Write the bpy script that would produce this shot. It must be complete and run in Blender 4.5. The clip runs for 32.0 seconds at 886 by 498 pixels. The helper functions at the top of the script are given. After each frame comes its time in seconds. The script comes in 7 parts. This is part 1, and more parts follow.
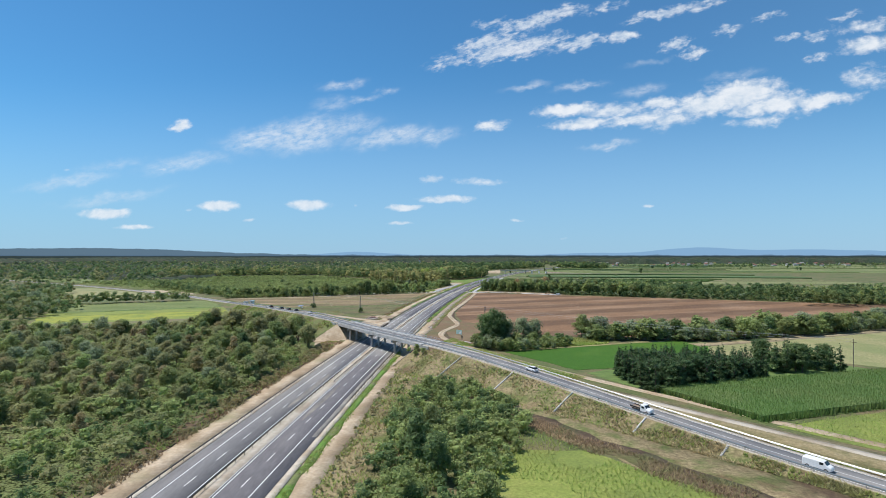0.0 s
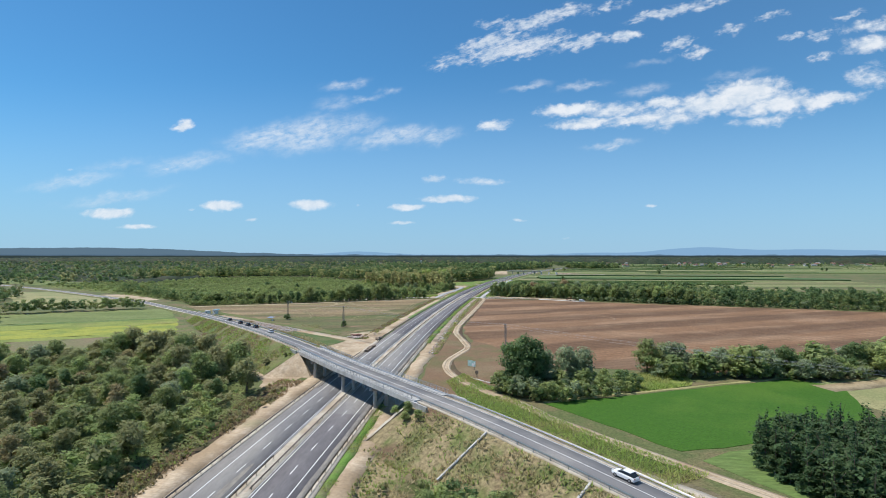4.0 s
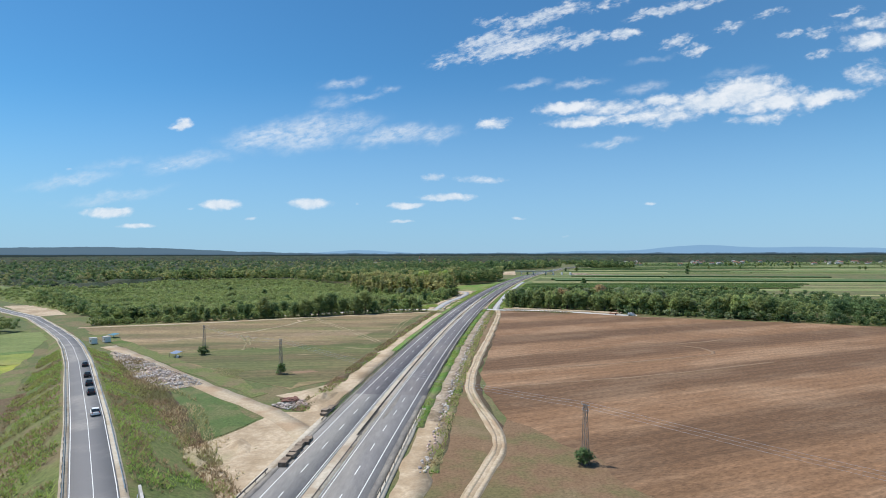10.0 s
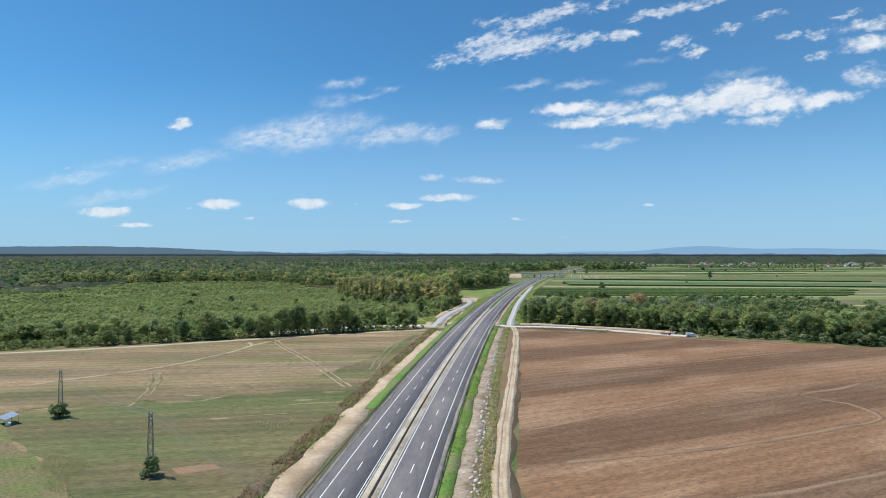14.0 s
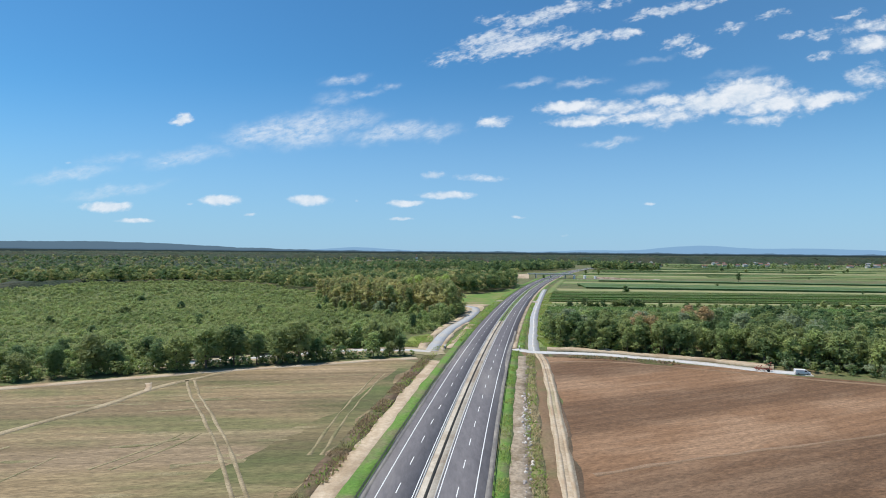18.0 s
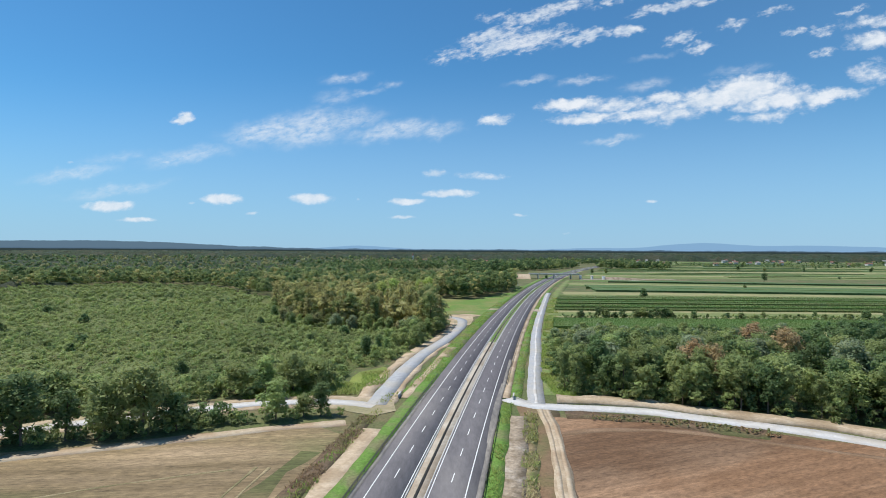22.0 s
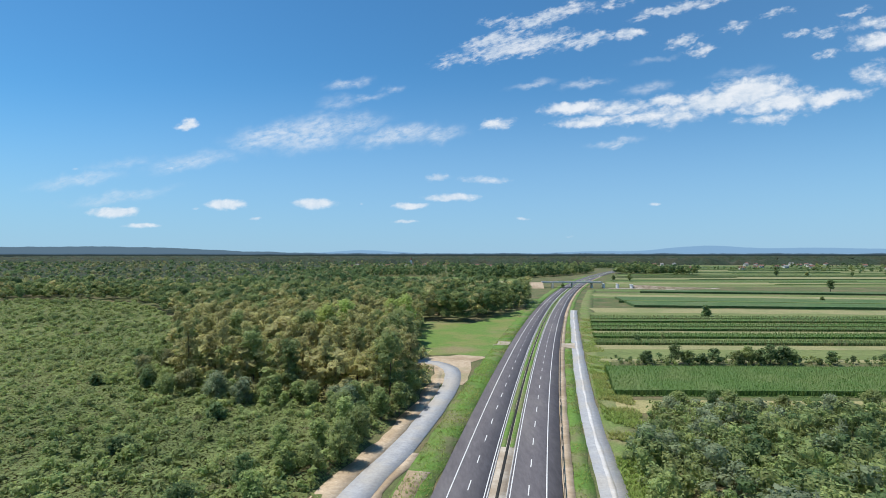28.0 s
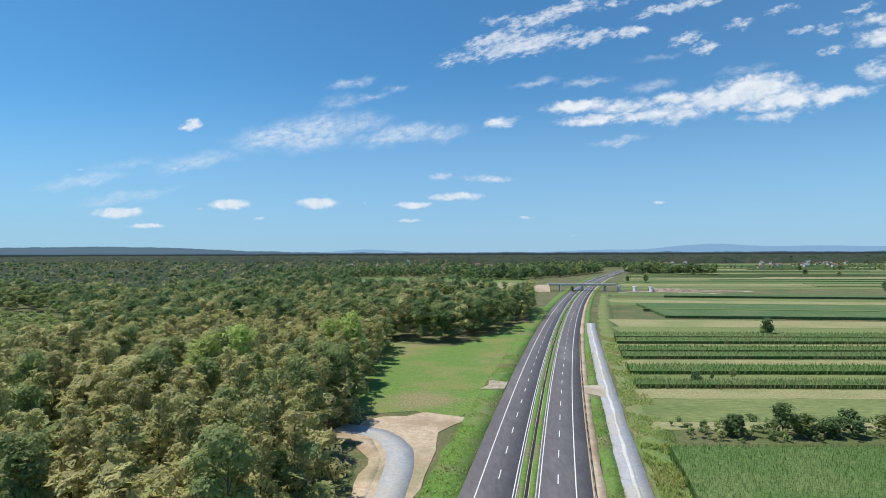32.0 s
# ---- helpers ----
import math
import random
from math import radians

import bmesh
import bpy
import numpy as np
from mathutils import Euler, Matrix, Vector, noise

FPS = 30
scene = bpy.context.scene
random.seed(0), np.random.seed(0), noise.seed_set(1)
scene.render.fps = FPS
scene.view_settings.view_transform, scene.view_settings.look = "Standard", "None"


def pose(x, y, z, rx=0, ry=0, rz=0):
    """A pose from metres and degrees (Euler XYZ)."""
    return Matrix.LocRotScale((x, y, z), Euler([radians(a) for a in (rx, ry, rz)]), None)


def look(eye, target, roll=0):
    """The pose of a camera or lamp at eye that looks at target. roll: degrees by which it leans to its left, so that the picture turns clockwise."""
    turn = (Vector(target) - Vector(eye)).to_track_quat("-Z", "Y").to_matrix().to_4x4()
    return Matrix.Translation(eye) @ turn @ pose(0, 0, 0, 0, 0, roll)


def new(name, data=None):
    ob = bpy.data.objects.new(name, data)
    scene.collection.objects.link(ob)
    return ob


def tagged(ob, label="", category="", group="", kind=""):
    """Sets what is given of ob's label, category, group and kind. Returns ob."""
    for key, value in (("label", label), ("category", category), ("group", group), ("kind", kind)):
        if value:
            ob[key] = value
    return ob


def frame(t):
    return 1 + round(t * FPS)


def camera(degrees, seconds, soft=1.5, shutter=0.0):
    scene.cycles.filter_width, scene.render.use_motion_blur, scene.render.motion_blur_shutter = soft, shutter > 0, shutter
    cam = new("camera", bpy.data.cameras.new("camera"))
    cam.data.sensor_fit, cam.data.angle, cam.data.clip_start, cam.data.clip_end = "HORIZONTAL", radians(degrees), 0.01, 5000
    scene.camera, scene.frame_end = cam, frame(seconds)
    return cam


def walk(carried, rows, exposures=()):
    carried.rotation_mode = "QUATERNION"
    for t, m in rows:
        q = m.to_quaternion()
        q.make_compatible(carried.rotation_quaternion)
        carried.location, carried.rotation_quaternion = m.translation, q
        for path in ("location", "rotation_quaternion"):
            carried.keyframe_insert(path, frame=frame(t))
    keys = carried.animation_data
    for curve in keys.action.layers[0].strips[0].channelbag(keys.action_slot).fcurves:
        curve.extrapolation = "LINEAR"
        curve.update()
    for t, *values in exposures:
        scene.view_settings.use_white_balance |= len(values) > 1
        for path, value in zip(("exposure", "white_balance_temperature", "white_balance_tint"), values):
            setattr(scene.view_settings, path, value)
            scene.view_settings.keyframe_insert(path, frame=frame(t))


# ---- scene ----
# ---- camera and its flight ----
cam = camera(79.8, 32.0, soft=0.8)
PATH = [
    (0, pose(0.00, 0.00, 41.18, 90.64, 0.00, -0.01)),
    (1.5, pose(-0.48, 29.49, 41.13, 90.61, -0.08, 0.08)),
    (3.5, pose(-1.14, 68.89, 41.07, 90.61, -0.10, 0.20)),
    (5.5, pose(-1.84, 108.49, 41.02, 90.58, 0.21, 0.30)),
    (7, pose(-2.42, 138.43, 40.96, 90.46, 0.14, 0.27)),
    (8.5, pose(-2.86, 168.65, 40.95, 90.39, 0.09, 0.23)),
    (10, pose(-3.18, 199.09, 41.04, 90.44, 0.12, 0.17)),
    (11.5, pose(-3.51, 229.63, 41.18, 90.55, 0.14, 0.08)),
    (13, pose(-4.21, 260.30, 41.28, 90.54, 0.04, 0.08)),
    (14.5, pose(-4.82, 291.25, 41.31, 90.43, -0.10, -0.01)),
    (16.5, pose(-4.86, 332.72, 41.27, 90.34, -0.29, -0.02)),
    (18, pose(-4.13, 363.56, 41.18, 90.22, -0.49, 0.07)),
    (19, pose(-2.56, 383.80, 41.12, 90.08, -0.44, 0.19)),
    (20, pose(0.88, 403.54, 41.05, 89.93, -0.41, 0.15)),
    (21, pose(5.42, 422.92, 41.00, 89.96, -0.37, 0.18)),
    (22, pose(9.23, 442.21, 40.96, 90.02, -0.32, 0.25)),
    (23, pose(11.22, 461.72, 40.94, 90.11, -0.21, 0.29)),
    (24, pose(11.89, 481.72, 40.94, 90.22, -0.09, 0.35)),
    (25.5, pose(12.96, 512.30, 40.94, 90.42, 0.03, 0.43)),
    (27.5, pose(16.56, 553.42, 40.88, 90.43, 0.01, 0.62)),
    (28.5, pose(18.91, 573.76, 40.80, 90.51, -0.01, 0.63)),
    (30, pose(22.40, 603.79, 40.62, 90.59, 0.01, 0.87)),
    (31, pose(25.66, 623.53, 40.48, 90.50, 0.10, 0.89)),
    (32, pose(29.25, 643.16, 40.33, 90.36, 0.21, 0.99)),
]
walk(cam, PATH)

# ---- sky, clouds and sun ----
SUN_EL, SUN_AZ = 65.0, -75.0          # elevation; azimuth from +y, negative to -x


def build_world():
    w = bpy.data.worlds.new("sky")
    scene.world = w
    w.use_nodes = True
    nt = w.node_tree
    nt.nodes.clear()
    N, L = nt.nodes.new, nt.links.new

    def val(sock, v):
        if isinstance(v, bpy.types.NodeSocket):
            L(v, sock)
        else:
            sock.default_value = v

    def m(op, a, b=0.0, c=0.0, clamp=False):
        n = N("ShaderNodeMath")
        n.operation, n.use_clamp = op, clamp
        for s, v in zip(n.inputs, (a, b, c)):
            val(s, v)
        return n.outputs[0]

    def vm(op, a, b=(0, 0, 0), c=(0, 0, 0)):
        n = N("ShaderNodeVectorMath")
        n.operation = op
        for s, v in zip(n.inputs, (a, b, c)):
            val(s, v)
        return n.outputs[1] if op in ("LENGTH", "DISTANCE", "DOT_PRODUCT") else n.outputs[0]

    def mixc(f, a, b):
        n = N("ShaderNodeMix")
        n.data_type = "RGBA"
        val(n.inputs[0], f)
        val(n.inputs[6], a)
        val(n.inputs[7], b)
        return n.outputs[2]

    def fbm(vec, scale, detail=6.0, rough=0.55, dist=0.0):
        n = N("ShaderNodeTexNoise")
        L(vec, n.inputs["Vector"])
        n.inputs["Scale"].default_value, n.inputs["Detail"].default_value = scale, detail
        n.inputs["Roughness"].default_value, n.inputs["Distortion"].default_value = rough, dist
        return n.outputs[0]

    def smooth(x, a, b):
        n = N("ShaderNodeMapRange")
        n.interpolation_type = "SMOOTHSTEP"
        val(n.inputs[0], x)
        n.inputs[1].default_value, n.inputs[2].default_value = a, b
        return n.outputs[0]

    way = N("ShaderNodeTexCoord").outputs["Generated"]
    sep = N("ShaderNodeSeparateXYZ")
    L(way, sep.inputs[0])
    dx, dy, dz = sep.outputs
    ahead = m("MAXIMUM", m("ABSOLUTE", dy), 0.02)
    u, v = m("DIVIDE", dx, ahead), m("DIVIDE", dz, ahead)
    comb = N("ShaderNodeCombineXYZ")
    L(u, comb.inputs[0])
    L(v, comb.inputs[1])
    uv = comb.outputs[0]

    sky = N("ShaderNodeTexSky")
    sky.sky_type, sky.sun_disc = "NISHITA", False
    sky.sun_elevation, sky.sun_rotation = radians(SUN_EL), radians(SUN_AZ)
    sky.altitude, sky.air_density, sky.dust_density, sky.ozone_density = 120, 1.0, 0.05, 2.2
    base = vm("MULTIPLY", sky.outputs[0], (0.485, 1.0, 1.25))

    # pale air low over the land
    low = m("MULTIPLY", smooth(v, 0.36, -0.04), 0.80)
    base = mixc(low, base, (3.35, 5.25, 7.9, 1))

    # a thin veil over the right of the sky
    base = mixc(m("MULTIPLY", smooth(u, -0.25, 0.95), 0.05), base, (6.2, 8.2, 10.2, 1))

    # clouds: centre x, y and half width, half height on a plane one unit ahead, and fullness
    def tilt(vec, a, sx, sy):
        return vm("ADD", vm("MULTIPLY", vec, (sx, sy, 0)), vm("MULTIPLY", swap(vec), (a * sx, -a * sy, 0)))

    def swap(vec):
        s2, c2 = N("ShaderNodeSeparateXYZ"), N("ShaderNodeCombineXYZ")
        L(vec, s2.inputs[0])
        L(s2.outputs[0], c2.inputs[1])
        L(s2.outputs[1], c2.inputs[0])
        return c2.outputs[0]

    def cover(items, vec, a):
        near, leaned = 0.0, tilt(vec, a, 1.0, 1.0)
        for cx_, cy_, sx, sy, full in items:
            d = vm("LENGTH", vm("MULTIPLY_ADD", leaned, (1 / sx, 1 / sy, 0), (-(cx_ + a * cy_) / sx, -(cy_ - a * cx_) / sy, 0)))
            near = m("MAXIMUM", near, m("MULTIPLY", smooth(d, 1.75, 0.1), full))
        return near

    wn = N("ShaderNodeTexNoise")
    L(uv, wn.inputs["Vector"])
    wn.inputs["Scale"].default_value, wn.inputs["Detail"].default_value = 30, 5
    drift = vm("SUBTRACT", wn.outputs[1], (0.5, 0.5, 0.5))
    warp = vm("MULTIPLY_ADD", drift, (0.05, 0.03, 0.0), uv)
    warp_low = vm("MULTIPLY_ADD", drift, (0.02, 0.008, 0.0), uv)
    heaps = [(0.24, 0.275, 0.06, 0.0128, 0.95), (0.267, 0.25, 0.066, 0.0107, 0.95), (0.326, 0.276, 0.066, 0.0139, 0.8), (0.353, 0.254, 0.06, 0.0128, 0.8), (0.411, 0.289, 0.037, 0.0128, 1), (0.427, 0.26, 0.06, 0.0192, 0.85), (0.497, 0.285, 0.08, 0.0213, 1.05), (0.572, 0.304, 0.074, 0.0277, 1.1), (0.625, 0.283, 0.094, 0.0213, 0.95), (0.604, 0.254, 0.066, 0.0117, 0.7), (0.71, 0.291, 0.08, 0.0149, 0.95), (0.807, 0.337, 0.053, 0.0235, 0.62), (0.807, 0.398, 0.053, 0.016, 1.0), (0.801, 0.434, 0.059, 0.0117, 0.75), (0.091, 0.245, 0.038, 0.0107, 0.8), (0.344, 0.413, 0.028, 0.0107, 0.9), (-0.496, 0.244, 0.023, 0.0096, 1.05)]
    puffs = [(-0.634, 0.078, 0.051, 0.0096, 1.05), (-0.58, 0.053, 0.032, 0.0048, 0.85), (-0.423, 0.093, 0.038, 0.0096, 1.1), (-0.37, 0.066, 0.014, 0.0037, 0.8), (-0.255, 0.095, 0.043, 0.0096, 1.0), (-0.023, 0.143, 0.021, 0.0085, 0.9), (0.006, 0.106, 0.053, 0.0069, 0.95), (-0.072, 0.09, 0.034, 0.0064, 0.95), (-0.084, 0.06, 0.021, 0.0043, 0.85), (0.065, 0.139, 0.053, 0.0075, 0.55), (0.385, 0.094, 0.012, 0.0032, 0.55), (0.14, 0.066, 0.012, 0.0032, 0.6), (-0.164, 0.094, 0.005, 0.0032, 0.5), (-0.479, 0.085, 0.009, 0.0032, 0.6), (-0.709, 0.16, 0.009, 0.0032, 0.6), (0.231, 0.032, 0.01, 0.0032, 0.35), (-0.528, 0.162, 0.011, 0.0032, 0.5)]
    flecks = [(0.122, 0.387, 0.085, 0.0171, 0.85), (0.09, 0.403, 0.064, 0.0149, 0.8), (0.176, 0.401, 0.064, 0.0139, 0.85), (0.17, 0.441, 0.064, 0.0149, 0.75), (0.218, 0.457, 0.053, 0.0128, 0.75), (0.261, 0.402, 0.053, 0.0107, 0.8), (0.304, 0.468, 0.043, 0.0085, 0.5), (0.411, 0.458, 0.064, 0.0096, 0.8), (0.475, 0.469, 0.053, 0.0085, 0.7), (0.443, 0.399, 0.032, 0.0096, 0.75), (0.475, 0.384, 0.027, 0.0085, 0.75), (0.539, 0.425, 0.027, 0.0096, 0.6), (0.614, 0.451, 0.032, 0.0075, 0.6), (0.657, 0.415, 0.023, 0.0085, 0.75), (0.705, 0.415, 0.027, 0.0096, 0.55), (0.71, 0.374, 0.023, 0.0107, 0.5), (0.764, 0.452, 0.032, 0.0075, 0.6), (0.016, 0.37, 0.048, 0.0149, 0.5), (0.09, 0.44, 0.032, 0.0096, 0.5)]
    veils = [(-0.336, 0.221, 0.075, 0.0235, 0.75), (-0.256, 0.228, 0.08, 0.0299, 0.8), (-0.197, 0.241, 0.075, 0.0213, 0.6), (-0.101, 0.222, 0.075, 0.0171, 0.72), (-0.016, 0.223, 0.043, 0.0139, 0.6), (-0.193, 0.32, 0.041, 0.0096, 0.6), (-0.107, 0.311, 0.023, 0.0064, 0.45), (-0.214, 0.284, 0.037, 0.0149, 0.4), (-0.485, 0.175, 0.085, 0.0139, 0.5), (-0.624, 0.169, 0.064, 0.0107, 0.35), (-0.709, 0.138, 0.085, 0.0117, 0.5), (-0.623, 0.108, 0.096, 0.0107, 0.45), (0.16, 0.318, 0.041, 0.0064, 0.6), (0.262, 0.321, 0.045, 0.0064, 0.6), (0.374, 0.313, 0.045, 0.0096, 0.5), (0.315, 0.208, 0.045, 0.0075, 0.7), (0.55, 0.341, 0.053, 0.0096, 0.4), (0.39, 0.367, 0.043, 0.0053, 0.4), (-0.155, 0.295, 0.032, 0.0064, 0.5)]
    streaks = m("SUBTRACT", fbm(tilt(uv, 0.22, 1.0, 2.6), 34, 7, 0.62, 0.5), 0.5)
    lumps = m("SUBTRACT", fbm(tilt(uv, 0.12, 1.0, 1.5), 26, 8, 0.62, 0.2), 0.5)
    ripple = m("SUBTRACT", fbm(tilt(uv, 0.30, 1.0, 2.2), 62, 5, 0.58, 0.3), 0.5)
    heap_at, fleck_at, puff_at = cover(heaps, warp, 0.12), cover(flecks, warp, 0.24), cover(puffs, warp_low, 0.0)
    body = m("ADD", heap_at, m("ADD", m("MULTIPLY", lumps, 1.35), m("MULTIPLY", streaks, 0.7)))
    thick = m("MULTIPLY", m("MULTIPLY", smooth(body, 0.16, 1.0), smooth(heap_at, 0.02, 0.30)), 0.90)
    rows = m("ADD", fleck_at, m("ADD", m("MULTIPLY", ripple, 1.7), m("MULTIPLY", streaks, 0.9)))
    high = m("MULTIPLY", m("MULTIPLY", smooth(rows, 0.04, 1.05), smooth(fleck_at, 0.02, 0.35)), 0.76)
    low_body = m("ADD", puff_at, m("MULTIPLY", lumps, 1.6))
    small = m("MULTIPLY", m("MULTIPLY", smooth(low_body, 0.20, 0.95), smooth(puff_at, 0.02, 0.25)), 0.82)
    mist = m("MULTIPLY", smooth(cover(veils, warp, 0.16), 0.0, 0.85), smooth(m("ADD", m("ADD", ripple, streaks), 0.12), -0.44, 0.44))
    thick, thin = m("MAXIMUM", thick, high), m("MULTIPLY", mist, 0.66)
    dens = m("MAXIMUM", m("MAXIMUM", thick, small), thin)
    shade = mixc(smooth(m("ADD", lumps, m("MULTIPLY", streaks, 0.5)), 0.22, -0.20), (9.2, 9.5, 9.9, 1), (7.0, 7.9, 8.9, 1))
    col = mixc(dens, base, shade)
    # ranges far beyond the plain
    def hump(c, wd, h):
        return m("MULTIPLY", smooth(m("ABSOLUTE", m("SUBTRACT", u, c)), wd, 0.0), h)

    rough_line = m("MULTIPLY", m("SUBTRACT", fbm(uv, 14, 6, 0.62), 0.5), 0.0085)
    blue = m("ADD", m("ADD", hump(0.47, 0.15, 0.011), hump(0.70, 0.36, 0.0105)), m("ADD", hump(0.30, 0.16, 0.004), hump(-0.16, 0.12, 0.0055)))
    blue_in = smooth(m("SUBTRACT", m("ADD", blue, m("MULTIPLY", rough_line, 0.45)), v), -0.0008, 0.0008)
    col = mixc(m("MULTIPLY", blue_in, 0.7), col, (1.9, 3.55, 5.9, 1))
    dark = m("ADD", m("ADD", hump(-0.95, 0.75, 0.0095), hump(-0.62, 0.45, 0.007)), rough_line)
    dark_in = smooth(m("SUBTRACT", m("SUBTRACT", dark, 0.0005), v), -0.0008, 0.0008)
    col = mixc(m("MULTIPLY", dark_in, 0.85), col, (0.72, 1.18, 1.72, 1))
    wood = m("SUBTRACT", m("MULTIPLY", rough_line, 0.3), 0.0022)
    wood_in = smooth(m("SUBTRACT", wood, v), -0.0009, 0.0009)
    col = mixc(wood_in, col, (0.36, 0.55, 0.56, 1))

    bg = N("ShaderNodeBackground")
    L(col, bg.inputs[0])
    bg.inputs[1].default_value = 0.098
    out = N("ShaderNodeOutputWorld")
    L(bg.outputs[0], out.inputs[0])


build_world()
sun_data = bpy.data.lights.new("sun", "SUN")
sun_data.energy, sun_data.angle, sun_data.color = 4.9, radians(0.53), (1.0, 0.955, 0.88)
sun = new("sun", sun_data)
az, el = radians(SUN_AZ), radians(SUN_EL)
sun.matrix_world = look((0, 300, 400), Vector((0, 300, 400)) - Vector((math.sin(az) * math.cos(el), math.cos(az) * math.cos(el), math.sin(el))))
tagged(sun, kind="structure")
scene.view_settings.exposure = 0.0

# ---- materials ----
def material(name, cols, scale=1.0, scale2=None, rough=0.9, bump=0.3, bump_scale=None, metal=0.0, stretch=(1, 1, 1), turn=0.0,
             bump_dist=0.15, own=False, vary=0.0, island=0.0, through_leaf=0.0, spec=0.3, patch=0.5, fine=0.0, lace=0.0, famp=0.36, bands=None):
    """Two or three colours mixed by noise at two scales, with fine relief."""
    mt = bpy.data.materials.new(name)
    mt.use_nodes = True
    nt = mt.node_tree
    N, L = nt.nodes.new, nt.links.new
    bsdf = nt.nodes["Principled BSDF"]
    bsdf.inputs["Roughness"].default_value, bsdf.inputs["Metallic"].default_value = rough, metal
    bsdf.inputs["Specular IOR Level"].default_value = spec
    if own:
        src = N("ShaderNodeTexCoord").outputs["Object"]
    else:
        src = N("ShaderNodeNewGeometry").outputs["Position"]
    mp = N("ShaderNodeMapping")
    mp.vector_type = "TEXTURE"
    mp.inputs["Scale"].default_value, mp.inputs["Rotation"].default_value = [1 / q for q in stretch], (0, 0, turn)
    L(src, mp.inputs[0])
    vec = mp.outputs[0]

    def fbm(s, detail=5, rgh=0.6):
        n = N("ShaderNodeTexNoise")
        L(vec, n.inputs["Vector"])
        n.inputs["Scale"].default_value, n.inputs["Detail"].default_value, n.inputs["Roughness"].default_value = s, detail, rgh
        return n.outputs[0]

    def ramp(f, lo, hi):
        n = N("ShaderNodeMapRange")
        n.interpolation_type = "SMOOTHSTEP"
        L(f, n.inputs[0])
        n.inputs[1].default_value, n.inputs[2].default_value = lo, hi
        return n.outputs[0]

    def mix(f, a, b):
        n = N("ShaderNodeMix")
        n.data_type = "RGBA"
        for s, x in ((n.inputs[0], f), (n.inputs[6], a), (n.inputs[7], b)):
            if isinstance(x, bpy.types.NodeSocket):
                L(x, s)
            else:
                s.default_value = x if isinstance(x, float) else (*x, 1)
        return n.outputs[2]

    col = mix(ramp(fbm(scale), 0.32, 0.68), cols[0], cols[1])
    if len(cols) > 2:
        col = mix(ramp(fbm(scale2 or scale * 0.12, 4), patch - 0.06, patch + 0.14), col, cols[2])
    if len(cols) > 3:
        col = mix(ramp(fbm((scale2 or scale * 0.12) * 0.37 + 0.0013, 4), 0.54, 0.70), col, cols[3])
    for band in bands or ():
        # broad passes of the plough or the mower: heading, width, first pass, strength
        th, wide_, first, amp = band
        rot = N("ShaderNodeVectorMath")
        rot.operation = "DOT_PRODUCT"
        L(N("ShaderNodeNewGeometry").outputs["Position"], rot.inputs[0])
        rot.inputs[1].default_value = (-math.sin(th), math.cos(th), 0)
        wob = N("ShaderNodeMath")
        wob.operation = "MULTIPLY_ADD"
        L(fbm(.06, 6, .65), wob.inputs[0])
        wob.inputs[1].default_value = wide_ * .26
        L(rot.outputs["Value"], wob.inputs[2])
        ph = N("ShaderNodeMath")
        ph.operation = "MULTIPLY_ADD"
        L(wob.outputs[0], ph.inputs[0])
        ph.inputs[1].default_value, ph.inputs[2].default_value = 2 * math.pi / wide_, -2 * math.pi * (first + wide_ * .13) / wide_
        cs = N("ShaderNodeMath")
        cs.operation = "COSINE"
        L(ph.outputs[0], cs.inputs[0])
        bv = N("ShaderNodeMapRange")
        bv.interpolation_type = "SMOOTHSTEP"
        L(cs.outputs[0], bv.inputs[0])
        bv.inputs[1].default_value, bv.inputs[2].default_value = -.5, .5
        bv.inputs[3].default_value, bv.inputs[4].default_value = 1 + amp * .7, 1 - amp
        hb = N("ShaderNodeHueSaturation")
        L(col, hb.inputs["Color"])
        L(bv.outputs[0], hb.inputs["Value"])
        col = hb.outputs[0]
    if fine:
        # stalks, clods and crumbs
        hv = N("ShaderNodeHueSaturation")
        L(col, hv.inputs["Color"])
        rv = N("ShaderNodeMapRange")
        L(fbm(fine, 5, 0.75), rv.inputs[0])
        rv.inputs[1].default_value, rv.inputs[2].default_value = 0.3, 0.7
        rv.inputs[3].default_value, rv.inputs[4].default_value = 1 - famp, 1 + famp
        L(rv.outputs[0], hv.inputs["Value"])
        col = hv.outputs[0]
    if vary or island:
        hs = N("ShaderNodeHueSaturation")
        L(col, hs.inputs["Color"])
        rnd = N("ShaderNodeObjectInfo").outputs["Random"] if vary else N("ShaderNodeNewGeometry").outputs["Random Per Island"]
        r = N("ShaderNodeMapRange")
        L(rnd, r.inputs[0])
        k = vary or island
        r.inputs[3].default_value, r.inputs[4].default_value = 1 - k, 1 + k
        L(r.outputs[0], hs.inputs["Value"])
        wn = N("ShaderNodeTexWhiteNoise")
        wn.noise_dimensions = "1D"
        L(rnd, wn.inputs["W"])
        r2 = N("ShaderNodeMapRange")
        L(wn.outputs[0], r2.inputs[0])
        r2.inputs[3].default_value, r2.inputs[4].default_value = 0.5 - 0.07 * k, 0.5 + 0.04 * k
        L(r2.outputs[0], hs.inputs["Hue"])
        col = hs.outputs[0]
    L(col, bsdf.inputs["Base Color"])
    if bump:
        b = N("ShaderNodeBump")
        b.inputs["Strength"].default_value, b.inputs["Distance"].default_value = bump, bump_dist
        L(fbm(bump_scale or scale * 2.0, 6), b.inputs["Height"])
        L(b.outputs[0], bsdf.inputs["Normal"])
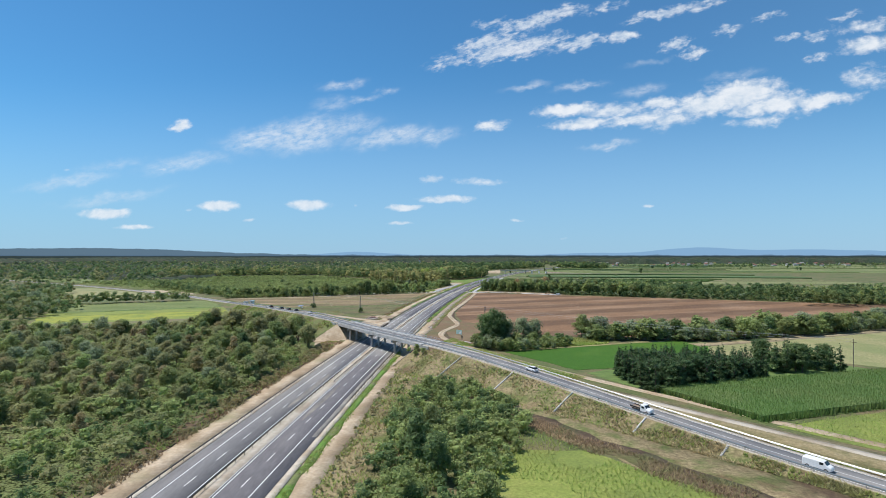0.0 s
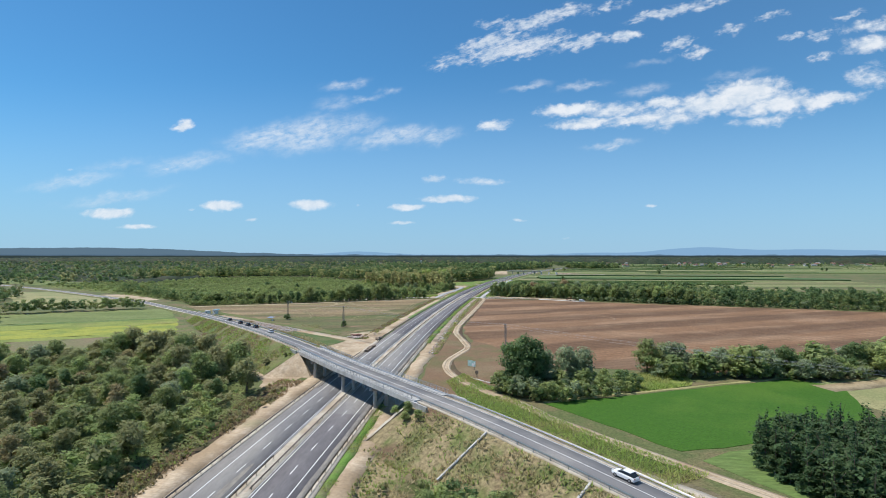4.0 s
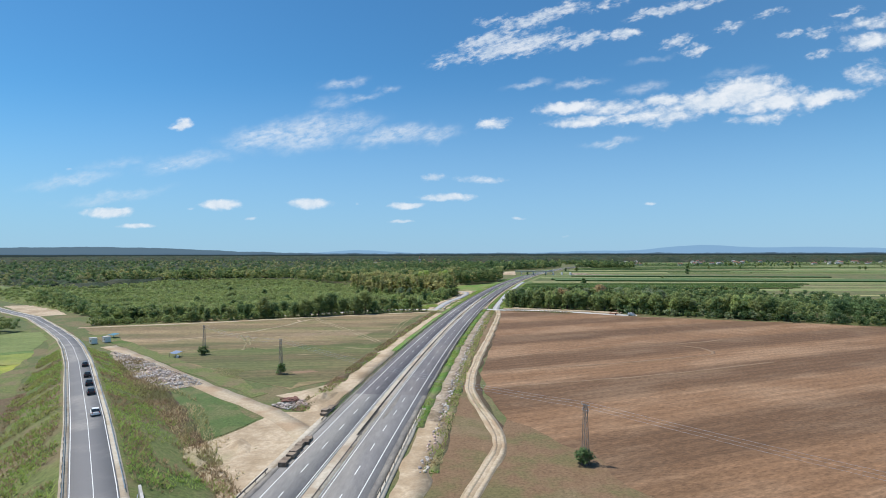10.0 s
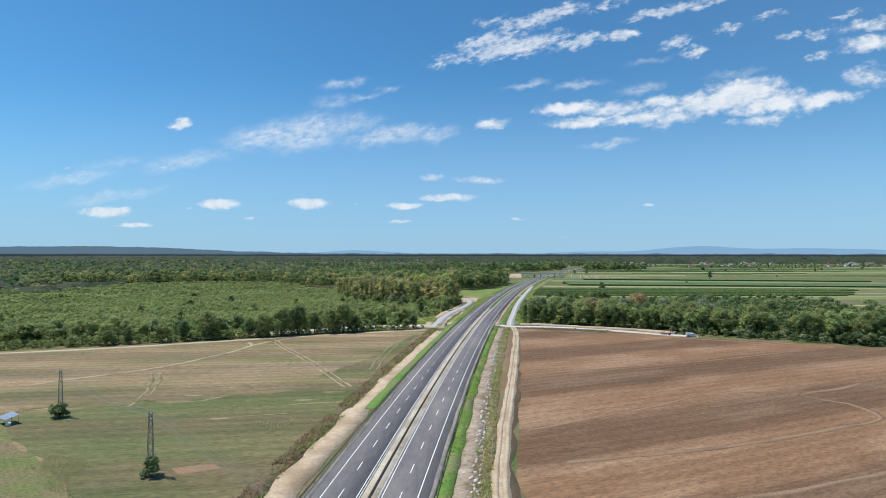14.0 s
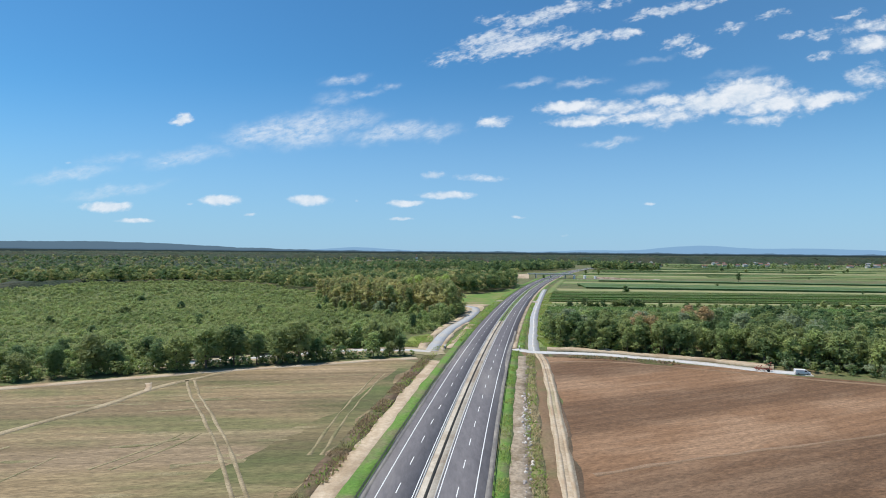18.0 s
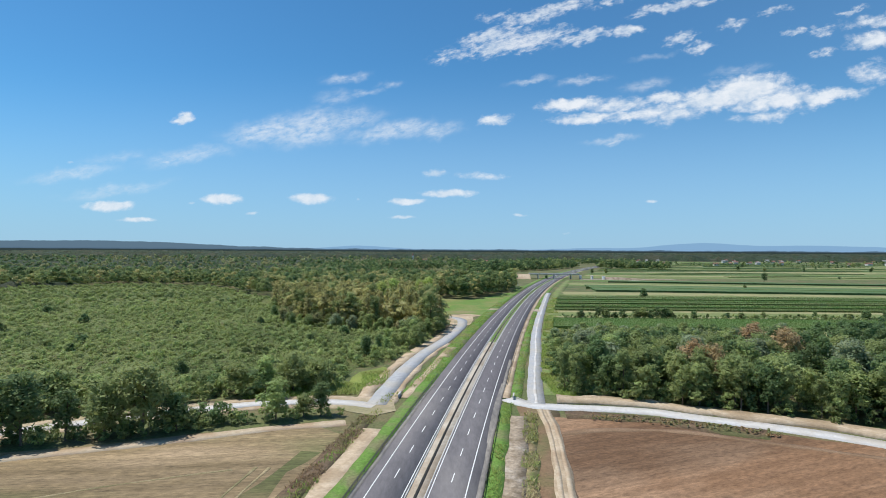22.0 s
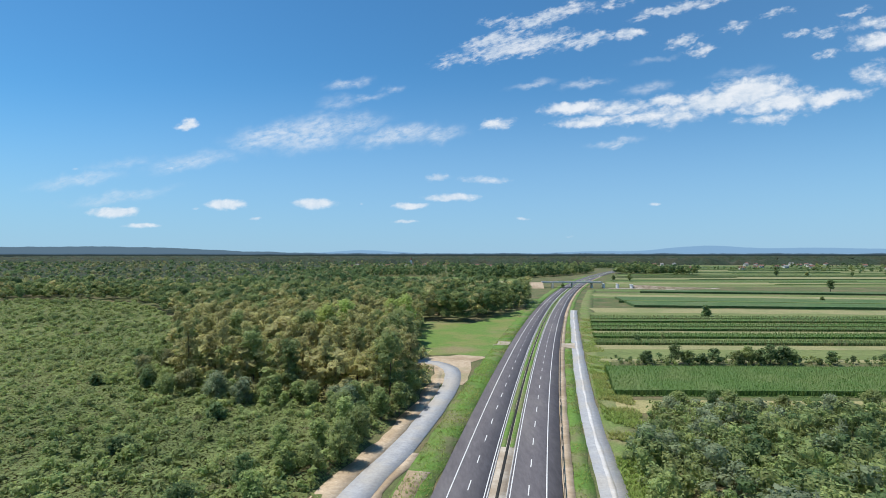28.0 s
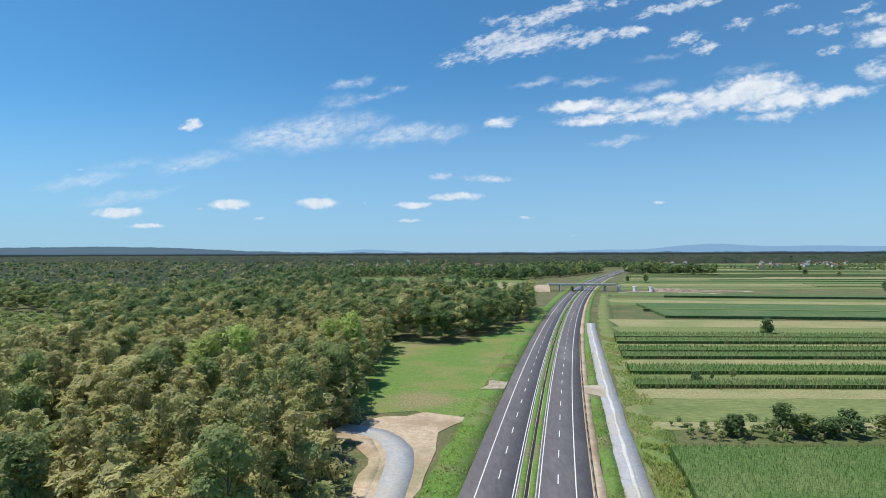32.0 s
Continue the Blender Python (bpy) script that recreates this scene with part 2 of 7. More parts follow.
    if through_leaf:
        tr = N("ShaderNodeBsdfTranslucent")
        L(col, tr.inputs["Color"])
        ms = N("ShaderNodeMixShader")
        ms.inputs[0].default_value = through_leaf
        L(bsdf.outputs[0], ms.inputs[1])
        L(tr.outputs[0], ms.inputs[2])
        last = ms.outputs[0]
        if lace:
            # gaps between the single leaves of a spray
            gt = N("ShaderNodeMath")
            gt.operation = "GREATER_THAN"
            L(fbm(lace, 2, 0.5), gt.inputs[0])
            gt.inputs[1].default_value = 0.52
            hole = N("ShaderNodeMixShader")
            L(gt.outputs[0], hole.inputs[0])
            L(last, hole.inputs[1])
            L(N("ShaderNodeBsdfTransparent").outputs[0], hole.inputs[2])
            last = hole.outputs[0]
        L(last, nt.nodes["Material Output"].inputs[0])
    return mt


def plain(name, c, rough=0.5, metal=0.0, spread=0.12, scale=6.0, spec=0.5):
    return material(name, (c, tuple(x * (1 - spread) for x in c)), scale, rough=rough, metal=metal, bump=0.05, own=True, spec=spec)


M = {}
M["ground"] = material("meadow_ground", ((.085, .112, .036), (.118, .130, .050), (.165, .135, .070), (.062, .098, .027)), 0.45, 0.05, bump=0.7, fine=1.5, famp=.48)
M["asphalt"] = material("dark_asphalt", ((.130, .121, .129), (.108, .100, .108), (.175, .164, .160)), 1.2, 0.05, rough=0.85, bump=0.1, stretch=(1, .25, 1), patch=.58, fine=1.5, famp=.16)
M["asphalt_pale"] = material("dusty_pale_asphalt", ((.205, .198, .197), (.172, .167, .169), (.265, .252, .235), (.14, .136, .139)), .8, 0.05, rough=0.85, bump=0.1, stretch=(1, .2, 1), fine=1.5, famp=.16)
M["asphalt_mid"] = material("worn_grey_asphalt", ((.150, .141, .147), (.126, .119, .125), (.195, .182, .177)), 1.0, 0.05, rough=0.85, bump=0.1, stretch=(1, .22, 1), patch=.54, fine=1.5, famp=.16)
M["asphalt_old"] = material("grey_asphalt", ((.19, .187, .19), (.16, .158, .163), (.25, .24, .23)), 1.5, 0.06, rough=0.85, bump=0.1, fine=1.5, famp=.16)
M["paint"] = material("road_paint", ((.78, .78, .76), (.62, .62, .6)), 3, rough=0.6, bump=0.0)
M["sand"] = material("bare_sandy_soil", ((.40, .31, .21), (.50, .405, .295), (.32, .24, .155), (.26, .235, .13)), 0.6, 0.07, bump=0.7, bump_scale=1.5, fine=1.4, famp=.2)
M["sand_pale"] = material("pale_gravelly_soil", ((.42, .37, .30), (.50, .45, .37), (.33, .27, .2)), 0.9, 0.08, bump=0.5, bump_scale=2, fine=1.6, famp=.16)
M["gravel"] = material("crushed_stone", ((.315, .325, .34), (.375, .385, .40), (.38, .365, .34)), 0.5, 0.08, bump=0.2, bump_scale=4, fine=1.6, famp=.16)
M["gravel_pale"] = material("pale_crushed_stone", ((.49, .485, .475), (.56, .55, .535), (.47, .435, .385)), 0.5, 0.08, bump=0.2, bump_scale=4, fine=1.6, famp=.12)
M["track"] = material("worn_dirt_track", ((.40, .32, .22), (.47, .39, .29), (.36, .26, .17)), 0.8, 0.1, bump=0.4, fine=1.5, famp=.16)
M["brown"] = material("harrowed_soil", ((.166, .093, .049), (.192, .110, .060), (.236, .147, .087), (.138, .079, .042)), 0.30, 0.055, bump=0.5, bump_scale=1.2, stretch=(.36, 1, 1), turn=0.38, fine=1.5, famp=.46, bands=((0.38, 44, 406, 0.25), (0.38, 3.6, 0, 0.08)))
M["dry"] = material("dry_mown_field", ((.205, .150, .080), (.262, .193, .110), (.140, .130, .056), (.325, .240, .150)), 0.20, 0.05, bump=0.4, stretch=(.28, 1, 1), turn=0.14, fine=1.5, famp=.5, bands=((0.12, 31, 10, 0.16), (0.12, 4.2, 0, 0.09)))
M["brown_grass"] = material("thin_grass_on_brown_soil", ((.168, .105, .060), (.190, .122, .070), (.135, .118, .052), (.205, .148, .088)), 0.35, 0.075, bump=0.5, fine=1.6, famp=.4)
M["dry_green"] = material("thin_green_on_dry_field", ((.098, .108, .040), (.125, .126, .050), (.165, .132, .066), (.082, .108, .032)), 0.22, 0.045, bump=0.4, stretch=(.3, 1, 1), turn=0.14, fine=1.5, famp=.45, bands=((0.12, 31, 10, 0.12), (0.12, 4.2, 0, 0.08)))
M["yellow_weed"] = material("yellow_flowering_weeds", ((.25, .27, .045), (.31, .32, .055), (.17, .22, .045)), 0.4, 0.06, bump=0.7, fine=1.5, famp=.4)
M["grey_weed"] = material("grey_green_weeds", ((.135, .140, .058), (.175, .170, .080), (.19, .155, .088), (.10, .13, .04)), 0.4, 0.06, bump=0.9, fine=1.2, famp=.45)
M["straw"] = material("scattered_straw", ((.23, .19, .10), (.29, .235, .135), (.16, .145, .068), (.15, .135, .065)), 0.5, 0.16, bump=0.4, fine=1.8)
M["rubble_soil"] = material("soil_with_rubble", ((.27, .215, .155), (.35, .29, .22), (.19, .145, .095), (.46, .41, .35)), 0.9, 0.22, bump=1.0, bump_scale=1.5, fine=1.3)
M["brown_pale"] = material("trodden_brown_soil", ((.225, .145, .088), (.26, .172, .108), (.19, .12, .07)), 0.4, 0.1, bump=0.4, fine=2.4)
M["straw_pale"] = material("pale_trodden_straw", ((.30, .24, .145), (.36, .29, .185), (.22, .175, .10)), 0.6, 0.15, bump=0.4, fine=1.6)
M["corn_mass"] = material("closed_corn_tops", ((.075, .138, .034), (.100, .168, .045), (.125, .172, .055)), 0.7, 0.05, bump=1.0, bump_scale=2.0, fine=1.8, famp=.55)
M["bank_grass"] = material("rough_bank_grass", ((.106, .134, .039), (.146, .158, .056), (.172, .138, .074), (.076, .118, .026)), 0.6, 0.09, bump=0.8, bump_scale=1.4, fine=1.4, famp=.5)
M["lawn"] = material("dark_green_lawn", ((.066, .108, .030), (.085, .125, .038), (.125, .135, .055), (.175, .150, .085)), 0.5, 0.10, bump=0.6, fine=1.5, famp=.45)
M["lush"] = material("lush_green_crop", ((.036, .105, .006), (.045, .12, .009), (.062, .135, .013)), 0.6, 0.03, bump=0.6, bump_scale=2.5, fine=1.8)
M["light_grass"] = material("light_green_grass", ((.19, .235, .05), (.235, .265, .065), (.15, .19, .045), (.25, .235, .08)), 0.4, 0.04, bump=0.6, fine=1.4)
M["meadow"] = material("green_meadow", ((.105, .190, .036), (.135, .212, .046), (.185, .205, .062), (.225, .200, .095)), 0.35, 0.05, bump=0.6, fine=1.5, famp=.42)
M["verge"] = material("verge_grass", ((.10, .20, .03), (.125, .215, .045), (.17, .17, .08), (.075, .16, .025)), 0.7, 0.09, bump=0.8, bump_scale=2, fine=1.8)
M["light_verge"] = material("light_verge_grass", ((.115, .175, .046), (.150, .200, .060), (.19, .195, .085), (.21, .18, .095)), 0.6, 0.09, bump=0.8, bump_scale=2, fine=1.6, famp=.45)
M["weeds"] = material("rough_weeds", ((.215, .170, .090), (.275, .220, .122), (.115, .138, .042), (.145, .092, .055)), 0.6, 0.13, bump=1.0, bump_scale=1.2, fine=1.2, famp=.45)
M["brown_weeds"] = material("brown_weeds", ((.105, .070, .042), (.145, .098, .060), (.105, .108, .042), (.19, .14, .09)), 0.6, 0.10, bump=1.0, bump_scale=1.2, fine=1.2, famp=.45)
M["pale_field"] = material("pale_stubble", ((.25, .24, .11), (.29, .27, .13), (.20, .22, .09)), 0.3, 0.03, bump=0.3, fine=1.2)
M["yellow_field"] = material("dry_yellow_field", ((.30, .27, .12), (.34, .30, .14), (.25, .25, .10)), 0.3, 0.03, bump=0.3, fine=1.2)
M["low_crop"] = material("low_green_crop", ((.15, .185, .06), (.18, .21, .075), (.125, .165, .05)), 0.4, 0.04, bump=0.5, stretch=(.3, 1, 1), fine=1.0)
M["mid_crop"] = material("mid_green_crop", ((.10, .16, .042), (.125, .185, .052), (.14, .175, .058)), 0.4, 0.04, bump=0.5, stretch=(.3, 1, 1), fine=1.0)
M["concrete"] = material("concrete", ((.50, .49, .47), (.44, .43, .41), (.36, .35, .33)), 1.2, 0.3, rough=0.8, bump=0.1)
# concrete with the shade under the deck put into its colour; also grey roofs
M["concrete_dark"] = material("shaded_concrete", ((.30, .29, .28), (.25, .245, .24)), 1.2, rough=0.85, bump=0.1)
M["steel"] = plain("galvanised_steel", (.42, .43, .44), 0.45, 0.8)
M["pylon_steel"] = material("weathered_pylon_steel", ((.23, .20, .175), (.30, .265, .235)), 1.5, rough=.65, metal=.3, bump=.1)
M["rail"] = material("weathered_guardrail", ((.16, .13, .11), (.21, .18, .15)), 2.0, rough=0.6, metal=0.4, bump=0.1)
M["corn"] = material("corn_leaves", ((.128, .235, .055), (.170, .275, .072), (.180, .255, .078)), 0.4, 0.03, rough=.6, bump=0, island=0.25, through_leaf=0.35)
M["corn_dry"] = material("ripening_corn", ((.205, .250, .092), (.245, .290, .112), (.265, .262, .122)), 0.4, 0.03, rough=.6, bump=0, island=0.25, through_leaf=0.35)
M["bark"] = material("bark", ((.13, .10, .075), (.18, .145, .11)), 2.0, bump=0.5, own=True)
LEAVES = {
    "oak": ((.258, .318, .118), (.314, .372, .140), (.208, .271, .100)),
    "dark": ((.142, .222, .086), (.180, .262, .100), (.118, .190, .075)),
    "lime": ((.43, .52, .15), (.50, .58, .18), (.37, .47, .13)),
    "copper": ((.50, .37, .19), (.56, .42, .22), (.43, .33, .17)),
    "willow": ((.264, .324, .180), (.312, .372, .222), (.228, .300, .150)),
    "fresh": ((.305, .385, .138), (.360, .440, .160), (.268, .348, .122)),
    "olive": ((.300, .310, .140), (.350, .350, .165), (.255, .285, .120)),
    "yellow": ((.450, .430, .180), (.53, .50, .215), (.375, .385, .155)),
    "rust": ((.36, .305, .150), (.40, .335, .170), (.31, .285, .130)),
    "conifer": ((.084, .150, .062), (.105, .178, .072), (.090, .158, .064)),
}
for k, c in LEAVES.items():
    M["leaf_" + k] = material("leaves_" + k, c, 0.6, 0.15, rough=0.65, bump=.8, bump_scale=2.5, fine=2.4, lace=2.2, own=True, vary=0.16, through_leaf=0.48)
    M["wood_" + k] = material("woodland_" + k, c, 0.09, 0.02, rough=0.7, bump=.8, bump_scale=2.5, fine=2.0, lace=1.9, island=0.26, through_leaf=0.48)

M["weed_green"] = material("green_weed_blades", ((.235, .340, .078), (.285, .380, .095), (.325, .350, .112)), 0.3, 0.05, rough=.7, bump=0, island=0.25, through_leaf=0.4)
M["weed_dry"] = material("dry_weed_blades", ((.42, .35, .19), (.50, .42, .24), (.32, .32, .14)), 0.3, 0.05, rough=.8, bump=0, island=0.25, through_leaf=0.35)
M["weed_brown"] = material("brown_weed_blades", ((.27, .20, .115), (.34, .25, .145), (.22, .21, .095)), 0.3, 0.05, rough=.8, bump=0, island=0.25, through_leaf=0.35)
M["stone"] = material("broken_stone", ((.44, .40, .37), (.55, .51, .475), (.46, .36, .30)), 0.8, 0.1, bump=0.2, island=0.35)
M["timber"] = material("grey_timber", ((.22, .17, .13), (.30, .24, .18), (.16, .12, .09)), 1.5, 0.4, bump=0.3, own=True)
M["white_paint"] = plain("white_vehicle_paint", (.80, .80, .80), .3)
M["black_paint"] = plain("black_vehicle_paint", (.02, .02, .023), .3)
M["glass_dark"] = plain("dark_window_glass", (.02, .025, .03), .08)
M["rubber"] = plain("tyre_rubber", (.025, .025, .025), .85)
M["alloy"] = plain("wheel_metal", (.45, .45, .46), .4, .8)
M["lamp_red"] = plain("red_lamp", (.45, .03, .02), .3)
M["lamp_clear"] = plain("clear_lamp", (.75, .75, .72), .2)
M["teal"] = plain("faded_teal_board", (.46, .70, .66), .6, spread=.3, scale=2.0)
M["blue_board"] = plain("faded_blue_board", (.20, .27, .40), .6, spread=.3, scale=2.0)
M["teal_sheet"] = plain("teal_sheet", (.05, .20, .27), .6, spread=.3, scale=2.0)
M["red_steel"] = plain("rusty_red_steel", (.34, .11, .07), .7, spread=.4, scale=3)
M["roof_tile"] = plain("red_roof", (.26, .13, .10), .8, spread=.3, scale=2.0)
M["plaster"] = plain("pale_plaster", (.66, .63, .57), .8)
M["tall_crop"] = material("tall_dark_maize", ((.062, .118, .038), (.080, .140, .046), (.105, .148, .056)), 0.5, 0.04, bump=0.8, fine=1.0)

# ---- builders ----
def hw(y):
    """x of the motorway's middle line at y."""
    t = (y - 500) / 500
    return 0.817 + 74.245 * t + 29.405 * t * t + 0.981 * t ** 3 - .8 * math.exp(-((y - 480) / 220) ** 2)


def raw_mesh(name, V, F, mat):
    """A mesh from arrays of vertices and of triangles or quads."""
    me = bpy.data.meshes.new(name)
    V, F = np.asarray(V, np.float32).reshape(-1, 3), np.asarray(F, np.int32)
    k = F.shape[1]
    me.vertices.add(len(V))
    me.vertices.foreach_set("co", V.ravel())
    me.loops.add(F.size)
    me.loops.foreach_set("vertex_index", F.ravel())
    me.polygons.add(len(F))
    me.polygons.foreach_set("loop_start", np.arange(len(F), dtype=np.int32) * k)
    me.update(calc_edges=True)
    me.validate()
    if mat:
        me.materials.append(mat)
    return me


def part(name, bm, mat, parent=None, label=""):
    me = bpy.data.meshes.new(name)
    bmesh.ops.recalc_face_normals(bm, faces=bm.faces)
    bm.to_mesh(me)
    bm.free()
    me.materials.append(mat)
    ob = new(name, me)
    ob.parent = parent
    if label:
        tagged(ob, label)
    return ob


def empty(name, m, label, category, group=""):
    ob = new(name)
    ob.empty_display_size = 0.5
    ob.matrix_basis = m
    return tagged(ob, label, category, group)


def child(name, mesh, parent, m=None, label=""):
    ob = new(name, mesh)
    ob.parent = parent
    if m is not None:
        ob.matrix_basis = m
    if label:
        tagged(ob, label)
    return ob


def box(bm, x0, x1, y0, y1, z0, z1, m=None, bevel=0.0):
    r = bmesh.ops.create_cube(bm, size=1)
    vs = r["verts"]
    t = Matrix.Translation(((x0 + x1) / 2, (y0 + y1) / 2, (z0 + z1) / 2)) @ Matrix.Diagonal((x1 - x0, y1 - y0, z1 - z0, 1))
    bmesh.ops.transform(bm, matrix=(m @ t) if m else t, verts=vs)
    if bevel:
        es = {e for v in vs for e in v.link_edges}
        bmesh.ops.bevel(bm, geom=list(es), offset=bevel, segments=2, affect="EDGES")
    return vs


def tube(bm, a, b, r0, r1=None, n=6):
    """A tapered round bar from a to b."""
    a, b = Vector(a), Vector(b)
    d = b - a
    m = Matrix.Translation((a + b) / 2) @ d.to_track_quat("Z", "Y").to_matrix().to_4x4()
    bmesh.ops.create_cone(bm, cap_ends=True, segments=n, radius1=r0, radius2=r0 if r1 is None else r1, depth=d.length, matrix=m)


def spline(pts, step=4.0):
    """Points along a smooth line through pts (of any dimension)."""
    p = [np.array(q, float) for q in pts]
    p = [2 * p[0] - p[1]] + p + [2 * p[-1] - p[-2]]
    out = []
    for i in range(1, len(p) - 2):
        a, b, c, d = p[i - 1:i + 3]
        n = max(2, int(np.linalg.norm((c - b)[:2]) / step))
        for t in np.linspace(0, 1, n, endpoint=False):
            out.append(.5 * (2 * b + (c - a) * t + (2 * a - 5 * b + 4 * c - d) * t ** 2 + (3 * b - a - 3 * c + d) * t ** 3))
    out.append(p[-2])
    return np.array(out)


def ragged(s, amp, seed):
    return amp * noise.noise((s * 0.11, seed * 7.3, 0.0)) * 1.6 + amp * 0.5 * noise.noise((s * 0.6, seed * 3.1, 4.0))


def ribbon_mesh(name, line, left, right, z, mat, rag=0.0, depth=0.35, seed=0):
    """A strip along a line of x, y(, z) rows, from left to right of it (metres, right is positive), with sides."""
    line = np.asarray(line, float)
    d = np.gradient(line[:, :2], axis=0)
    d /= np.linalg.norm(d, axis=1)[:, None]
    nrm = np.stack([d[:, 1], -d[:, 0]], 1)
    zz = (line[:, 2] if line.shape[1] > 2 else 0) + np.full(len(line), z)
    s = np.concatenate([[0], np.cumsum(np.linalg.norm(np.diff(line[:, :2], axis=0), axis=1))])
    l = np.array([left + ragged(a, rag, seed) for a in s])
    r = np.array([right + ragged(a, rag, seed + 5) for a in s])
    A, B = line[:, :2] + nrm * l[:, None], line[:, :2] + nrm * r[:, None]
    n = len(line)
    V = np.concatenate([np.c_[A, zz], np.c_[B, zz], np.c_[A, zz - depth], np.c_[B, zz - depth]])
    i = np.arange(n - 1)
    F = np.concatenate([np.c_[i, n + i, n + i + 1, i + 1], np.c_[i, i + 1, 2 * n + i + 1, 2 * n + i], np.c_[n + i, 3 * n + i, 3 * n + i + 1, n + i + 1]])
    return raw_mesh(name, V, F, mat)


def ribbon(name, line, left, right, z, mat, rag=0.0, label="", category="ground", kind="structure", depth=0.35, seed=0, parent=None):
    ob = new(name, ribbon_mesh(name, line, left, right, z, mat, rag, depth, seed))
    ob.parent = parent
    if label:
        tagged(ob, label, category if parent is None else "", kind=kind)
    return ob


def along(y0, y1, step=6.0):
    ys = np.linspace(y0, y1, max(2, int(abs(y1 - y0) / step) + 1))
    return np.array([(hw(y), y) for y in ys])


def area(name, outline, z, mat, label, rag=0.8, category="field", kind="structure", seed=1, depth=0.3):
    """A plot of land with a slightly uneven edge."""
    P = [Vector((*p, 0)) for p in outline]
    ring, s = [], 0.0
    for a, b in zip(P, P[1:] + P[:1]):
        n = max(1, int((b - a).length / 5))
        nr = Vector((b.y - a.y, a.x - b.x, 0)).normalized()
        for k in range(n):
            s += (b - a).length / n
            ring.append(a.lerp(b, k / n) + nr * (ragged(s, rag, seed) if k else 0))
    bm = bmesh.new()
    top = [bm.verts.new((p.x, p.y, z)) for p in ring]
    low = [bm.verts.new((p.x, p.y, z - depth)) for p in ring]
    bm.faces.new(top)
    for i in range(len(ring)):
        j = (i + 1) % len(ring)
        bm.faces.new((top[i], low[i], low[j], top[j]))
    me = bpy.data.meshes.new(name)
    bmesh.ops.recalc_face_normals(bm, faces=bm.faces)
    bm.to_mesh(me)
    bm.free()
    me.materials.append(mat)
    return tagged(new(name, me), label, category, kind=kind)


def inside(poly, X, Y):
    """Which of the points lie in the polygon."""
    c = np.zeros(len(X), bool)
    for (x0, y0), (x1, y1) in zip(poly, poly[1:] + poly[:1]):
        if y0 != y1:
            c ^= ((Y < y0) != (Y < y1)) & (X < (x1 - x0) * (Y - y0) / (y1 - y0) + x0)
    return c


def scatter(poly, gap, seed):
    """Points in a polygon, about gap apart, on a jittered grid."""
    rng = np.random.default_rng(seed)
    p = np.array(poly)
    X, Y = np.meshgrid(np.arange(p[:, 0].min(), p[:, 0].max(), gap), np.arange(p[:, 1].min(), p[:, 1].max(), gap))
    X, Y = X.ravel() + rng.uniform(-.45, .45, X.size) * gap, Y.ravel() + rng.uniform(-.45, .45, X.size) * gap
    k = inside(poly, X, Y)
    return X[k], Y[k]


# ---- foliage ----
def leaf_tris(rng, P, Nrm, size):
    """Pointed leaf sprays of about that size at P, turned to the light and outwards."""
    n = len(P)
    Nv = Nrm * .6 + np.array((0, 0, .75)) + rng.normal(0, .42, (n, 3))
    Nv /= np.linalg.norm(Nv, axis=1)[:, None] + 1e-9
    A = np.cross(Nv, rng.normal(0, 1, (n, 3)))
    A /= np.linalg.norm(A, axis=1)[:, None] + 1e-9
    B = np.cross(Nv, A)
    s = size * rng.uniform(.65, 1.35, n)[:, None]
    A, B = A * s, B * s * rng.uniform(.6, 1.0, n)[:, None]
    V = np.stack([P - A * .8 - B * .6, P + A - B * .25, P - A * .1 + B], 1).reshape(-1, 3)
    return V, np.arange(3 * n).reshape(-1, 3)


def crown_cloud(rng, h0, h1, rad, blobs, leaves, size, shape="round"):
    """Leaf quads of a crown between the heights h0 and h1, in many uneven clumps."""
    C, R = [], []
    for i in range(blobs):
        t = (i + .5) / blobs
        if shape == "cone":
            z, rr = h0 + (h1 - h0) * t * .96, rad * (1 - t) ** .8
            k = rad * .42 * (1.1 - t)
        elif shape == "tall":
            z, rr = h0 + (h1 - h0) * t * .93, rad * (.55 + .45 * math.sin(math.pi * min(1, t * 1.05)))
            k = rad * .52
        else:
            z, rr = h0 + (h1 - h0) * (.12 + .74 * t), rad * math.sqrt(max(.05, 1 - (2 * t - .85) ** 2 * .9)) * .8
            k = rad * .46
        a, q = i * 2.4 + rng.uniform(-.5, .5), rr * math.sqrt(rng.uniform(.05, 1)) * (.75 if shape != "cone" else .6)
        C.append((q * math.cos(a), q * math.sin(a), z))
        R.append(k * rng.uniform(.7, 1.25))
    C, R = np.array(C), np.array(R)
    w = R ** 2 / (R ** 2).sum()
    pick = rng.choice(blobs, leaves, p=w)
    U = rng.normal(0, 1, (leaves, 3))
    U[:, 2] = np.where(U[:, 2] < -.4, -U[:, 2], U[:, 2])
    U /= np.linalg.norm(U, axis=1)[:, None]
    P = C[pick] + U * (R[pick] * rng.uniform(.72, 1.08, leaves))[:, None] * np.array([1, 1, .82 if shape != "cone" else 1.1])
    V, F = leaf_tris(rng, P, U, size)
    # a dark inner mass, so that the crown is not see-through
    core, faces, k = [V], [F], len(V)
    for c, r in zip(C, R):
        t = rng.uniform(0, 1.5)
        turn = np.array([[math.cos(t), -math.sin(t), 0], [math.sin(t), math.cos(t), 0], [0, 0, 1]])
        bm_v = (BALL_V * r * .78 * rng.uniform(.8, 1.2, (len(BALL_V), 1))) @ turn + c
        core.append(bm_v)
        faces.append(BALL_F + k)
        k += len(bm_v)
    return np.concatenate(core), np.concatenate(faces)


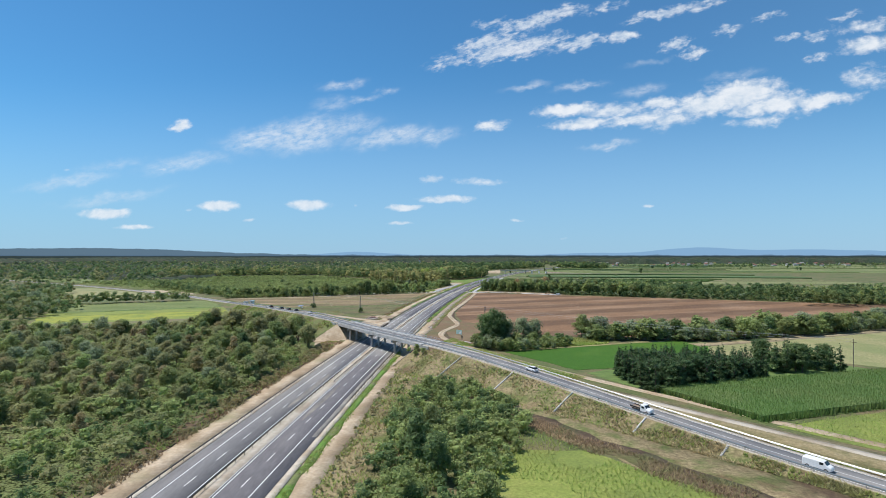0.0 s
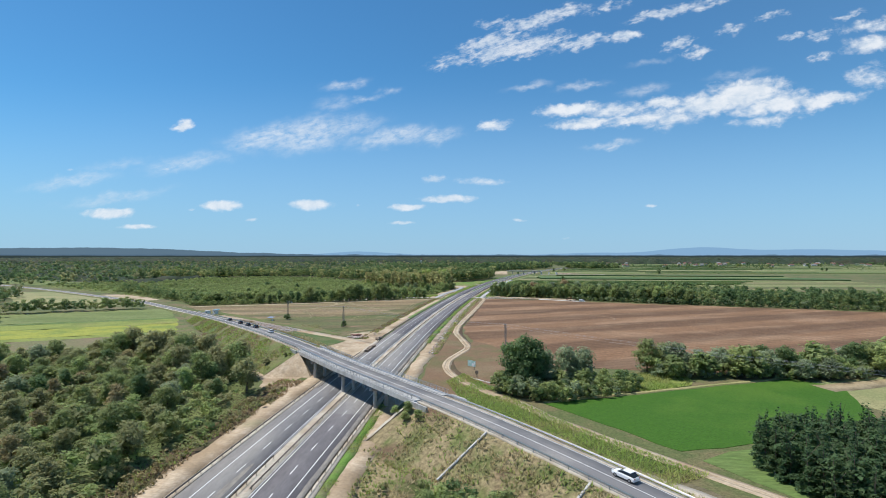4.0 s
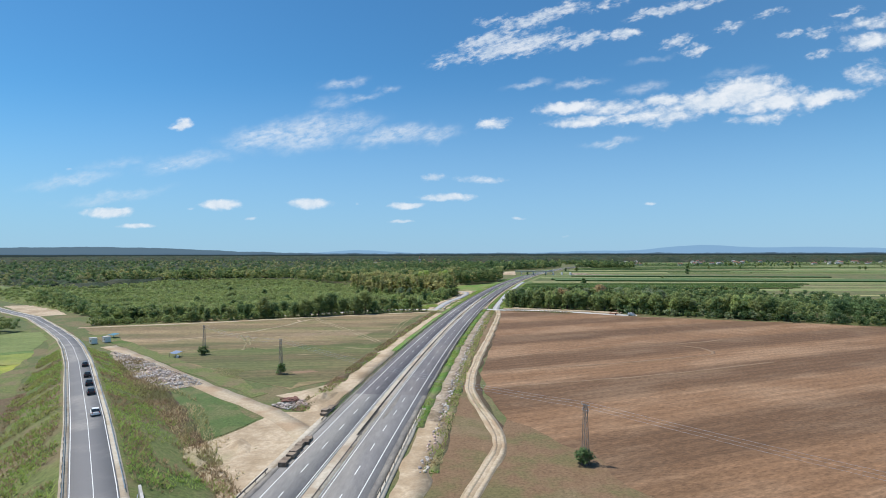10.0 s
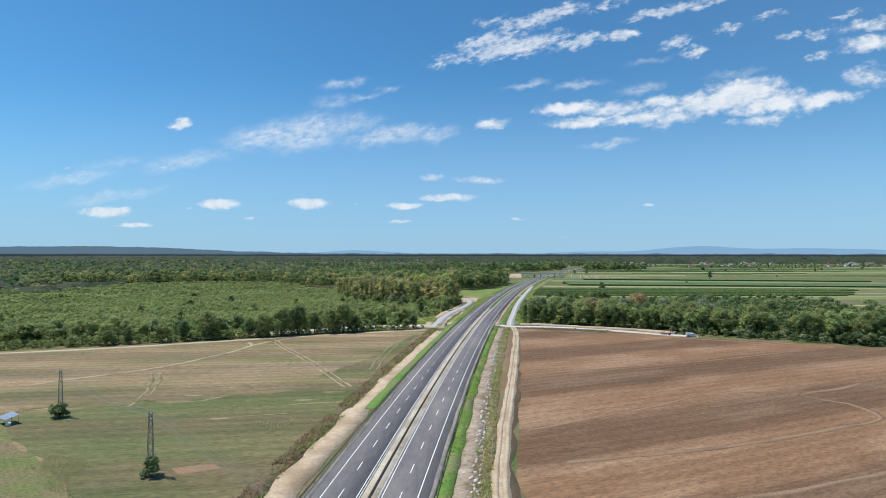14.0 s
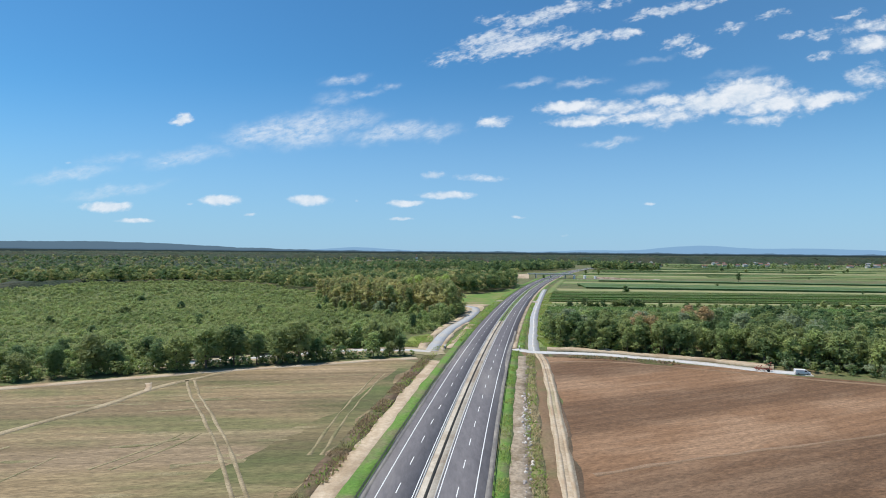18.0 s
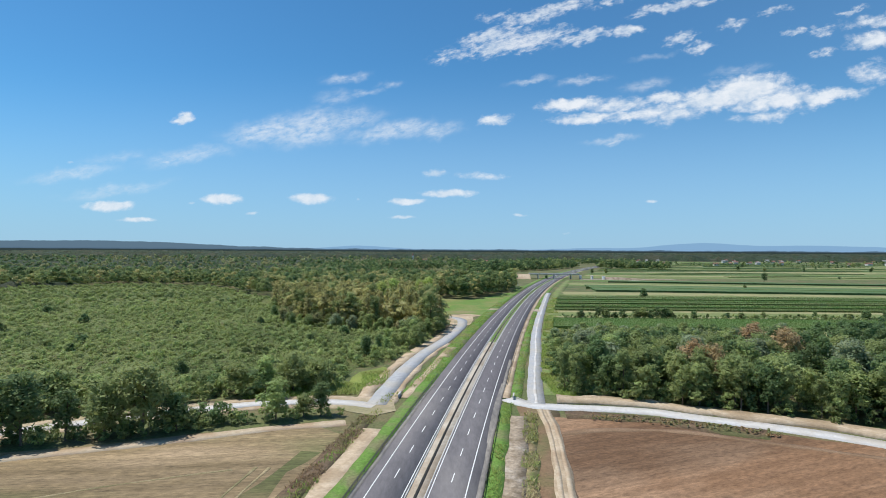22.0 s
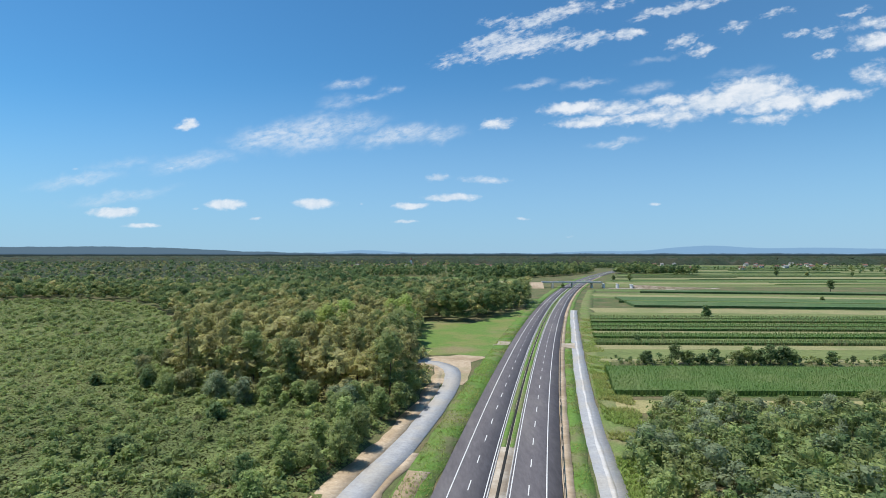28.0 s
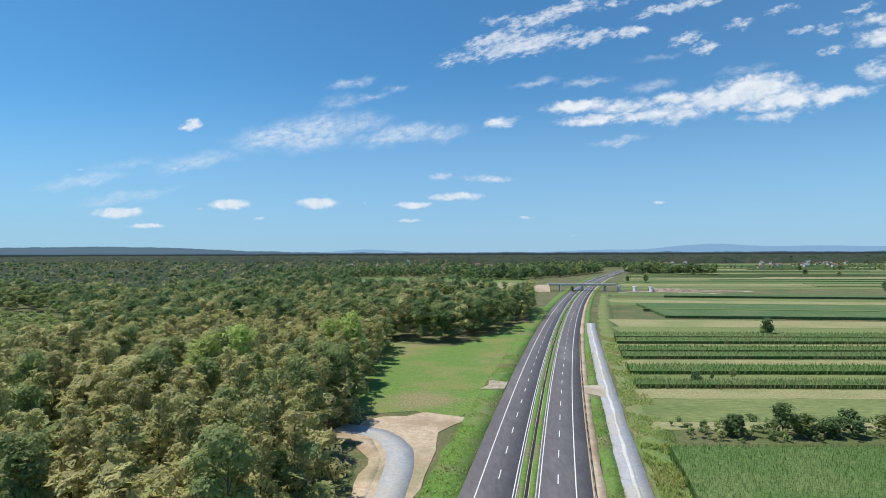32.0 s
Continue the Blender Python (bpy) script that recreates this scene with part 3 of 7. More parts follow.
def make_ball():
    V = [(x, y, z) for z in (-.58, .58) for x, y in ((-.58, -.58), (.58, -.58), (.58, .58), (-.58, .58))]
    F = [(3, 2, 1, 0), (4, 5, 6, 7), (0, 1, 5, 4), (1, 2, 6, 5), (2, 3, 7, 6), (3, 0, 4, 7)]
    F = [t for a, b, c, d in F for t in ((a, b, c), (a, c, d))]
    return np.array(V), np.array(F)


BALL_V, BALL_F = make_ball()


def trunk_mesh(rng, h, r, crown0, rad):
    bm = bmesh.new()
    lean = Vector((rng.uniform(-.04, .04), rng.uniform(-.04, .04), 1))
    tube(bm, (0, 0, -.3), lean * crown0 * 1.1, r, r * .75, 6)
    tube(bm, lean * crown0 * 1.05, lean * h * .85, r * .76, r * .15, 4)
    for i in range(5):
        a, z = i * 2.4 + rng.uniform(-.5, .5), crown0 + (h - crown0) * (.02 + .13 * i)
        b = Vector((math.cos(a) * rad * .75, math.sin(a) * rad * .75, z + (h - crown0) * .25))
        tube(bm, lean * z, b, r * .42, r * .1, 3)
    me = bpy.data.meshes.new("trunk")
    bm.to_mesh(me)
    bm.free()
    me.materials.append(M["bark"])
    return me


class Kind:
    """Tree or shrub models of one kind, that share their meshes."""
    def __init__(self, name, leaf, h, rad, crown0, shape="round", leaves=620, blobs=11, size=.42, models=3, r=.22, label="", seed=1):
        self.name, self.h, self.label, self.models = name, h, label, []
        for k in range(models):
            rng = np.random.default_rng(seed * 100 + k)
            V, F = crown_cloud(rng, crown0, h * rng.uniform(.93, 1.05), rad * rng.uniform(.9, 1.1), blobs, leaves, size, shape)
            self.models.append((trunk_mesh(rng, h, r, max(crown0, .4), rad * .8), raw_mesh("crown", V, F, M["leaf_" + leaf])))
        self.n = 0

    def put(self, x, y, scale=1.0, rz=0.0, z=0.0, group="", label="", wide=1.0):
        trunk, crown = self.models[self.n % len(self.models)]
        self.n += 1
        ob = empty(self.name, Matrix.Translation((x, y, z)) @ Matrix.Rotation(rz, 4, "Z") @ Matrix.Diagonal((scale * wide, scale * wide, scale, 1)), label or self.label, "tree" if "tree" in self.name else "bush", group)
        child("trunk", trunk, ob)
        child("crown", crown, ob)
        return ob


def woodland(name, X, Y, H, mats, label, leaves=34, size=1.0, seed=3, wide=.36, shape="round", low=.12, category="woodland", zs=None, blobs=4):
    """Trees or shrubs that nobody could count: one mesh of leaf clumps for each of the materials."""
    rng = np.random.default_rng(seed)
    pick = rng.integers(0, len(mats), len(X))
    top = None
    for j, mt in enumerate(mats):
        k = np.where(pick == j)[0]
        if len(k) == 0:
            continue
        models = []
        for q in range(5):
            models.append(crown_cloud(np.random.default_rng(seed * 31 + q), low, 1.0, wide, blobs, leaves, size, shape))
        Vs, Fs, base = [], [], 0
        for i in k:
            V, F = models[i % 5]
            a, h, s = rng.uniform(0, 6.28), H[i], rng.uniform(.85, 1.25)
            c, sn = math.cos(a) * h * s, math.sin(a) * h * s
            W = np.empty_like(V)
            W[:, 0], W[:, 1] = V[:, 0] * c - V[:, 1] * sn + X[i], V[:, 0] * sn + V[:, 1] * c + Y[i]
            W[:, 2] = V[:, 2] * h + (0 if zs is None else zs[i])
            Vs.append(W)
            Fs.append(F + base)
            base += len(V)
        me = raw_mesh(name, np.concatenate(Vs), np.concatenate(Fs), mt)
        ob = tagged(new(name, me), label, category, kind="stuff")
        top = top or ob
    return top


def tufts(name, X, Y, Z, h, mat, label, seed=1, blades=3, width=.16, category="weeds", bend=(.5, 1.5)):
    """Grass and weed tufts of leaning blades, one mesh."""
    rng = np.random.default_rng(seed)
    n = len(X) * blades
    P = np.repeat(np.stack([X, Y, Z], 1), blades, axis=0) + rng.normal(0, .12, (n, 3)) * (1, 1, 0)
    a = rng.uniform(0, 6.28, n)
    H = rng.uniform(h[0], h[1], n)
    d = np.stack([np.cos(a), np.sin(a), np.zeros(n)], 1)
    up = np.stack([np.zeros(n), np.zeros(n), H], 1)
    w = np.stack([-np.sin(a), np.cos(a), np.zeros(n)], 1) * (H * width)[:, None]
    lean = d * (H * rng.uniform(bend[0], bend[1], n))[:, None]
    V = np.stack([P - w * 1.3, P + w * 1.3, P + lean + up], 1).reshape(-1, 3)
    me = raw_mesh(name, V, np.arange(3 * n).reshape(-1, 3), mat)
    return tagged(new(name, me), label, category, kind="stuff")


def thicket(name, poly, cell, h, per, size, mats, label, seed, lump=.12, category="thicket"):
    """A closed, lumpy roof of leaves over a polygon: what stands too close to count."""
    rng = np.random.default_rng(seed)
    p = np.array(poly)
    xs, ys = np.arange(p[:, 0].min() - cell, p[:, 0].max() + 2 * cell, cell), np.arange(p[:, 1].min() - cell, p[:, 1].max() + 2 * cell, cell)
    X, Y = np.meshgrid(xs, ys)
    X, Y = X + rng.uniform(-.35, .35, X.shape) * cell, Y + rng.uniform(-.35, .35, X.shape) * cell
    inn = inside(poly, X.ravel(), Y.ravel()).reshape(X.shape)
    lum = np.zeros(X.shape)
    for i, j in zip(*np.where(inn)):
        x, y = X[i, j], Y[i, j]
        lum[i, j] = .5 + .55 * noise.noise((x * lump, y * lump, seed)) + .35 * noise.noise((x * lump * 3.1, y * lump * 3.1, seed + 9))
    Z = h[0] + (h[1] - h[0]) * np.clip(lum + rng.normal(0, .14, X.shape), 0, 1.15)
    Z[~inn] = -.4
    n, m_ = X.shape
    i, j = np.meshgrid(np.arange(n - 1), np.arange(m_ - 1), indexing="ij")
    any_in = (inn[:-1, :-1] | inn[1:, :-1] | inn[:-1, 1:] | inn[1:, 1:]).ravel()
    a = (i * m_ + j).ravel()[any_in]
    V = np.stack([X.ravel(), Y.ravel(), Z.ravel()], 1)
    pick = rng.choice(a, int(len(a) * per))
    u, v = rng.uniform(0, 1, (2, len(pick), 1))
    P = (V[pick] * (1 - u) + V[pick + 1] * u) * (1 - v) + (V[pick + m_] * (1 - u) + V[pick + m_ + 1] * u) * v
    P[:, 2] = np.maximum(P[:, 2] + rng.uniform(-.1, .5, len(P)) * size * 1.6, .1)
    Nrm = np.tile((0, 0, 1.0), (len(P), 1)) + rng.normal(0, .45, (len(P), 3))
    patch = np.array([noise.noise((x * .045, y * .045, seed + 3)) + .5 * noise.noise((x * .21, y * .21, seed)) for x, y in P[:, :2]]) + rng.normal(0, .16, len(P))
    rank = np.clip(((patch + .62) / 1.24 * len(mats)).astype(int), 0, len(mats) - 1)
    for k, mt in enumerate(mats):
        s = rank == k
        if not s.any():
            continue
        LV, LF = leaf_tris(rng, P[s], Nrm[s], size)
        if k == 0:
            LV, LF = np.concatenate([V, LV]), np.concatenate([np.c_[a, a + 1, a + m_ + 1], np.c_[a, a + m_ + 1, a + m_], LF + len(V)])
        tagged(new(name, raw_mesh(name, LV, LF, M["wood_" + mt])), label, category, kind="stuff")

# ---- ground, motorway and fields ----
def ground_sheet():
    rings = [0, 40, 90, 150, 230, 330, 460, 620, 820, 1100, 1500, 2100, 3000, 4200, 6500]
    n, V, F = 72, [(0, 500, -.04)], []
    for r in rings[1:]:
        for i in range(n):
            a = 2 * math.pi * i / n
            V.append((r * math.cos(a), 500 + r * math.sin(a), -.04))
    bm = bmesh.new()
    vs = [bm.verts.new(v) for v in V]
    for i in range(n):
        bm.faces.new((vs[0], vs[1 + i], vs[1 + (i + 1) % n]))
    for k in range(len(rings) - 2):
        for i in range(n):
            j = (i + 1) % n
            bm.faces.new((vs[1 + k * n + i], vs[1 + (k + 1) * n + i], vs[1 + (k + 1) * n + j], vs[1 + k * n + j]))
    ob = part("ground", bm, M["ground"])
    return tagged(ob, "flat grassy plain with patches of dry and fresh green", "ground", kind="structure")


ground_sheet()

# motorway: two carriageways with a planted median
ROAD_Z = .30
for a, b in ((-10.8, -1.75), (1.75, 10.8)):
    first = 215 if a > 0 else -260
    if a > 0:
        ribbon("road", along(-260, first, 8), a, b, ROAD_Z, M["asphalt_mid"], label="worn grey asphalt motorway carriageway with two lanes", category="road")
    ribbon("road", along(first, 352, 8), a, b, ROAD_Z, M["asphalt_pale"], label="dusty grey asphalt motorway carriageway with two lanes", category="road")
    ribbon("road", along(352, 596, 8), a, b, ROAD_Z, M["asphalt_mid"], label="worn grey asphalt motorway carriageway with two lanes", category="road")
    road = ribbon("road", along(596, 1900, 8), a, b, ROAD_Z, M["asphalt"], label="new dark asphalt motorway carriageway with two lanes", category="road")
    inner, outer = (-2.1, -8.15) if a < 0 else (2.1, 8.15)
    ribbon("edge_line", along(-260, 1900, 8), inner - .1, inner + .1, ROAD_Z + .015, M["paint"], depth=.01, parent=road)
    ribbon("edge_line", along(-260, 1900, 8), outer - .11, outer + .11, ROAD_Z + .015, M["paint"], depth=.01, parent=road)
    mid = (inner + outer) / 2
    bm = bmesh.new()
    box(bm, -.09, .09, -2, 2, -.005, .012)
    dash = bpy.data.meshes.new("lane_dash")
    bm.to_mesh(dash)
    bm.free()
    dash.materials.append(M["paint"])
    y = 60.0
    while y < 1250:
        slope = (hw(y + 1) - hw(y - 1)) / 2
        k = math.sqrt(1 + slope * slope)
        child("lane_dash", dash, road, Matrix.Translation((hw(y) + mid / k, y - mid * slope / k, ROAD_Z + .012)) @ Matrix.Rotation(-math.atan(slope), 4, "Z"))
        y += 12.0 / k
ribbon("median", along(-260, 1900, 8), -1.75, 1.75, ROAD_Z - .06, M["sand_pale"], label="sandy median strip between the carriageways", category="median")
for a, b in ((-1.45, -.38), (.38, 1.45)):
    ribbon("median_grass", along(675, 1900, 8), a, b, ROAD_Z - .01, M["verge"], .16, label="patchy grass on the median", category="grass", seed=int(a * 10))
# flat strip; the dark of the sunken channel is put into its colour
M["drain"] = material("dark_drain", ((.02, .02, .018), (.035, .034, .03)), 1.0, bump=.2)
ribbon("drain_channel", along(318, 1900, 8), -.27, .27, ROAD_Z - .02, M["drain"], label="dark open drain channel along the median", category="drain")
for k in (-1, 1):
    ribbon("median_kerb", along(-260, 1900, 8), k * 1.6 - .12, k * 1.6 + .12, ROAD_Z + .07, M["concrete"], label="low concrete kerb of the median", category="kerb")


def hwo(y, off):
    """The point off metres to the right of the motorway's middle at y."""
    s = (hw(y + 1) - hw(y - 1)) / 2
    k = math.sqrt(1 + s * s)
    return (hw(y) + off / k, y - off * s / k)


def verge(name, y0, y1, a, b, z, mat, label, rag=.5, seed=0, category="verge"):
    return ribbon(name, along(y0, y1, 3.0), a, b, z, M[mat], rag, label, category, seed=seed)


# verges of the motorway
verge("shoulder", -200, 330, -12.6, -10.8, .24, "sand_pale", "pale gravel shoulder beside the carriageway", .1)
verge("soil_strip", -200, 560, -18.5, -12.6, .07, "sand", "strip of bare sandy soil beside the motorway", .8, 2)
verge("weed_strip", -200, 250, -25, -17.5, .045, "brown_weeds", "strip of dry brown weeds", 1.2, 3)
verge("grass_verge", 420, 640, -14.6, -10.8, .16, "verge", "green grass verge", .4, 4)
verge("weed_strip", 335, 570, -22.5, -18.3, .06, "brown_weeds", "dark weedy ditch line along the field", .5, 5)
verge("grass_verge", 590, 1500, -17.5, -10.8, .12, "verge", "green grass verge with bare spots", .7, 6)
verge("shoulder", -200, 340, 10.8, 12.4, .24, "sand_pale", "pale gravel shoulder beside the carriageway", .1)
verge("soil_strip", -200, 345, 13.0, 18.6, .07, "sand", "strip of bare sandy soil with wheel ruts", 1.0, 7)
verge("grass_verge", 30, 215, 12.2, 14.4, .09, "verge", "thin green grass verge", .5, 8)
verge("grass_verge", 325, 585, 10.8, 13.9, .16, "verge", "bright green grass verge", .6, 9)
verge("rubble_strip", 330, 575, 13.7, 17.8, .10, "rubble_soil", "strip of broken stone, clods and brown soil", .6, 10)
verge("weed_strip", 300, 575, 17.6, 20.4, .05, "weeds", "weedy ditch with brown and green growth", .7, 11)
verge("soil_strip", 590, 1500, 10.8, 12.9, .20, "sand", "tan strip of soil beside the carriageway", .2, 12)
verge("grass_verge", 590, 1500, 12.9, 16.0, .12, "verge", "patchy green grass verge", .4, 13)
verge("grass_verge", 596, 1160, 20.6, 29.5, .022, "light_verge", "light green grass beside the service road", 1.0, 15)
verge("weed_strip", -200, 190, 19, 31, .04, "weeds", "rough weeds along the motorway", 1.4, 14)

# dirt tracks and gravel service roads
ribbon("dirt_track", spline([(35, 580), (32.5, 550), (22, 480), (13, 425), (9, 400), (4.6, 359), (8.8, 318), (5, 300), (-.3, 282), (.6, 262), (10.4, 239), (19, 226), (27, 209.5), (46, 181), (75, 141), (110, 94), (150, 38)]), -1.6, 1.6, .075, M["sand"], .35, "winding sandy dirt track", "track")
ribbon("field_edge", spline([(37, 580), (34.5, 550), (24, 480), (15, 425), (11, 400), (6.6, 359), (10.8, 318), (7, 300), (2, 282), (3, 262), (12.4, 239)]), -1.0, 9.0, .026, M["brown_grass"], 1.2, "trodden brown headland of the harrowed field", "soil", depth=.1, seed=18)
for o in (-.85, .85):
    ribbon("wheel_rut", spline([(35, 580), (32.5, 550), (22, 480), (13, 425), (9, 400), (4.6, 359), (8.8, 318), (5, 300), (-.3, 282), (.6, 262), (10.4, 239), (19, 226), (27, 209.5), (46, 181), (75, 141)]), o - .42, o + .42, .10, M["track"], .15, "pale worn wheel rut", "track", depth=.2)
ribbon("dirt_road", spline([(-152, 434), (-130, 414), (-94.5, 379.3), (-70, 356), (-48.4, 336), (-36, 321), (-33, 314)]), -2.8, 2.8, .085, M["track"], .5, "pale sandy site road", "track")
svc_r = spline([(33.5, 583), (39, 617), (46, 656), (52, 691), (63, 746), (79, 820), (98.5, 907), (107, 943)])
ribbon("service_road", svc_r, -2.3, 2.3, .16, M["gravel"], .18, "grey crushed stone service road", "road")
ribbon("worn_strip", svc_r, -.4, .4, .165, M["gravel_pale"], .3, "pale worn strip in the service road", "track", depth=.1)
svc_l = spline([(-9, 581), (-4, 622), (2.4, 655), (7.6, 673), (11.5, 690), (16.5, 715), (18.9, 735), (18.3, 751), (12.6, 761), (3, 765)])
ribbon("service_road", svc_l, -2.7, 2.7, .16, M["gravel"], .2, "grey crushed stone service road", "road")
ribbon("soil_strip", svc_l, -7, -2.6, .09, M["sand"], 1.2, "bare sandy strip between the thicket and the service road", "soil", seed=41)
ribbon("soil_strip", svc_l[:len(svc_l) // 2], 2.6, 4.6, .098, M["sand"], .8, "bare sandy strip beside the service road", "soil", seed=42)
area("sand_patch", [(22, 728), (25, 745), (26, 762), (34, 772), (22, 777), (8, 770), (6, 760), (12, 757), (15, 748), (15, 730)], .10, M["sand"], "bare sandy patch at the bend of the service road", 1.2, "soil")
ribbon("gravel_road", spline([(27, 588), (33.5, 581), (48, 579), (60, 577), (72, 571.5), (94, 561), (108, 551), (122, 545)]), -2.6, 2.6, .15, M["gravel_pale"], .35, "pale gravel road along the wood", "road")
ribbon("soil_bank", spline([(40, 588), (60, 584), (74, 578), (98, 567), (116, 556)]), -2.0, 3.2, .75, M["sand"], 1.1, "low bank of pale dug soil", "soil", depth=.8)
GR = spline([(40, 580), (48, 579), (60, 577), (72, 571.5), (84, 566)])
ribbon("weed_bank", GR, 3.2, 9.5, .12, M["brown_weeds"], 1.2, "brown weeds and dead wood beside the gravel road", "weeds", seed=51)
ribbon("field_track", spline([(34, 560), (46, 563), (62, 562), (80, 555), (110, 541), (150, 524)]), -1.1, 1.1, .05, M["brown_pale"], .8, "pale headland track along the gravel road", "track", depth=.2, seed=52)
ribbon("gravel_road", spline([(-9, 580), (-22, 583.5), (-40, 581), (-62, 572), (-90, 557), (-110, 548)]), -2.2, 2.2, .14, M["gravel_pale"], .35, "pale gravel road by the hedge", "road")
GL = spline([(-14, 581.5), (-22, 583.5), (-40, 581), (-62, 572), (-90, 557), (-110, 548)])
ribbon("soil_strip", GL, 1.8, 6.0, .075, M["sand"], 1.0, "bare sandy strip along the gravel road", "soil", seed=61)
ribbon("soil_strip", GL, -5.0, -1.8, .082, M["sand"], 1.0, "bare sandy strip along the gravel road", "soil", seed=62)
area("sand_patch", [(-5, 590), (-14, 588), (-22, 589), (-20, 579), (-8, 572), (-3, 576)], .118, M["sand"], "bare sandy patch at the road junction", .8, "soil")
verge("soil_strip", 585, 660, -17, -13.5, .15, "sand", "bare sandy soil beside the service road", .6, 31)

# fields
area("dry_field", [(-205, 496), (-189, 503), (-118, 527), (-83, 545), (-45, 559), (-20, 564)] + [hwo(y, -22) for y in (555, 500, 450, 400, 368)] + [(-50, 359), (-90, 388), (-143, 436), (-185, 470)], .03, M["dry"], "mown dry field with green and brown patches", 1.0)
area("green_part", [(-118, 410), (-98, 424), (-75, 431), (-50, 441), (-34, 443)] + [hwo(y, -22.8) for y in (455, 430, 400, 372)] + [(-50, 361), (-90, 390)], .037, M["dry_green"], "greener part of the mown field", 4.5, "field", seed=71)
area("green_part", [hwo(452, -22.8), hwo(500, -22.8), hwo(545, -22.8), hwo(545, -27), hwo(500, -31), hwo(452, -40)], .0375, M["dry_green"], "greener edge of the mown field", 2.0, "field", seed=72)
area("soil_patch", [(-57, 383), (-50, 385), (-47, 383), (-54, 380)], .043, M["brown_pale"], "small bare brown patch by the pylon", 1.0, "soil", seed=75, depth=.1)
for pts_ in ([(-116, 419), (-100, 426.5), (-87, 428.5)], [(-105, 465), (-98, 450), (-92, 436), (-89, 424)], [(-102, 465), (-95.5, 450), (-90, 436)]):
    ribbon("field_track", spline(pts_), -.45, .45, .046, M["straw"], .7, "pale worn wheel track on the field", "track", depth=.15)
ribbon("field_track", spline([(-206, 492), (-150, 511), (-118, 525), (-98, 534), (-76, 544), (-60, 550), (-45, 556), (-28, 563), (-14, 567)]), -1.9, 1.9, .06, M["track"], .6, "pale dusty track along the field's edge", "track", depth=.2)
ribbon("field_track", spline([(-135, 446), (-114.5, 464.4), (-106.5, 472.7), (-99.7, 485.7), (-93, 502), (-89.5, 519), (-84, 530), (-76, 542)]), -1.3, 1.3, .055, M["straw_pale"], .5, "faint curved wheel track across the field", "track", depth=.2)
for o in (-1.1, 1.1):
    ribbon("field_track", spline([(-83, 530), (-74, 513), (-64, 497.5), (-49, 472.7), (-40.5, 457), (-34, 445)]), o - .34, o + .34, .055, M["straw_pale"], .25, "pair of pale wheel tracks on the field", "track", depth=.2)
ribbon("field_track", spline([(-94, 526), (-91.5, 522), (-89.5, 517)]), -.8, .8, .056, M["track"], .3, "short pale fork of the wheel track", "track", depth=.2)
for pts_ in ([(-28.5, 470), (-28, 485), (-27, 506), (-23.5, 541)], [(-31, 470), (-30.5, 485), (-29.5, 506), (-26, 541)],
             [(-86, 440), (-82, 455), (-80, 468)], [(-70, 432), (-62, 440), (-51, 447), (-36, 452)], [(-72, 520), (-50, 532), (-30, 540)], [(-110, 500), (-80, 506), (-60, 512)], [(-66, 462), (-60, 474), (-58, 482)], [(-70, 462), (-64, 474), (-62, 482)]):
    ribbon("straw_line", spline(pts_), -.3, .3, .045, M["straw"], .3, "thin ragged line of straw on the field", "straw", depth=.15)
for i in range(26):
    x_ = -100 + 66 * ((i * .618) % 1)
    y_ = 400 + 125 * ((i * .414) % 1)
    if x_ > -62 - (y_ - 400) * .6 and x_ < -32 + (y_ - 400) * .05:
        area("straw_patch", [(x_ - 3.4, y_ - .5), (x_ - .6, y_ - .9), (x_ + 2.4, y_ - .3), (x_ + 4.2, y_ + .6), (x_ + 1.1, y_ + .8), (x_ - 2.2, y_ + .5)], .044, M["straw"], "small ragged patch of straw", .9, "straw", seed=i, depth=.1)
rs_ = random.Random(77)
for i in range(15):
    x_, y_ = rs_.uniform(-100, -38), rs_.uniform(392, 440) if i % 2 else rs_.uniform(440, 520)
    if x_ < -62 - (y_ - 400) * .9:
        continue
    ribbon("straw_line", spline([(x_ - rs_.uniform(4, 9), y_ - 2), (x_, y_), (x_ + rs_.uniform(4, 9), y_ + rs_.uniform(0, 4))]), -.6, .6, .047, M["straw"], .8, "thin ragged line of straw on the field", "straw", depth=.15, seed=i)
BROWN = [(36, 572), (27, 500), (17, 430), (10, 385), (8.5, 360), (13, 322), (10, 292), (18, 282), (35, 274), (66, 268), (125, 260), (251, 308), (345, 366), (430, 410), (287, 470), (203, 507), (120, 541), (95, 556), (60, 569)]
area("brown_field", BROWN, .03, M["brown"], "harrowed brown field with faint drill lines", 1.0)
for pts_, w_ in (([(128, 449), (116, 443), (100, 436), (107, 427), (106, 415), (88, 406), (58, 395), (38, 390), (20, 386)], .7), ([(24, 462), (60, 474), (96, 485), (150, 508)], .5), ([(15, 405), (45, 420), (72, 436), (96, 441)], .5),
                 ([(9, 360), (30, 366), (70, 378), (120, 398)], .6), ([(23, 482), (26, 500), (33, 556)], 1.2)):
    ribbon("field_track", spline(pts_), -w_, w_, .045, M["brown_pale"], .5, "faint paler pass across the harrowed soil", "track", depth=.15)
area("grass_edge", [(0, 300), (9, 318), (12, 330), (20, 318), (34, 282), (16, 262), (16, 244), (4, 256), (2, 280)], .05, M["brown_grass"], "dry grassy field corner on brown soil", 2.2, "grass")
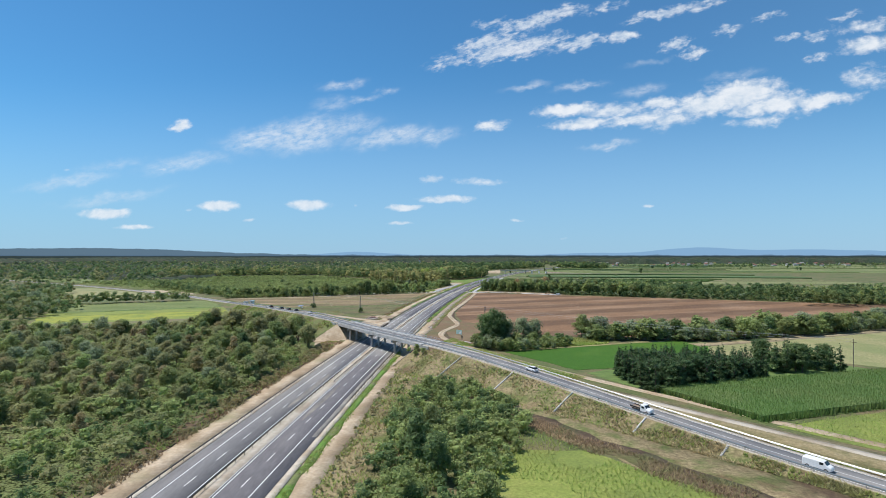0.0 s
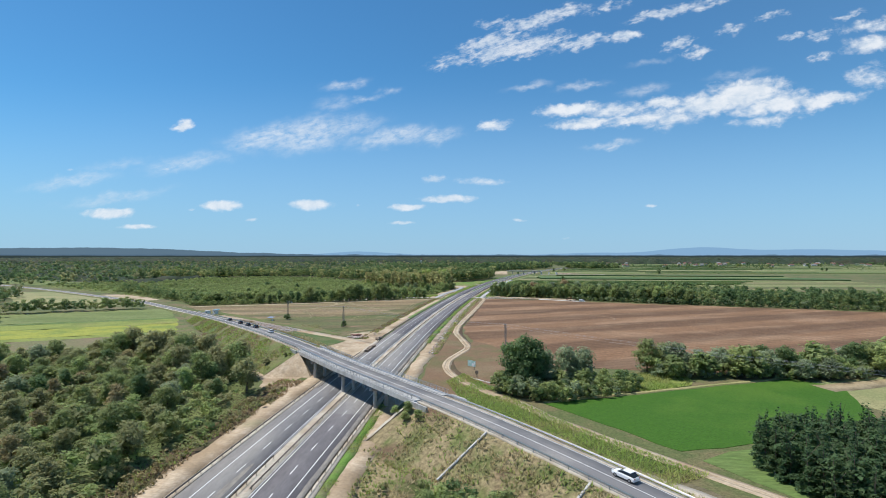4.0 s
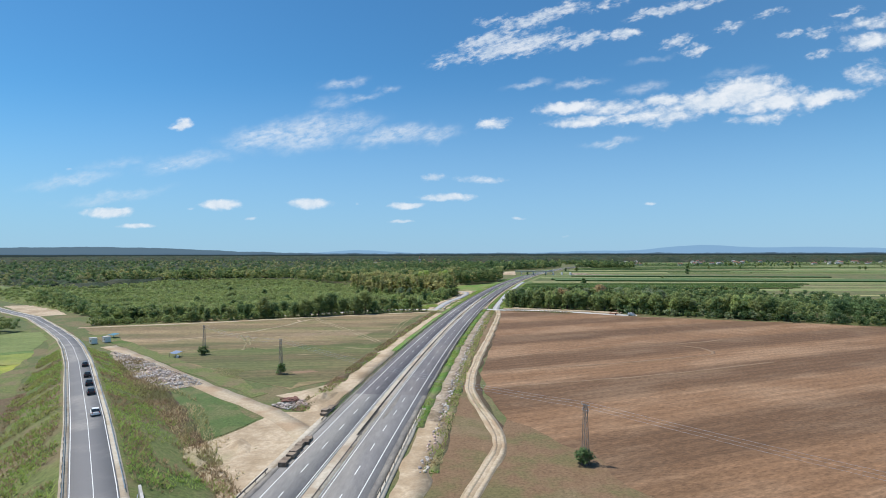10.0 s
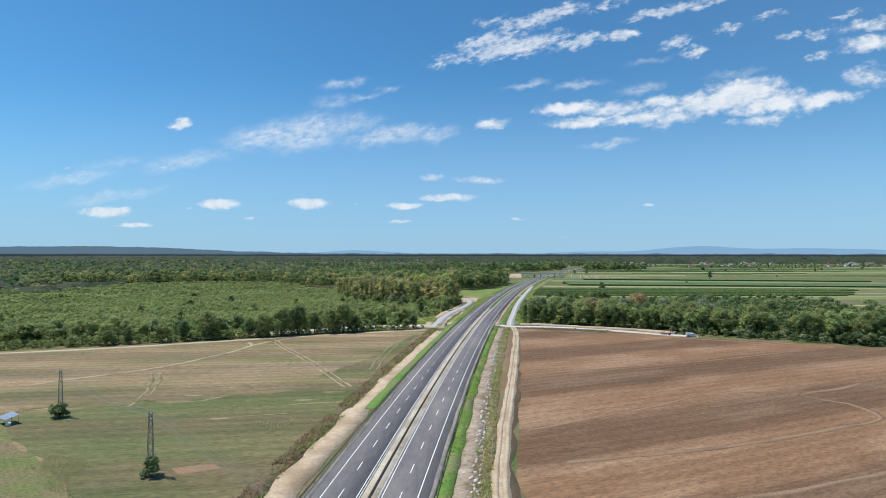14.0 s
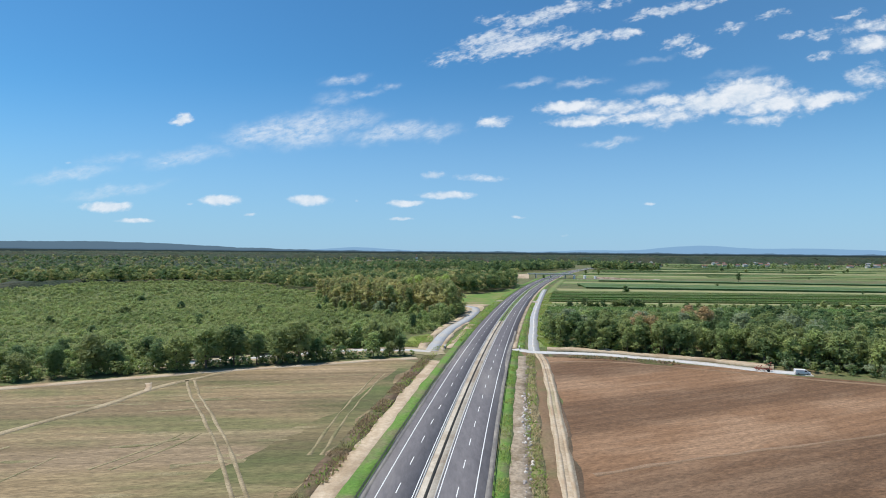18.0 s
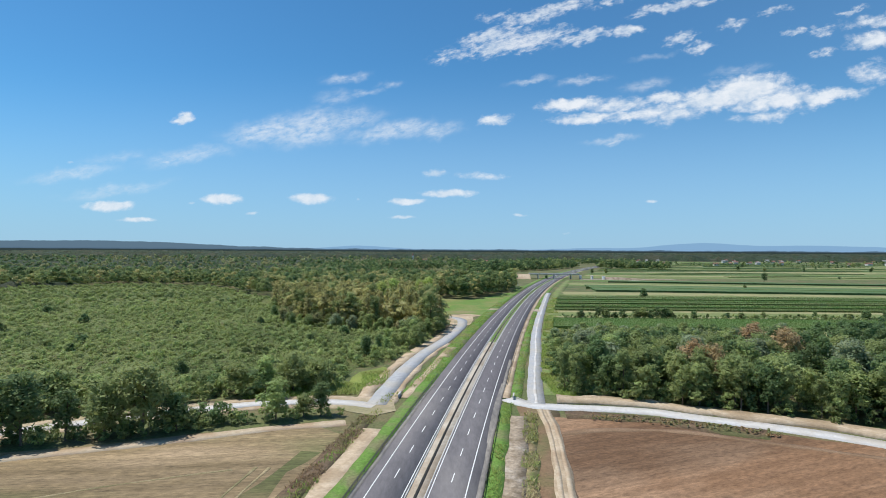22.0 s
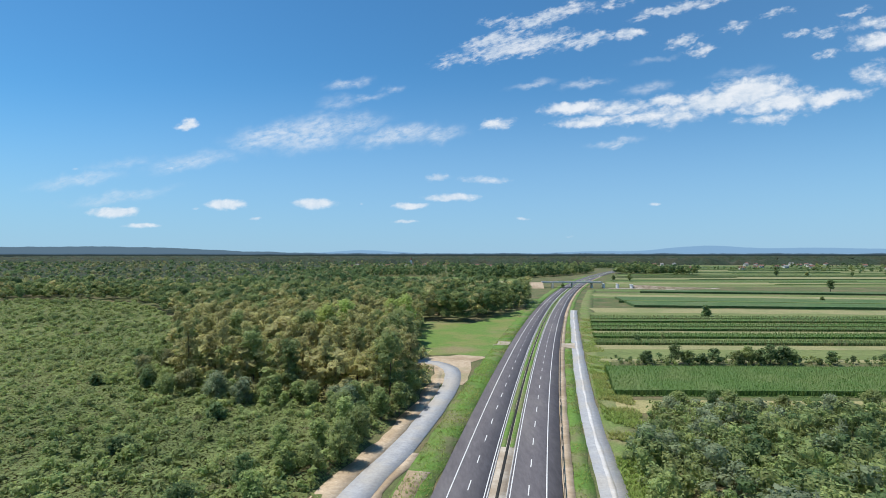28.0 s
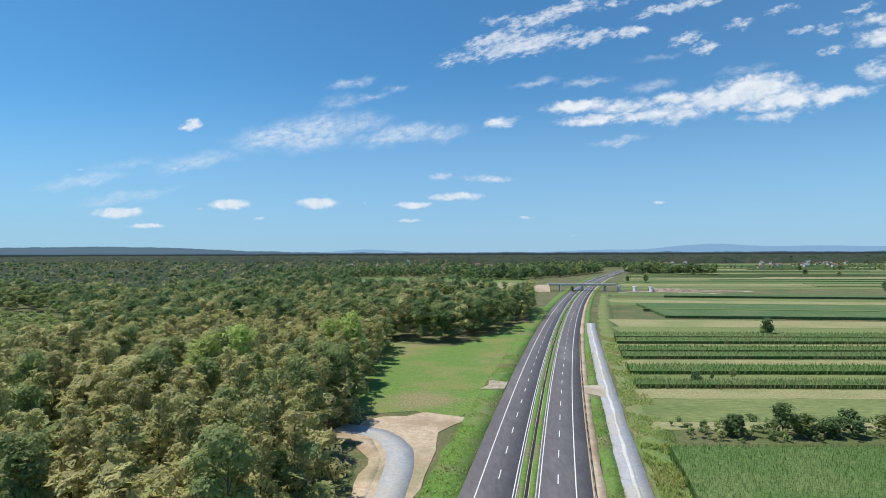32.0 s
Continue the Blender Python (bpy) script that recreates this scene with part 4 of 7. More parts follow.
area("rough_ground", [hwo(y, 19.6) for y in (232, 250, 268, 286, 304, 322, 340, 356)] + [(2, 359), (6, 318), (3, 301), (-2.5, 283), (-2, 262), (7, 240), (12, 232)], .035, M["brown_grass"], "rough brown ground with thin grass beside the track", 1.2, "grass")
GAP_GRASS = [(47, 240), (60, 239), (76, 246), (80, 256), (70, 264), (58, 260), (48, 252)]
area("grass_gap", [(47, 240), (60, 239), (76, 246), (80, 256), (70, 264), (58, 260), (48, 252)], .055, M["light_grass"], "bright rough grass between the bushes", .8, "grass")
area("green_field", [(26, 225.5), (60, 236.5), (112, 254.5), (122, 245), (108, 214), (72, 196), (58, 192), (48, 190)], .05, M["lush"], "lush bright green crop field", .5)
ribbon("field_path", spline([(26, 227.5), (60, 238.5), (112, 256.5), (150, 268)]), -.8, .8, .06, M["yellow_field"], .3, "pale dry path along the green field", "track", depth=.2)
area("yellow_field", [(112, 250), (135, 254), (251, 299), (360, 345), (420, 330), (330, 240), (170, 186), (148, 205), (114, 214)], .035, M["pale_field"], "pale green grass field", 1.0)
ribbon("tan_strip", spline([(114, 246), (135, 251), (190, 272), (251, 296), (360, 342)]), -1.0, 6.5, .058, M["straw_pale"], 1.0, "pale dry strip along the hedge", "track", depth=.15)
area("grass_field", [(58, 190), (73, 195), (112, 213), (147, 204), (156, 188), (110, 178), (62, 160), (50, 185)], .02, M["mid_crop"], "green grass round the planted rows", .8)
area("bright_field", [(80, 127.5), (118, 140.5), (158, 184), (210, 190), (190, 120), (140, 70), (115, 92), (92, 112)], .03, M["light_grass"], "bright light green meadow", .6)
area("grass_field", [(8, -40), (80, -40), (66, 66), (48, 90), (30, 112), (12, 112), (7, 92)], .02, M["light_grass"], "light green grass field", 1.0)
ribbon("weed_ditch", spline([(16, 142), (24, 130), (38, 110), (51, 92), (70, 66), (95, 30)]), -3.6, 3.2, .05, M["brown_weeds"], 1.6, "brown weedy ditch below the road bank", "ditch")
MEADOW = [(4, 775), (20, 778), (30, 772)] + [hwo(y, -16.5) for y in (778, 830, 880, 930, 980, 1030)] + [(88, 1030), (74, 952), (30, 870), (2, 880), (0, 800)]
area("meadow", MEADOW, .03, M["meadow"], "green meadow between the woods and the motorway", .8)
area("rough_grass", [(-19, 618), (-12, 626), (-8, 622), (-7.5, 603), (-9, 598), (-16, 596.5), (-20, 604)], .04, M["light_grass"], "small bright green clearing", .8, "grass")

area("sand_patch", [(-60, 309), (-52, 299), (-44, 288), (-40, 283)] + [hwo(y, -12) for y in (284, 300, 320, 334)] + [(-46, 336), (-49, 329), (-53, 318)], .08, M["sand"], "bare sandy ground dug over beside the motorway", 1.4, "soil", seed=33)
area("sand_patch", [(-52, 352), (-46, 357)] + [hwo(366, -18.5), hwo(368, -13), hwo(352, -13), hwo(338, -13)] + [(-42, 345)], .085, M["sand"], "bare sandy ground at the corner of the dry field", 1.0, "soil", seed=34)
area("sand_patch", [(-72, 262), (-60, 250), (-50, 236), (-46, 240), (-50, 262), (-58, 272), (-66, 272)], .06, M["sand"], "bare sandy ground beside the bridge", 3.0, "soil", seed=35)
area("grass_strip", [(-176, 470), (-149, 445), (-98, 396), (-76, 379), (-55, 354.5), (-58, 350), (-80, 371), (-101, 390), (-150, 436), (-180, 462)], .052, M["bank_grass"], "strip of green weeds between the site road and the field", 1.3, "grass", seed=82)
area("lawn", [(-97, 362), (-76, 359), (-60, 343), (-49.5, 330), (-53.5, 319), (-59, 312.5), (-67, 321), (-76, 332), (-88, 347)], .045, M["lawn"], "dark green grass plot beside the site road", 2.6, "grass", seed=36)
# fields left of the country road, in strips that run away from it
area("grass_field", [(-86, 292), (-100, 312), (-126, 350), (-150, 385), (-200, 450), (-226, 484), (-330, 445), (-420, 392), (-420, 300), (-165, 280)], .018, M["bank_grass"], "rough grass below the road bank", 1.2, "grass")
ROADSIDE = [(-209, 480), (-178, 424), (-173, 418), (-161, 396), (-146, 363), (-140, 355), (-118, 326)]
for (p, q), (mt, nm_, lb) in zip(zip(ROADSIDE, ROADSIDE[1:]), (("low_crop", "grass_field", "light green grass field beside the road"), ("mid_crop", "crop_strip", "narrow darker green strip of grass"), ("light_grass", "grass_field", "bright green grass strip"),
                                 ("yellow_weed", "yellow_strip", "yellow green strip of flowering weeds"), ("light_grass", "grass_strip", "narrow light green strip of grass"), ("grey_weed", "weed_field", "grey green field overgrown with weeds"))):
    area(nm_, [p, q, (q[0] - 100, q[1] - 46), (p[0] - 105, p[1] - 48)], .034, M[mt], lb, 1.4, seed=int(-p[0]))
area("brown_weeds", [(-130, 346), (-126, 361), (-112, 342), (-97, 320), (-98, 306), (-112, 318)], .05, M["brown_weeds"], "patch of dead brown weeds below the bank", 2.4, "weeds")
area("pale_field", [(-262, 505), (-330, 480), (-395, 560), (-480, 640), (-440, 662), (-330, 578)], .025, M["pale_field"], "pale stubble field beyond the tree line", .8)
area("bare_field", [(-352, 617), (-324, 626), (-258, 556), (-274, 546)], .03, M["sand"], "bare tan field beside the country road", .8)
area("green_field", [(-340, 640), (-500, 760), (-760, 900), (-700, 950), (-420, 790), (-250, 690)], .02, M["low_crop"], "distant green field in strips", .8)

# strip fields right of the motorway: from y to y, and what grows there
def strip_slope(y):
    """How far the strips turn from the level line, the farther the more."""
    return -.012 - .13 * min(1, max(0, (y - 880) / 130))


STRIPS = [(700, 712, "yellow_field"), (764, 770, "pale_field"), (770, 790, "low_crop"), (790, 800, "pale_field"), (808, 818, "low_crop"), (830, 842, "pale_field"),
          (867, 875, "yellow_field"), (905, 930, "low_crop"), (930, 962, "pale_field"), (1048, 1068, "mid_crop"), (1068, 1092, "pale_field"), (1092, 1112, "low_crop"), (1135, 1165, "mid_crop")]
for a, b, mt in STRIPS:
    x0, x1 = hwo((a + b) / 2, 25.5 if a < 900 else 29)[0], 620
    area("strip_field", [(x0, a), (x1, a + (x1 - x0) * strip_slope(a)), (x1, b + (x1 - x0) * strip_slope(b)), (x0 + 3, b)], .03 + .004 * (a % 3), M[mt], "narrow field strip, long and level", .5, seed=a)
for a, b, x0, x1, mt in ((966, 1046, 158, 640, "tall_crop"), (1112, 1134, 215, 620, "tall_crop"), (1003, 1008, 158, 500, "mid_crop")):
    area("maize_field", [(x0, a), (x1, a + (x1 - x0) * strip_slope(a)), (x1, b + (x1 - x0) * strip_slope(b)), (x0 + 10, b)], 1.7 if mt == "tall_crop" else 1.9, M[mt], "wide dark green field of maize", .8, "crop", seed=a, depth=1.8)
rngf = random.Random(4)
y = 1215.0
while y < 2300:
    d = rngf.uniform(18, 46)
    mt = rngf.choice(("low_crop", "mid_crop", "pale_field", "low_crop", "mid_crop"))
    area("strip_field", [(hw(y) + 40, y), (hw(y) + 1100, y - 30), (hw(y) + 1100, y + d - 34), (hw(y) + 44, y + d)], .03 + .02 * (d % 1), M[mt], "distant narrow field strip", .8, seed=int(y))
    y += d + rngf.uniform(0, 8)
y = 1228.0
while y < 1480:
    d = rngf.uniform(25, 55)
    mt = rngf.choice(("low_crop", "mid_crop", "pale_field", "low_crop"))
    area("strip_field", [(-115, y), (60 + (y - 1090) * .25, y), (64 + (y - 1090) * .25, y + d), (-115, y + d)], .03 + .02 * (d % 1), M[mt], "distant narrow field strip behind the wood", .8, seed=int(y))
    y += d

# tall far crop strips
y = 1185.0
while y < 2150:
    d = rngf.uniform(5, 13) * (1 + (y - 950) / 1500)
    x0 = hw(y) + rngf.choice((34, 40, 60, 160, 260))
    x1 = x0 + rngf.uniform(180, 900)
    if not 1165 < y < 1215:
        area("crop_strip", [(x0, y), (x1, y - (x1 - x0) * .02), (x1, y + d - (x1 - x0) * .02), (x0 + 2, y + d)], .8, M[rngf.choice(("mid_crop", "tall_crop", "tall_crop"))], "tall green strip of maize among the fields", .5, "crop", seed=int(y * 3), depth=.9)
    y += d + rngf.uniform(16, 60)

# ---- overpass with its banks ----
O = np.array((-21.0, 226.1))
D = np.array((.5873, -.8094))
NR = np.array((D[1], -D[0]))
S0, S1 = -51.0, 27.0                      # the bridge's ends along the road


def sstep(t):
    t = min(1, max(0, t))
    return t * t * (3 - 2 * t)


def road_z(s):
    return 7.0 - (6.2 * sstep((s - 30) / 150) if s > 0 else 6.4 * sstep((-s - 60) / 270))


def axis_shift(s):
    """How far the road bends off its straight line, to the right."""
    return float(np.interp(s, (-450, -395, -320, -274, -235, -189, -100, -57, -20, 400), (32, 15.5, 4.3, -.8, -2.8, -3.6, -3.1, -2.4, -1.0, -.8)))


def on_road(s, off=0.0, dz=0.0):
    p = O + D * s + NR * (off + axis_shift(s))
    return (p[0], p[1], road_z(s) + dz)


far_left = spline([(-900, 985, .4), (-640, 815, .4), (-430, 665, .5), on_road(-450)], 8)
LEFT = [tuple(p) for p in far_left[:-1]] + [on_road(s) for s in np.arange(-450, S0 + .1, 5)]
LEFT[-1] = on_road(S0)
RIGHT = [on_road(s) for s in np.arange(S1, 360, 5)]
BRIDGE = [on_road(s) for s in np.linspace(S0, S1, 17)]
ALL = LEFT[:-1] + BRIDGE + RIGHT[1:]
country = ribbon("country_road", ALL, -3.1, 3.1, 0, M["asphalt_old"], label="grey asphalt two-lane country road", category="road")
for o in (-2.85, 2.85):
    ribbon("edge_line", ALL, o - .07, o + .07, .012, M["paint"], depth=.01, parent=country)
ribbon("centre_line", ALL, -.06, .06, .012, M["paint"], depth=.01, parent=country)


def bank(name, line, mat, label):
    """An earth bank under a road, with sloped sides that follow its height."""
    line = np.array(line)
    d = np.gradient(line[:, :2], axis=0)
    d /= np.linalg.norm(d, axis=1)[:, None]
    nrm = np.stack([d[:, 1], -d[:, 0]], 1)
    n, rows = len(line), []
    for k in (-1, 1):
        for o, f in ((3.6, 0), (4.7, .06), (None, .5), (None, 1.0)):
            h = line[:, 2] + .05
            off = (o if o else 4.7) + (0 if o else 1) * f * 1.75 * h
            wob = np.array([ragged(i * 5, .9 if f == 1 else .35 if f else .05, 3 + k) for i in range(n)])
            z = line[:, 2] - .07 - f * h
            rows.append(np.c_[line[:, :2] + nrm * (k * (off + wob))[:, None], z])
    order = [3, 2, 1, 0, 4, 5, 6, 7]
    V = np.concatenate([rows[i] for i in order])
    i = np.arange(n - 1)
    F = np.concatenate([np.c_[r * n + i, r * n + i + 1, (r + 1) * n + i + 1, (r + 1) * n + i] for r in range(7)])
    ob = new(name, raw_mesh(name, V, F, mat))
    return tagged(ob, label, "embankment", kind="structure")


bank("embankment", LEFT + [on_road(S0 + 1)], M["bank_grass"], "road bank overgrown with grass and weeds")
bank("embankment", [on_road(S1 - 1)] + RIGHT, M["weeds"], "road bank overgrown with dry weeds")
for ln in (LEFT, RIGHT):
    for a, b in ((-4.2, -3.1), (3.1, 4.2)):
        ribbon("shoulder", ln, a, b, -.02, M["sand_pale"], .08, "pale gravel shoulder of the country road", "verge", depth=.3)
# track below the bank
ribbon("weed_ditch", [on_road(s)[:2] + (0,) for s in np.arange(-215, -58, 5)], -22, -14, .06, M["brown_weeds"], 1.8, "ditch of dead brown weeds below the road bank", "ditch", depth=.1, seed=19)
ribbon("weed_slope", [on_road(s)[:2] + (0,) for s in np.arange(30, 260, 6)], 7, 24, .035, M["weeds"], 2.2, "dry brown and green weeds below the road bank", "weeds", depth=.1, seed=17)
ribbon("tan_strip", [on_road(s, -15 - .02 * abs(s))[:2] + (0,) for s in np.arange(40, 350, 6)], -3.2, 6.5, .07, M["straw"], 1.2, "broad strip of dry grass along the foot of the bank", "grass", depth=.2)
ribbon("tan_strip", [on_road(s, -15.5 - .02 * abs(s))[:2] + (0,) for s in np.arange(40, 350, 6)], -1.3, 1.3, .085, M["sand_pale"], .5, "pale dirt track along the foot of the bank", "track", depth=.1)


def cone_slope(s_end, sign, mat, label):
    """Soil that falls from the bank's end towards the motorway."""
    bm = bmesh.new()
    rows = []
    for o in np.linspace(-17.6, 17.6, 23):
        top = 6.95 if abs(o) < 4.8 else 6.95 * max(0, 1 - (abs(o) - 4.8) / 12.4)
        if abs(o) < 4.4:
            top = 5.5
        row = []
        for f in (0, .33, .66, 1):
            s_ = s_end + sign * .97 + sign * f * (top * 1.45 + 1.0 + ragged(o * 3, .5, 2))
            row.append(bm.verts.new((*on_road(s_, o)[:2], top * (1 - f) - .1 * f + (ragged(o * 4 + f * 20, .3, 6) if 0 < f < 1 else 0))))
        rows.append(row)
    for A, B in zip(rows, rows[1:]):
        for k in range(3):
            bm.faces.new((A[k], A[k + 1], B[k + 1], B[k]))
    return tagged(part("soil_slope", bm, mat), label, "slope", kind="structure")


cone_slope(S0, 1, M["sand"], "bare sandy slope under the bridge's end")
cone_slope(S1, -1, M["sand_pale"], "pale stony slope under the bridge's end")


def swept(line, prof, z=0.0):
    """A bmesh of a closed profile (offset, height) swept along a line."""
    line = np.array(line, float)
    d = np.gradient(line[:, :2], axis=0)
    d /= np.linalg.norm(d, axis=1)[:, None]
    nrm = np.stack([d[:, 1], -d[:, 0]], 1)
    bm = bmesh.new()
    rows = [[bm.verts.new((p[0] + q[0] * o, p[1] + q[1] * o, p[2] + h + z)) for o, h in prof] for p, q in zip(line, nrm)]
    k = len(prof)
    for A, B in zip(rows, rows[1:]):
        for i in range(k):
            bm.faces.new((A[i], A[(i + 1) % k], B[(i + 1) % k], B[i]))
    bm.faces.new(rows[0])
    bm.faces.new(rows[-1][::-1])
    return bm


bridge = empty("overpass", Matrix.Identity(4), "concrete road bridge over the motorway with steel railings", "bridge")
part("deck", swept(BRIDGE, [(-4.95, -.06), (4.95, -.06), (4.95, -.40), (4.0, -.55), (-4.0, -.55), (-4.95, -.40)]), M["concrete"], bridge)
for o in (-3.3, -1.1, 1.1, 3.3):
    part("girder", swept(BRIDGE, [(o - .55, -.55), (o + .55, -.55), (o + .3, -.8), (o + .3, -1.35), (o - .3, -1.35), (o - .3, -.8)]), M["concrete_dark"], bridge)
for k in (-1, 1):
    a, b = sorted((k * 3.15, k * 5.1))
    walkway = part("walkway", swept(BRIDGE, [(a, .18), (b, .18), (b, -1.0), (b - .25 if k > 0 else b, -1.0), (b - .25 if k > 0 else b, -.02), (a, -.02)] if k > 0 else
                                    [(a, .18), (b, .18), (b, -.02), (a + .25, -.02), (a + .25, -1.0), (a, -1.0)]), M["concrete"], bridge)
    rail = part("railing", swept(BRIDGE, [(k * 4.9 - .04, 1.22), (k * 4.9 + .04, 1.22), (k * 4.9 + .04, 1.30), (k * 4.9 - .04, 1.30)]), M["steel"], bridge)
    for h in (.45, .72, .98):
        part("rail_bar", swept(BRIDGE, [(k * 4.9 - .02, h), (k * 4.9 + .02, h), (k * 4.9 + .02, h + .04), (k * 4.9 - .02, h + .04)]), M["steel"], rail)
    bm = bmesh.new()
    box(bm, -.05, .05, -.05, .05, .1, 1.24)
    post = bpy.data.meshes.new("rail_post")
    bm.to_mesh(post)
    bm.free()
    post.materials.append(M["steel"])
    for s in np.arange(S0 + .5, S1, 1.9):
        child("rail_post", post, rail, Matrix.Translation(on_road(s, k * 4.9)))
    part("crash_rail", swept(BRIDGE, [(k * 3.45 - .05, .5), (k * 3.45 + .05, .58), (k * 3.45 - .03, .68), (k * 3.45 + .05, .76), (k * 3.45 - .05, .86), (k * 3.45 - .1, .68)]), M["steel"], bridge)
for s in (-38.0, -15.0, 5.0):
    pier = part("pier_cap", swept([on_road(s, -4.8), on_road(s, 4.8)], [(-.6, -1.35), (.6, -1.35), (.6, -2.15), (-.6, -2.15)]), M["concrete_dark"], bridge)
    for o in (-3.4, 0, 3.4):
        bm = bmesh.new()
        x, y, z = on_road(s, o)
        tube(bm, (x, y, -.2), (x, y, z - 2.1), .5, n=14)
        part("column", bm, M["concrete"], bridge)
for s, k in ((S0, -1), (S1, 1)):
    part("abutment", swept([on_road(s - k * .2, -5.3), on_road(s - k * .2, 5.3)], [(-.9, -.1), (.9, -.1), (.9, -4.5), (-.9, -4.5)]), M["concrete"], bridge)
    for o in (-5.6, 5.6):
        part("wing_wall", swept([on_road(s, o), on_road(s + k * 6, o)], [(-.2, .15), (.2, .15), (.2, -3.2), (-.2, -3.2)]), M["concrete"], bridge)


def guard_rail(line, off, face, label, mat="rail", gap=4.0, dz=0.0):
    """A steel crash rail on posts along a line, off metres to its right."""
    line = np.array([(*p[:2], p[2] if len(p) > 2 else 0) for p in line], float)
    thing = empty("guard_rail", Matrix.Identity(4), label, "guard rail", "guard rails of the roads")
    prof = [(off, .42), (off + face * .08, .5), (off + face * .01, .58), (off + face * .08, .67), (off, .76), (off - face * .05, .58)]
    part("beam", swept(line, prof, dz), M[mat], thing)
    d = np.gradient(line[:, :2], axis=0)
    d /= np.linalg.norm(d, axis=1)[:, None]
    s = np.concatenate([[0], np.cumsum(np.linalg.norm(np.diff(line[:, :2], axis=0), axis=1))])
    bm = bmesh.new()
    box(bm, -.06, .06, -.05, .05, -.3, .74)
    post = bpy.data.meshes.new("post")
    bm.to_mesh(post)
    bm.free()
    post.materials.append(M[mat])
    for q in np.arange(1, s[-1], gap):
        p = [np.interp(q, s, line[:, i]) for i in range(3)]
        dd = [np.interp(q, s, d[:, i]) for i in range(2)]
        child("post", post, thing, Matrix.Translation((p[0] + dd[1] * (off - face * .1), p[1] - dd[0] * (off - face * .1), p[2] + dz)) @ Matrix.Rotation(math.atan2(dd[1], dd[0]) - math.pi / 2, 4, "Z"))
    return thing


RZ = [(*p, ROAD_Z) for p in along(40, 297, 8)]
guard_rail(RZ, -11.4, 1, "long weathered steel guard rail beside the carriageway")
guard_rail([(*p, ROAD_Z) for p in along(326, 610, 8)], -11.1, 1, "weathered steel guard rail beside the carriageway past the site road")
guard_rail([(*p, ROAD_Z) for p in along(150, 345, 8)], 11.4, -1, "weathered steel guard rail on the outer shoulder")
guard_rail([(*p, ROAD_Z) for p in along(352, 577, 8)], 11.0, -1, "weathered steel guard rail on the outer shoulder")
guard_rail([(*p, ROAD_Z) for p in along(604, 900, 8)], 11.1, -1, "weathered steel guard rail on the outer shoulder", gap=6)
for o, f, y0, y1 in ((-.95, -1, 40, 185), (.95, 1, 170, 335)):
    guard_rail([(*p, ROAD_Z) for p in along(y0, y1, 8)], o, f, "steel guard rail along the median")
for o, f in ((-3.75, 1), (3.75, -1)):
    guard_rail([on_road(s) for s in np.arange(-260, S0 + 1, 6)], o, f, "galvanised guard rail on the bank of the country road", "steel")
    guard_rail([on_road(s) for s in np.arange(S1, 220, 6)], o, f, "galvanised guard rail on the bank of the country road", "steel")
# concrete chutes down the bank
for s in (52, 77, 100, 122, 141):
    chute = ribbon_mesh("drain_chute", np.array([(*on_road(s, o)[:2], on_road(s)[2] * (1 - (o - 4.5) / (1.75 * (road_z(s) + .05) + .5)) if o > 4.4 else on_road(s)[2]) for o in np.linspace(4.5, 4.6 + 1.75 * road_z(s), 6)]), -.22, .22, .10, M["concrete"])
    tagged(new("drain_chute", chute), "pale concrete drain chute down the road bank", "drain", "drain chutes of the bank")

# the far overpass
far_bridge = empty("far_overpass", Matrix.Identity(4), "distant pale concrete road bridge over the motorway", "bridge")
FAR = [(x, 1192 - (x - 160) * .06, 6.6) for x in np.linspace(128, 198, 12)]
part("deck", swept(FAR, [(-4.8, 0), (4.8, 0), (4.8, -.35), (3.6, -.75), (-3.6, -.75), (-4.8, -.35)]), M["plaster"], far_bridge)
for k in (-4.7, 4.7):
    part("parapet", swept(FAR, [(k - .15, 0), (k + .15, 0), (k + .15, 1.0), (k - .15, 1.0)]), M["plaster"], far_bridge)
for x in (140, 163, 186):
    part("pier", swept([(x, 1190 - 4, 0), (x, 1190 + 4, 0)], [(-.4, -.2), (.4, -.2), (.4, 5.8), (-.4, 5.8)]), M["plaster"], far_bridge)
bank("embankment", [(x, 1192 - (x - 160) * .06, z) for x, z in ((232, 3.4), (250, 3.0), (270, 1.9), (290, .8), (330, .3))], M["rubble_soil"], "brown earth bank of the far bridge")
bank("embankment", [(x, 1192 - (x - 160) * .06, z) for x, z in ((20, .5), (60, 3.0), (95, 5.0), (129, 6.6))], M["sand"], "sandy bank of the far bridge")

for x, y, h in ((200, 1191, 5.2), (215, 1186, 5.0), (230, 1182, 4.6)):
    bm = bmesh.new()
    box(bm, -1.0, 1.0, -3.2, 3.2, -.2, h - .7, bevel=.1)
    box(bm, -1.3, 1.3, -4.0, 4.0, h - .7, h, bevel=.1)
    ob = part("bridge_pier", bm, M["white_paint"])
    ob.matrix_basis = Matrix.Translation((x, y, 0))
    tagged(ob, "pale bridge pier standing free beside the far overpass", "pier", "unfinished piers of the far overpass")
ribbon("far_track", spline([(192, 1168), (220, 1178), (250, 1172), (280, 1150), (320, 1112)]), -2.2, 2.2, .2, M["sand_pale"], .5, "pale dug track beside the far bridge", "track")

